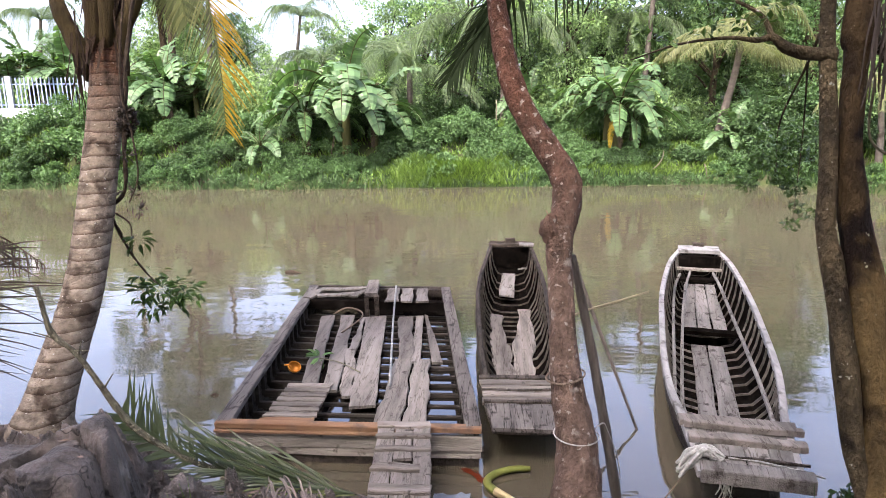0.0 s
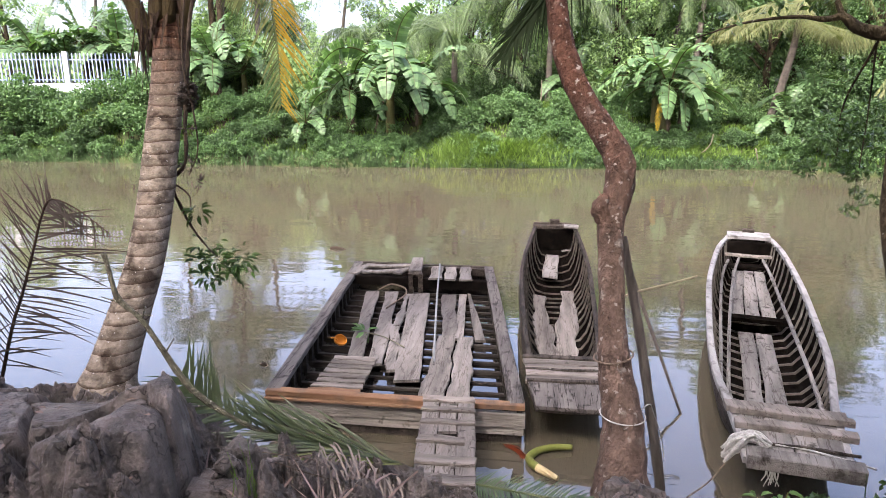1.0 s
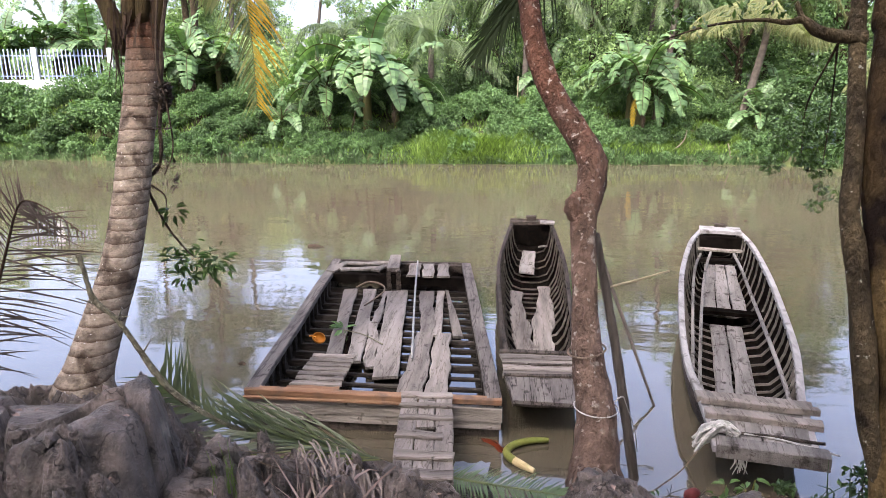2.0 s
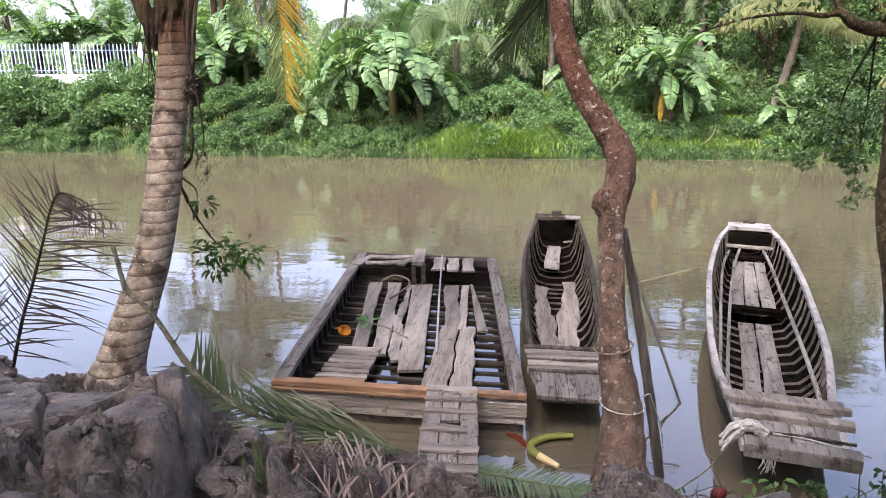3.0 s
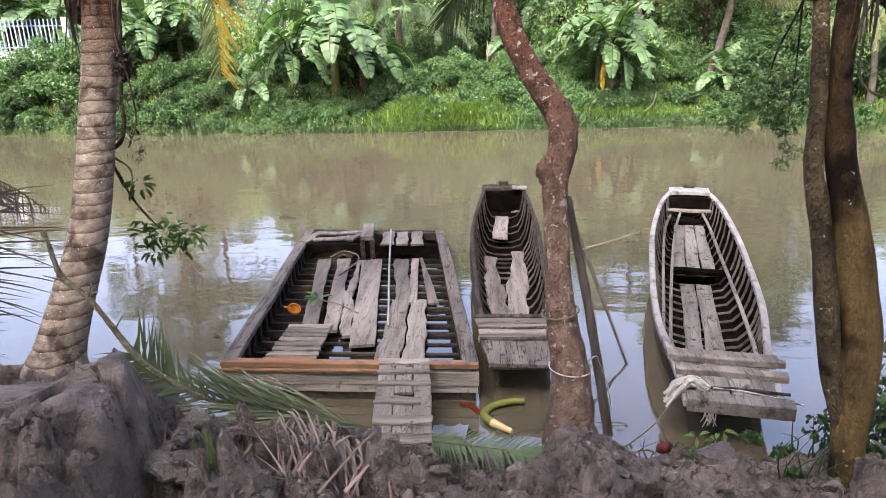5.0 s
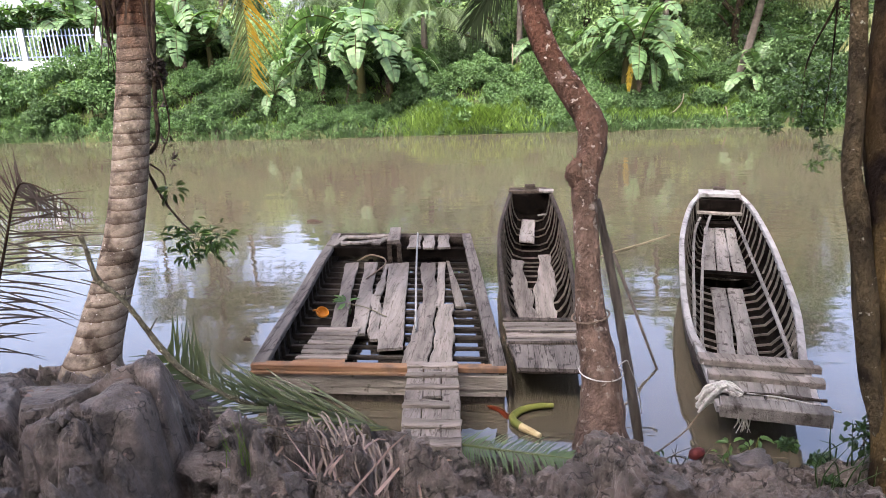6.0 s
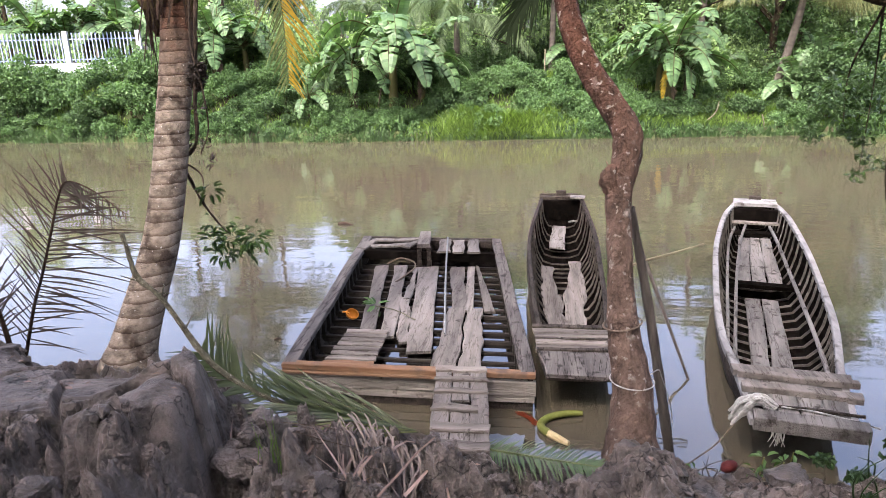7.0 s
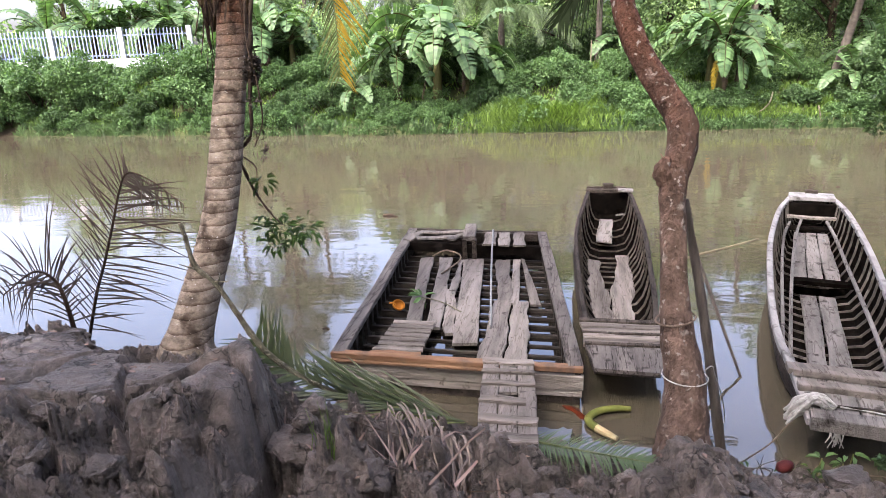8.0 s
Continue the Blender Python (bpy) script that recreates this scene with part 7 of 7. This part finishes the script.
palm(41, [(-3.35, 31, 1.7), (-3.32, 31, 3.2), (-3.3, 31, 4.6)], "young coconut palm with drooping green fronds", 22, 4.2, M["palm_leaf"], 0.2, lift=(0.0, 2.0))
palm(42, [(9.7, 29, 0.6), (10.1, 29, 2.4), (10.55, 29, 4.6), (10.65, 29, 6.3)], "leaning coconut palm with yellow-green fronds", 26, 3.7, M["palm_yellowish"], 0.19, lift=(-1.3, 0.6))
palm(43, [(1.0, 32, 1.6), (1.0, 32, 4.0), (1.05, 32, 6.6)], "coconut palm with drooping dark green fronds", 17, 3.9, M["palm_leaf"], 0.17)
palm(44, [(13.3, 23.2, 0.3), (13.2, 23.1, 1.8), (13.0, 23.0, 3.3)], "small coconut palm with yellowing fronds by the water", 13, 2.1, M["palm_yellowish"], 0.13, lift=(0.1, 1.0))
palm(45, [(-31, 46, 2.0), (-31, 46, 6), (-30.5, 46, 9.6)], "tall distant coconut palm above the fence", 15, 3.6, M["palm_leaf"], 0.17)
palm(46, [(-13.5, 48, 2.0), (-13.3, 48, 6), (-12.8, 48, 9.6)], "tall distant coconut palm against the sky", 15, 3.6, M["palm_leaf"], 0.17)
palm(47, [(-17.0, 36, 2.0), (-16.7, 36, 6), (-16.0, 36, 10.5)], "tall coconut palm behind the banana plants", 16, 3.8, M["palm_leaf"], 0.17)
palm(48, [(6.6, 34, 1.3), (6.8, 34, 4), (7.2, 34, 6.6)], "coconut palm among the trees", 16, 3.8, M["palm_leaf"], 0.17)
palm(50, [(7.6, 33, 1.3), (7.8, 33, 5), (8.1, 33, 9.4)], "tall coconut palm rising over the grove", 18, 3.4, M["palm_leaf"], 0.17)
palm(51, [(-14.4, 35, 2.0), (-14.2, 35, 6), (-14.0, 35, 9.8)], "tall coconut palm rising over the grove", 18, 3.4, M["palm_leaf"], 0.17)
palm(49, [(-9.5, 38, 2.0), (-9.3, 38, 4), (-9.0, 38, 5.6)], "coconut palm in the grove", 15, 3.4, M["palm_leaf"], 0.17)


def tree(seed, height, radius, mat, leaf, clumps, each, label, low=0.22):
    rng = np.random.default_rng(seed)
    rr = random.Random(seed)
    ob = thing("tree", (0, 0, 0), label, "tree", "far bank trees")
    part("trunk", tube([(0, 0, -0.5, 0.22), (0.1, 0, height * 0.3, 0.17), (0.0, 0.1, height * 0.6, 0.10), (0.1, 0, height * 0.85, 0.04)], 9, 12), M["dark_bark"], ob, smooth=True)
    cs = []
    for i in range(clumps):
        a, r = rr.uniform(0, 6.28), rr.random() ** 0.55
        zf = rr.uniform(low, 1.0)
        w = radius * (0.55 + 0.6 * math.sin(min(1, zf * 1.25) * math.pi * 0.8))
        cs.append((math.cos(a) * r * w, math.sin(a) * r * w, zf * height, rr.uniform(0.45, 0.95)))
    for c in cs[::6]:
        part("limb", tube([(0.05, 0.05, c[2] * 0.6, 0.07), (c[0] * 0.5, c[1] * 0.5, c[2] * 0.85, 0.045), (c[0], c[1], c[2], 0.015)], 5, 6), M["dark_bark"], ob)
    part("leaves", leaf_cloud(cs, leaf, each, 1.0, rng, 0.55), mat, ob)
    return ob


T = [tree(61, 8.0, 2.6, M["leaf_c"], 0.16, 60, 170, "leafy green tree in the far grove"), tree(62, 7.0, 2.4, M["leaf_a"], 0.15, 54, 170, "dark green tree in the far grove"), tree(63, 9.5, 3.0, M["leaf_c"], 0.17, 70, 170, "tall leafy tree in the far grove")]
place(T[0], [(-0.5, 34, 0, 1.0, 0), (4.2, 33, 0, 1.05, 90), (8.8, 36, 0, 1.1, 200), (13.0, 35, 0, 1.1, 300), (-5.0, 36, 0, 0.85, 120), (17.0, 30, 0, 0.75, 40), (-18.5, 39, 0, 0.95, 160), (-33, 40, 0, 0.9, 0), (-30.5, 48, 0, 0.65, 20), (-26.0, 50, 0, 0.62, 220), (-22.0, 49, 0, 0.95, 130), (-17.5, 50, 0, 0.8, 310), (-10.5, 48, 0, 0.9, 70)])
place(T[1], [(-3.2, 38, 0, 1.0, 0), (2.2, 36, 0, 1.1, 70), (6.4, 37, 0, 1.2, 140), (11.0, 33, 0, 1.05, 210), (-8.0, 40, 0, 0.72, 280), (15.0, 32, 0, 1.2, 350), (-15.5, 41, 0, 0.8, 45), (-24.0, 43, 0, 0.75, 90), (-28, 44, 0, 0.7, 200)])
place(T[2], [(1.0, 41, 0, 1.0, 0), (6.0, 42, 0, 1.05, 80), (11.0, 41, 0, 1.0, 160), (16.0, 38, 0, 1.1, 240), (21, 34, 0, 0.68, 320), (-20.5, 46, 0, 0.8, 30), (26, 36, 0, 0.7, 100), (13.5, 37, 0, 1.35, 20), (18.5, 33.5, 0, 0.72, 110), (23.0, 31.5, 0, 0.62, 260), (28.0, 31, 0, 0.7, 170), (-3.0, 46, 0, 0.85, 190)])
TALL = tree(65, 12.0, 2.3, M["leaf_b"], 0.17, 46, 130, "tall airy tree standing above the far grove", 0.58)
place(TALL, [(-15.6, 33.5, 0, 0.95, 0), (-17.6, 37, 0, 1.0, 130), (12.6, 34.5, 0, 0.95, 60), (16.2, 35.5, 0, 1.0, 210), (-20.8, 37.5, 0, 0.78, 20)])
# Trees out of view, added behind the camera to shade the near bank.
G = tree(64, 12.5, 3.4, M["leaf_c"], 0.30, 90, 85, "unseen tall tree added to shade the near bank", 0.30)
for i, (x, y, s_, rz) in enumerate(((-7.5, -4.5, 1.0, 0), (-2.6, -5.5, 1.05, 80), (2.4, -4.6, 1.0, 170), (7.4, -4.8, 1.05, 250), (-12.5, -3.5, 1.0, 30), (12.5, -3.5, 1.0, 120), (-8.5, 0.5, 0.8, 200), (7.5, 0.8, 0.8, 300))):
    if i == 0:
        G.matrix_basis = pose(x, y, 1.2, 0, 0, rz)
        tagged(G, group="near bank trees")
    else:
        copy_thing(G, pose(x, y, 1.2, 0, 0, rz)).scale = (s_, s_, s_)
dist_trees = thing("far_woods", (0, 62, 2), "continuous distant woodland behind the grove", "woods", kind="stuff")
cs = []
for i in range(420):
    x = rnd.uniform(-75, 75)
    top_ = 5.5 + 2.0 * nz3(x * 0.12, 9.0) + 1.5 * sstep(-2, 6, x)
    cs.append((x, rnd.uniform(56, 62), 2.0 + rnd.random() * top_, rnd.uniform(1.0, 1.9)))
part("leaves", leaf_cloud(cs, 0.5, 60, 1.0, np.random.default_rng(77), 0.6), M["leaf_c"], dist_trees)

# ---- fence on the far embankment ----
fence = thing("picket_fence", (-24.0, 31.5, 2.9), "white and pale blue metal picket fence on a low wall", "fence")
FA, FB = Vector((-33.6, 28.6, 0)), Vector((-19.9, 33.0, 0))
FZ0, FZ1 = 3.42, 4.88
fd = (FB - FA).normalized()
fn_ = Vector((-fd.y, fd.x, 0))
L = (FB - FA).length


def bar(a, b, w, z0, z1):
    """An upright or level bar of the fence, square in section."""
    o = fd * w / 2 if (b - a).length < 1e-6 else Vector((0, 0, 0))
    n_ = fn_ * w / 2
    p = [a - o - n_, b + o - n_, b + o + n_, a - o + n_]
    return [Vector((q.x, q.y, z0)) for q in p] + [Vector((q.x, q.y, z1)) for q in p], [(3, 2, 1, 0), (4, 5, 6, 7), (0, 1, 5, 4), (1, 2, 6, 5), (2, 3, 7, 6), (3, 0, 4, 7)]


posts = [L - 3.45 * i for i in range(5)]
for d in posts:
    p = FA + fd * d
    part("post", bar(p, p, 0.24, 2.9, FZ1 + 0.06), M["white_paint"], fence)
part("plinth", bar(FA, FB, 0.2, 2.4, FZ0 - 0.02), M["white_paint"], fence, "white painted low wall")
for z in (FZ0 + 0.12, FZ1 - 0.36):
    part("rail", bar(FA - fn_ * 0.03, FB - fn_ * 0.03, 0.05, z, z + 0.06), M["blue_paint"], fence)
picket_mesh = None
k = 0.18
while k < L:
    if min(abs(k - d) for d in posts) > 0.16:
        p = FA + fd * k - fn_ * 0.07
        if picket_mesh is None:
            v, f = bar(Vector((0, 0, 0)), Vector((0, 0, 0)), 0.055, FZ0 + 0.02, FZ1 - 0.06)
            o = len(v)
            v = v + [Vector((0, 0, FZ1))]
            f = [q for q in f if q != (4, 5, 6, 7)] + [(4, 5, o), (5, 6, o), (6, 7, o), (7, 4, o)]
            ob = part("picket", (v, f), M["blue_paint"], fence)
            picket_mesh = ob.data
        else:
            ob = new("picket", picket_mesh)
            ob.parent = fence
            ob.matrix_parent_inverse = Matrix.Translation(-fence.location)
        ob.location = p
    k += 0.185

# ---- small things on the far bank ----
for pts, lb in (([(8.44, 25.3, -0.2, 0.03), (8.42, 25.4, 0.3, 0.028), (8.30, 25.4, 0.75, 0.022)], "pale broken stake standing at the far waterline"), ([(-10.6, 25.9, -0.05, 0.025), (-11.0, 26.1, 0.5, 0.02), (-11.6, 26.5, 1.1, 0.015)], "thin pale stick leaning on the far bank"), ([(-17.9, 26.2, -0.4, 0.07), (-17.9, 26.2, 0.45, 0.06)], "dark stump post standing in the water"),
                ([(0.6, 29.5, 1.5, 0.03), (0.62, 29.5, 3.3, 0.025)], "thin grey pole in the far grove"), ([(14.4, 21.9, -0.3, 0.03), (14.5, 21.9, 1.4, 0.025)], "pale pole standing at the far waterline")):
    o = part("stake", tube(pts, 7, 8), M["stick"], None, smooth=True)
    tagged(o, lb, "stake")
hose = part("hose", tube([(4.9, 25.7, 0.42, 0.022), (5.9, 25.6, 0.40, 0.022), (6.5, 25.75, 0.55, 0.022), (6.85, 25.95, 0.85, 0.022), (6.98, 26.15, 1.2, 0.022)], 7, 30), M["stick"], None, smooth=True)
tagged(hose, "pale curved vine stem lying over the bank grass", "vine")
tp = part("tarp", board((14.9, 22.3, 1.15), (15.9, 22.4, 1.1), 0.4, 0.45, 0.4, R, 0.05, 8, 0.03), M["tarp"])
tagged(tp, "small teal tarpaulin bundle among the bushes", "tarp")
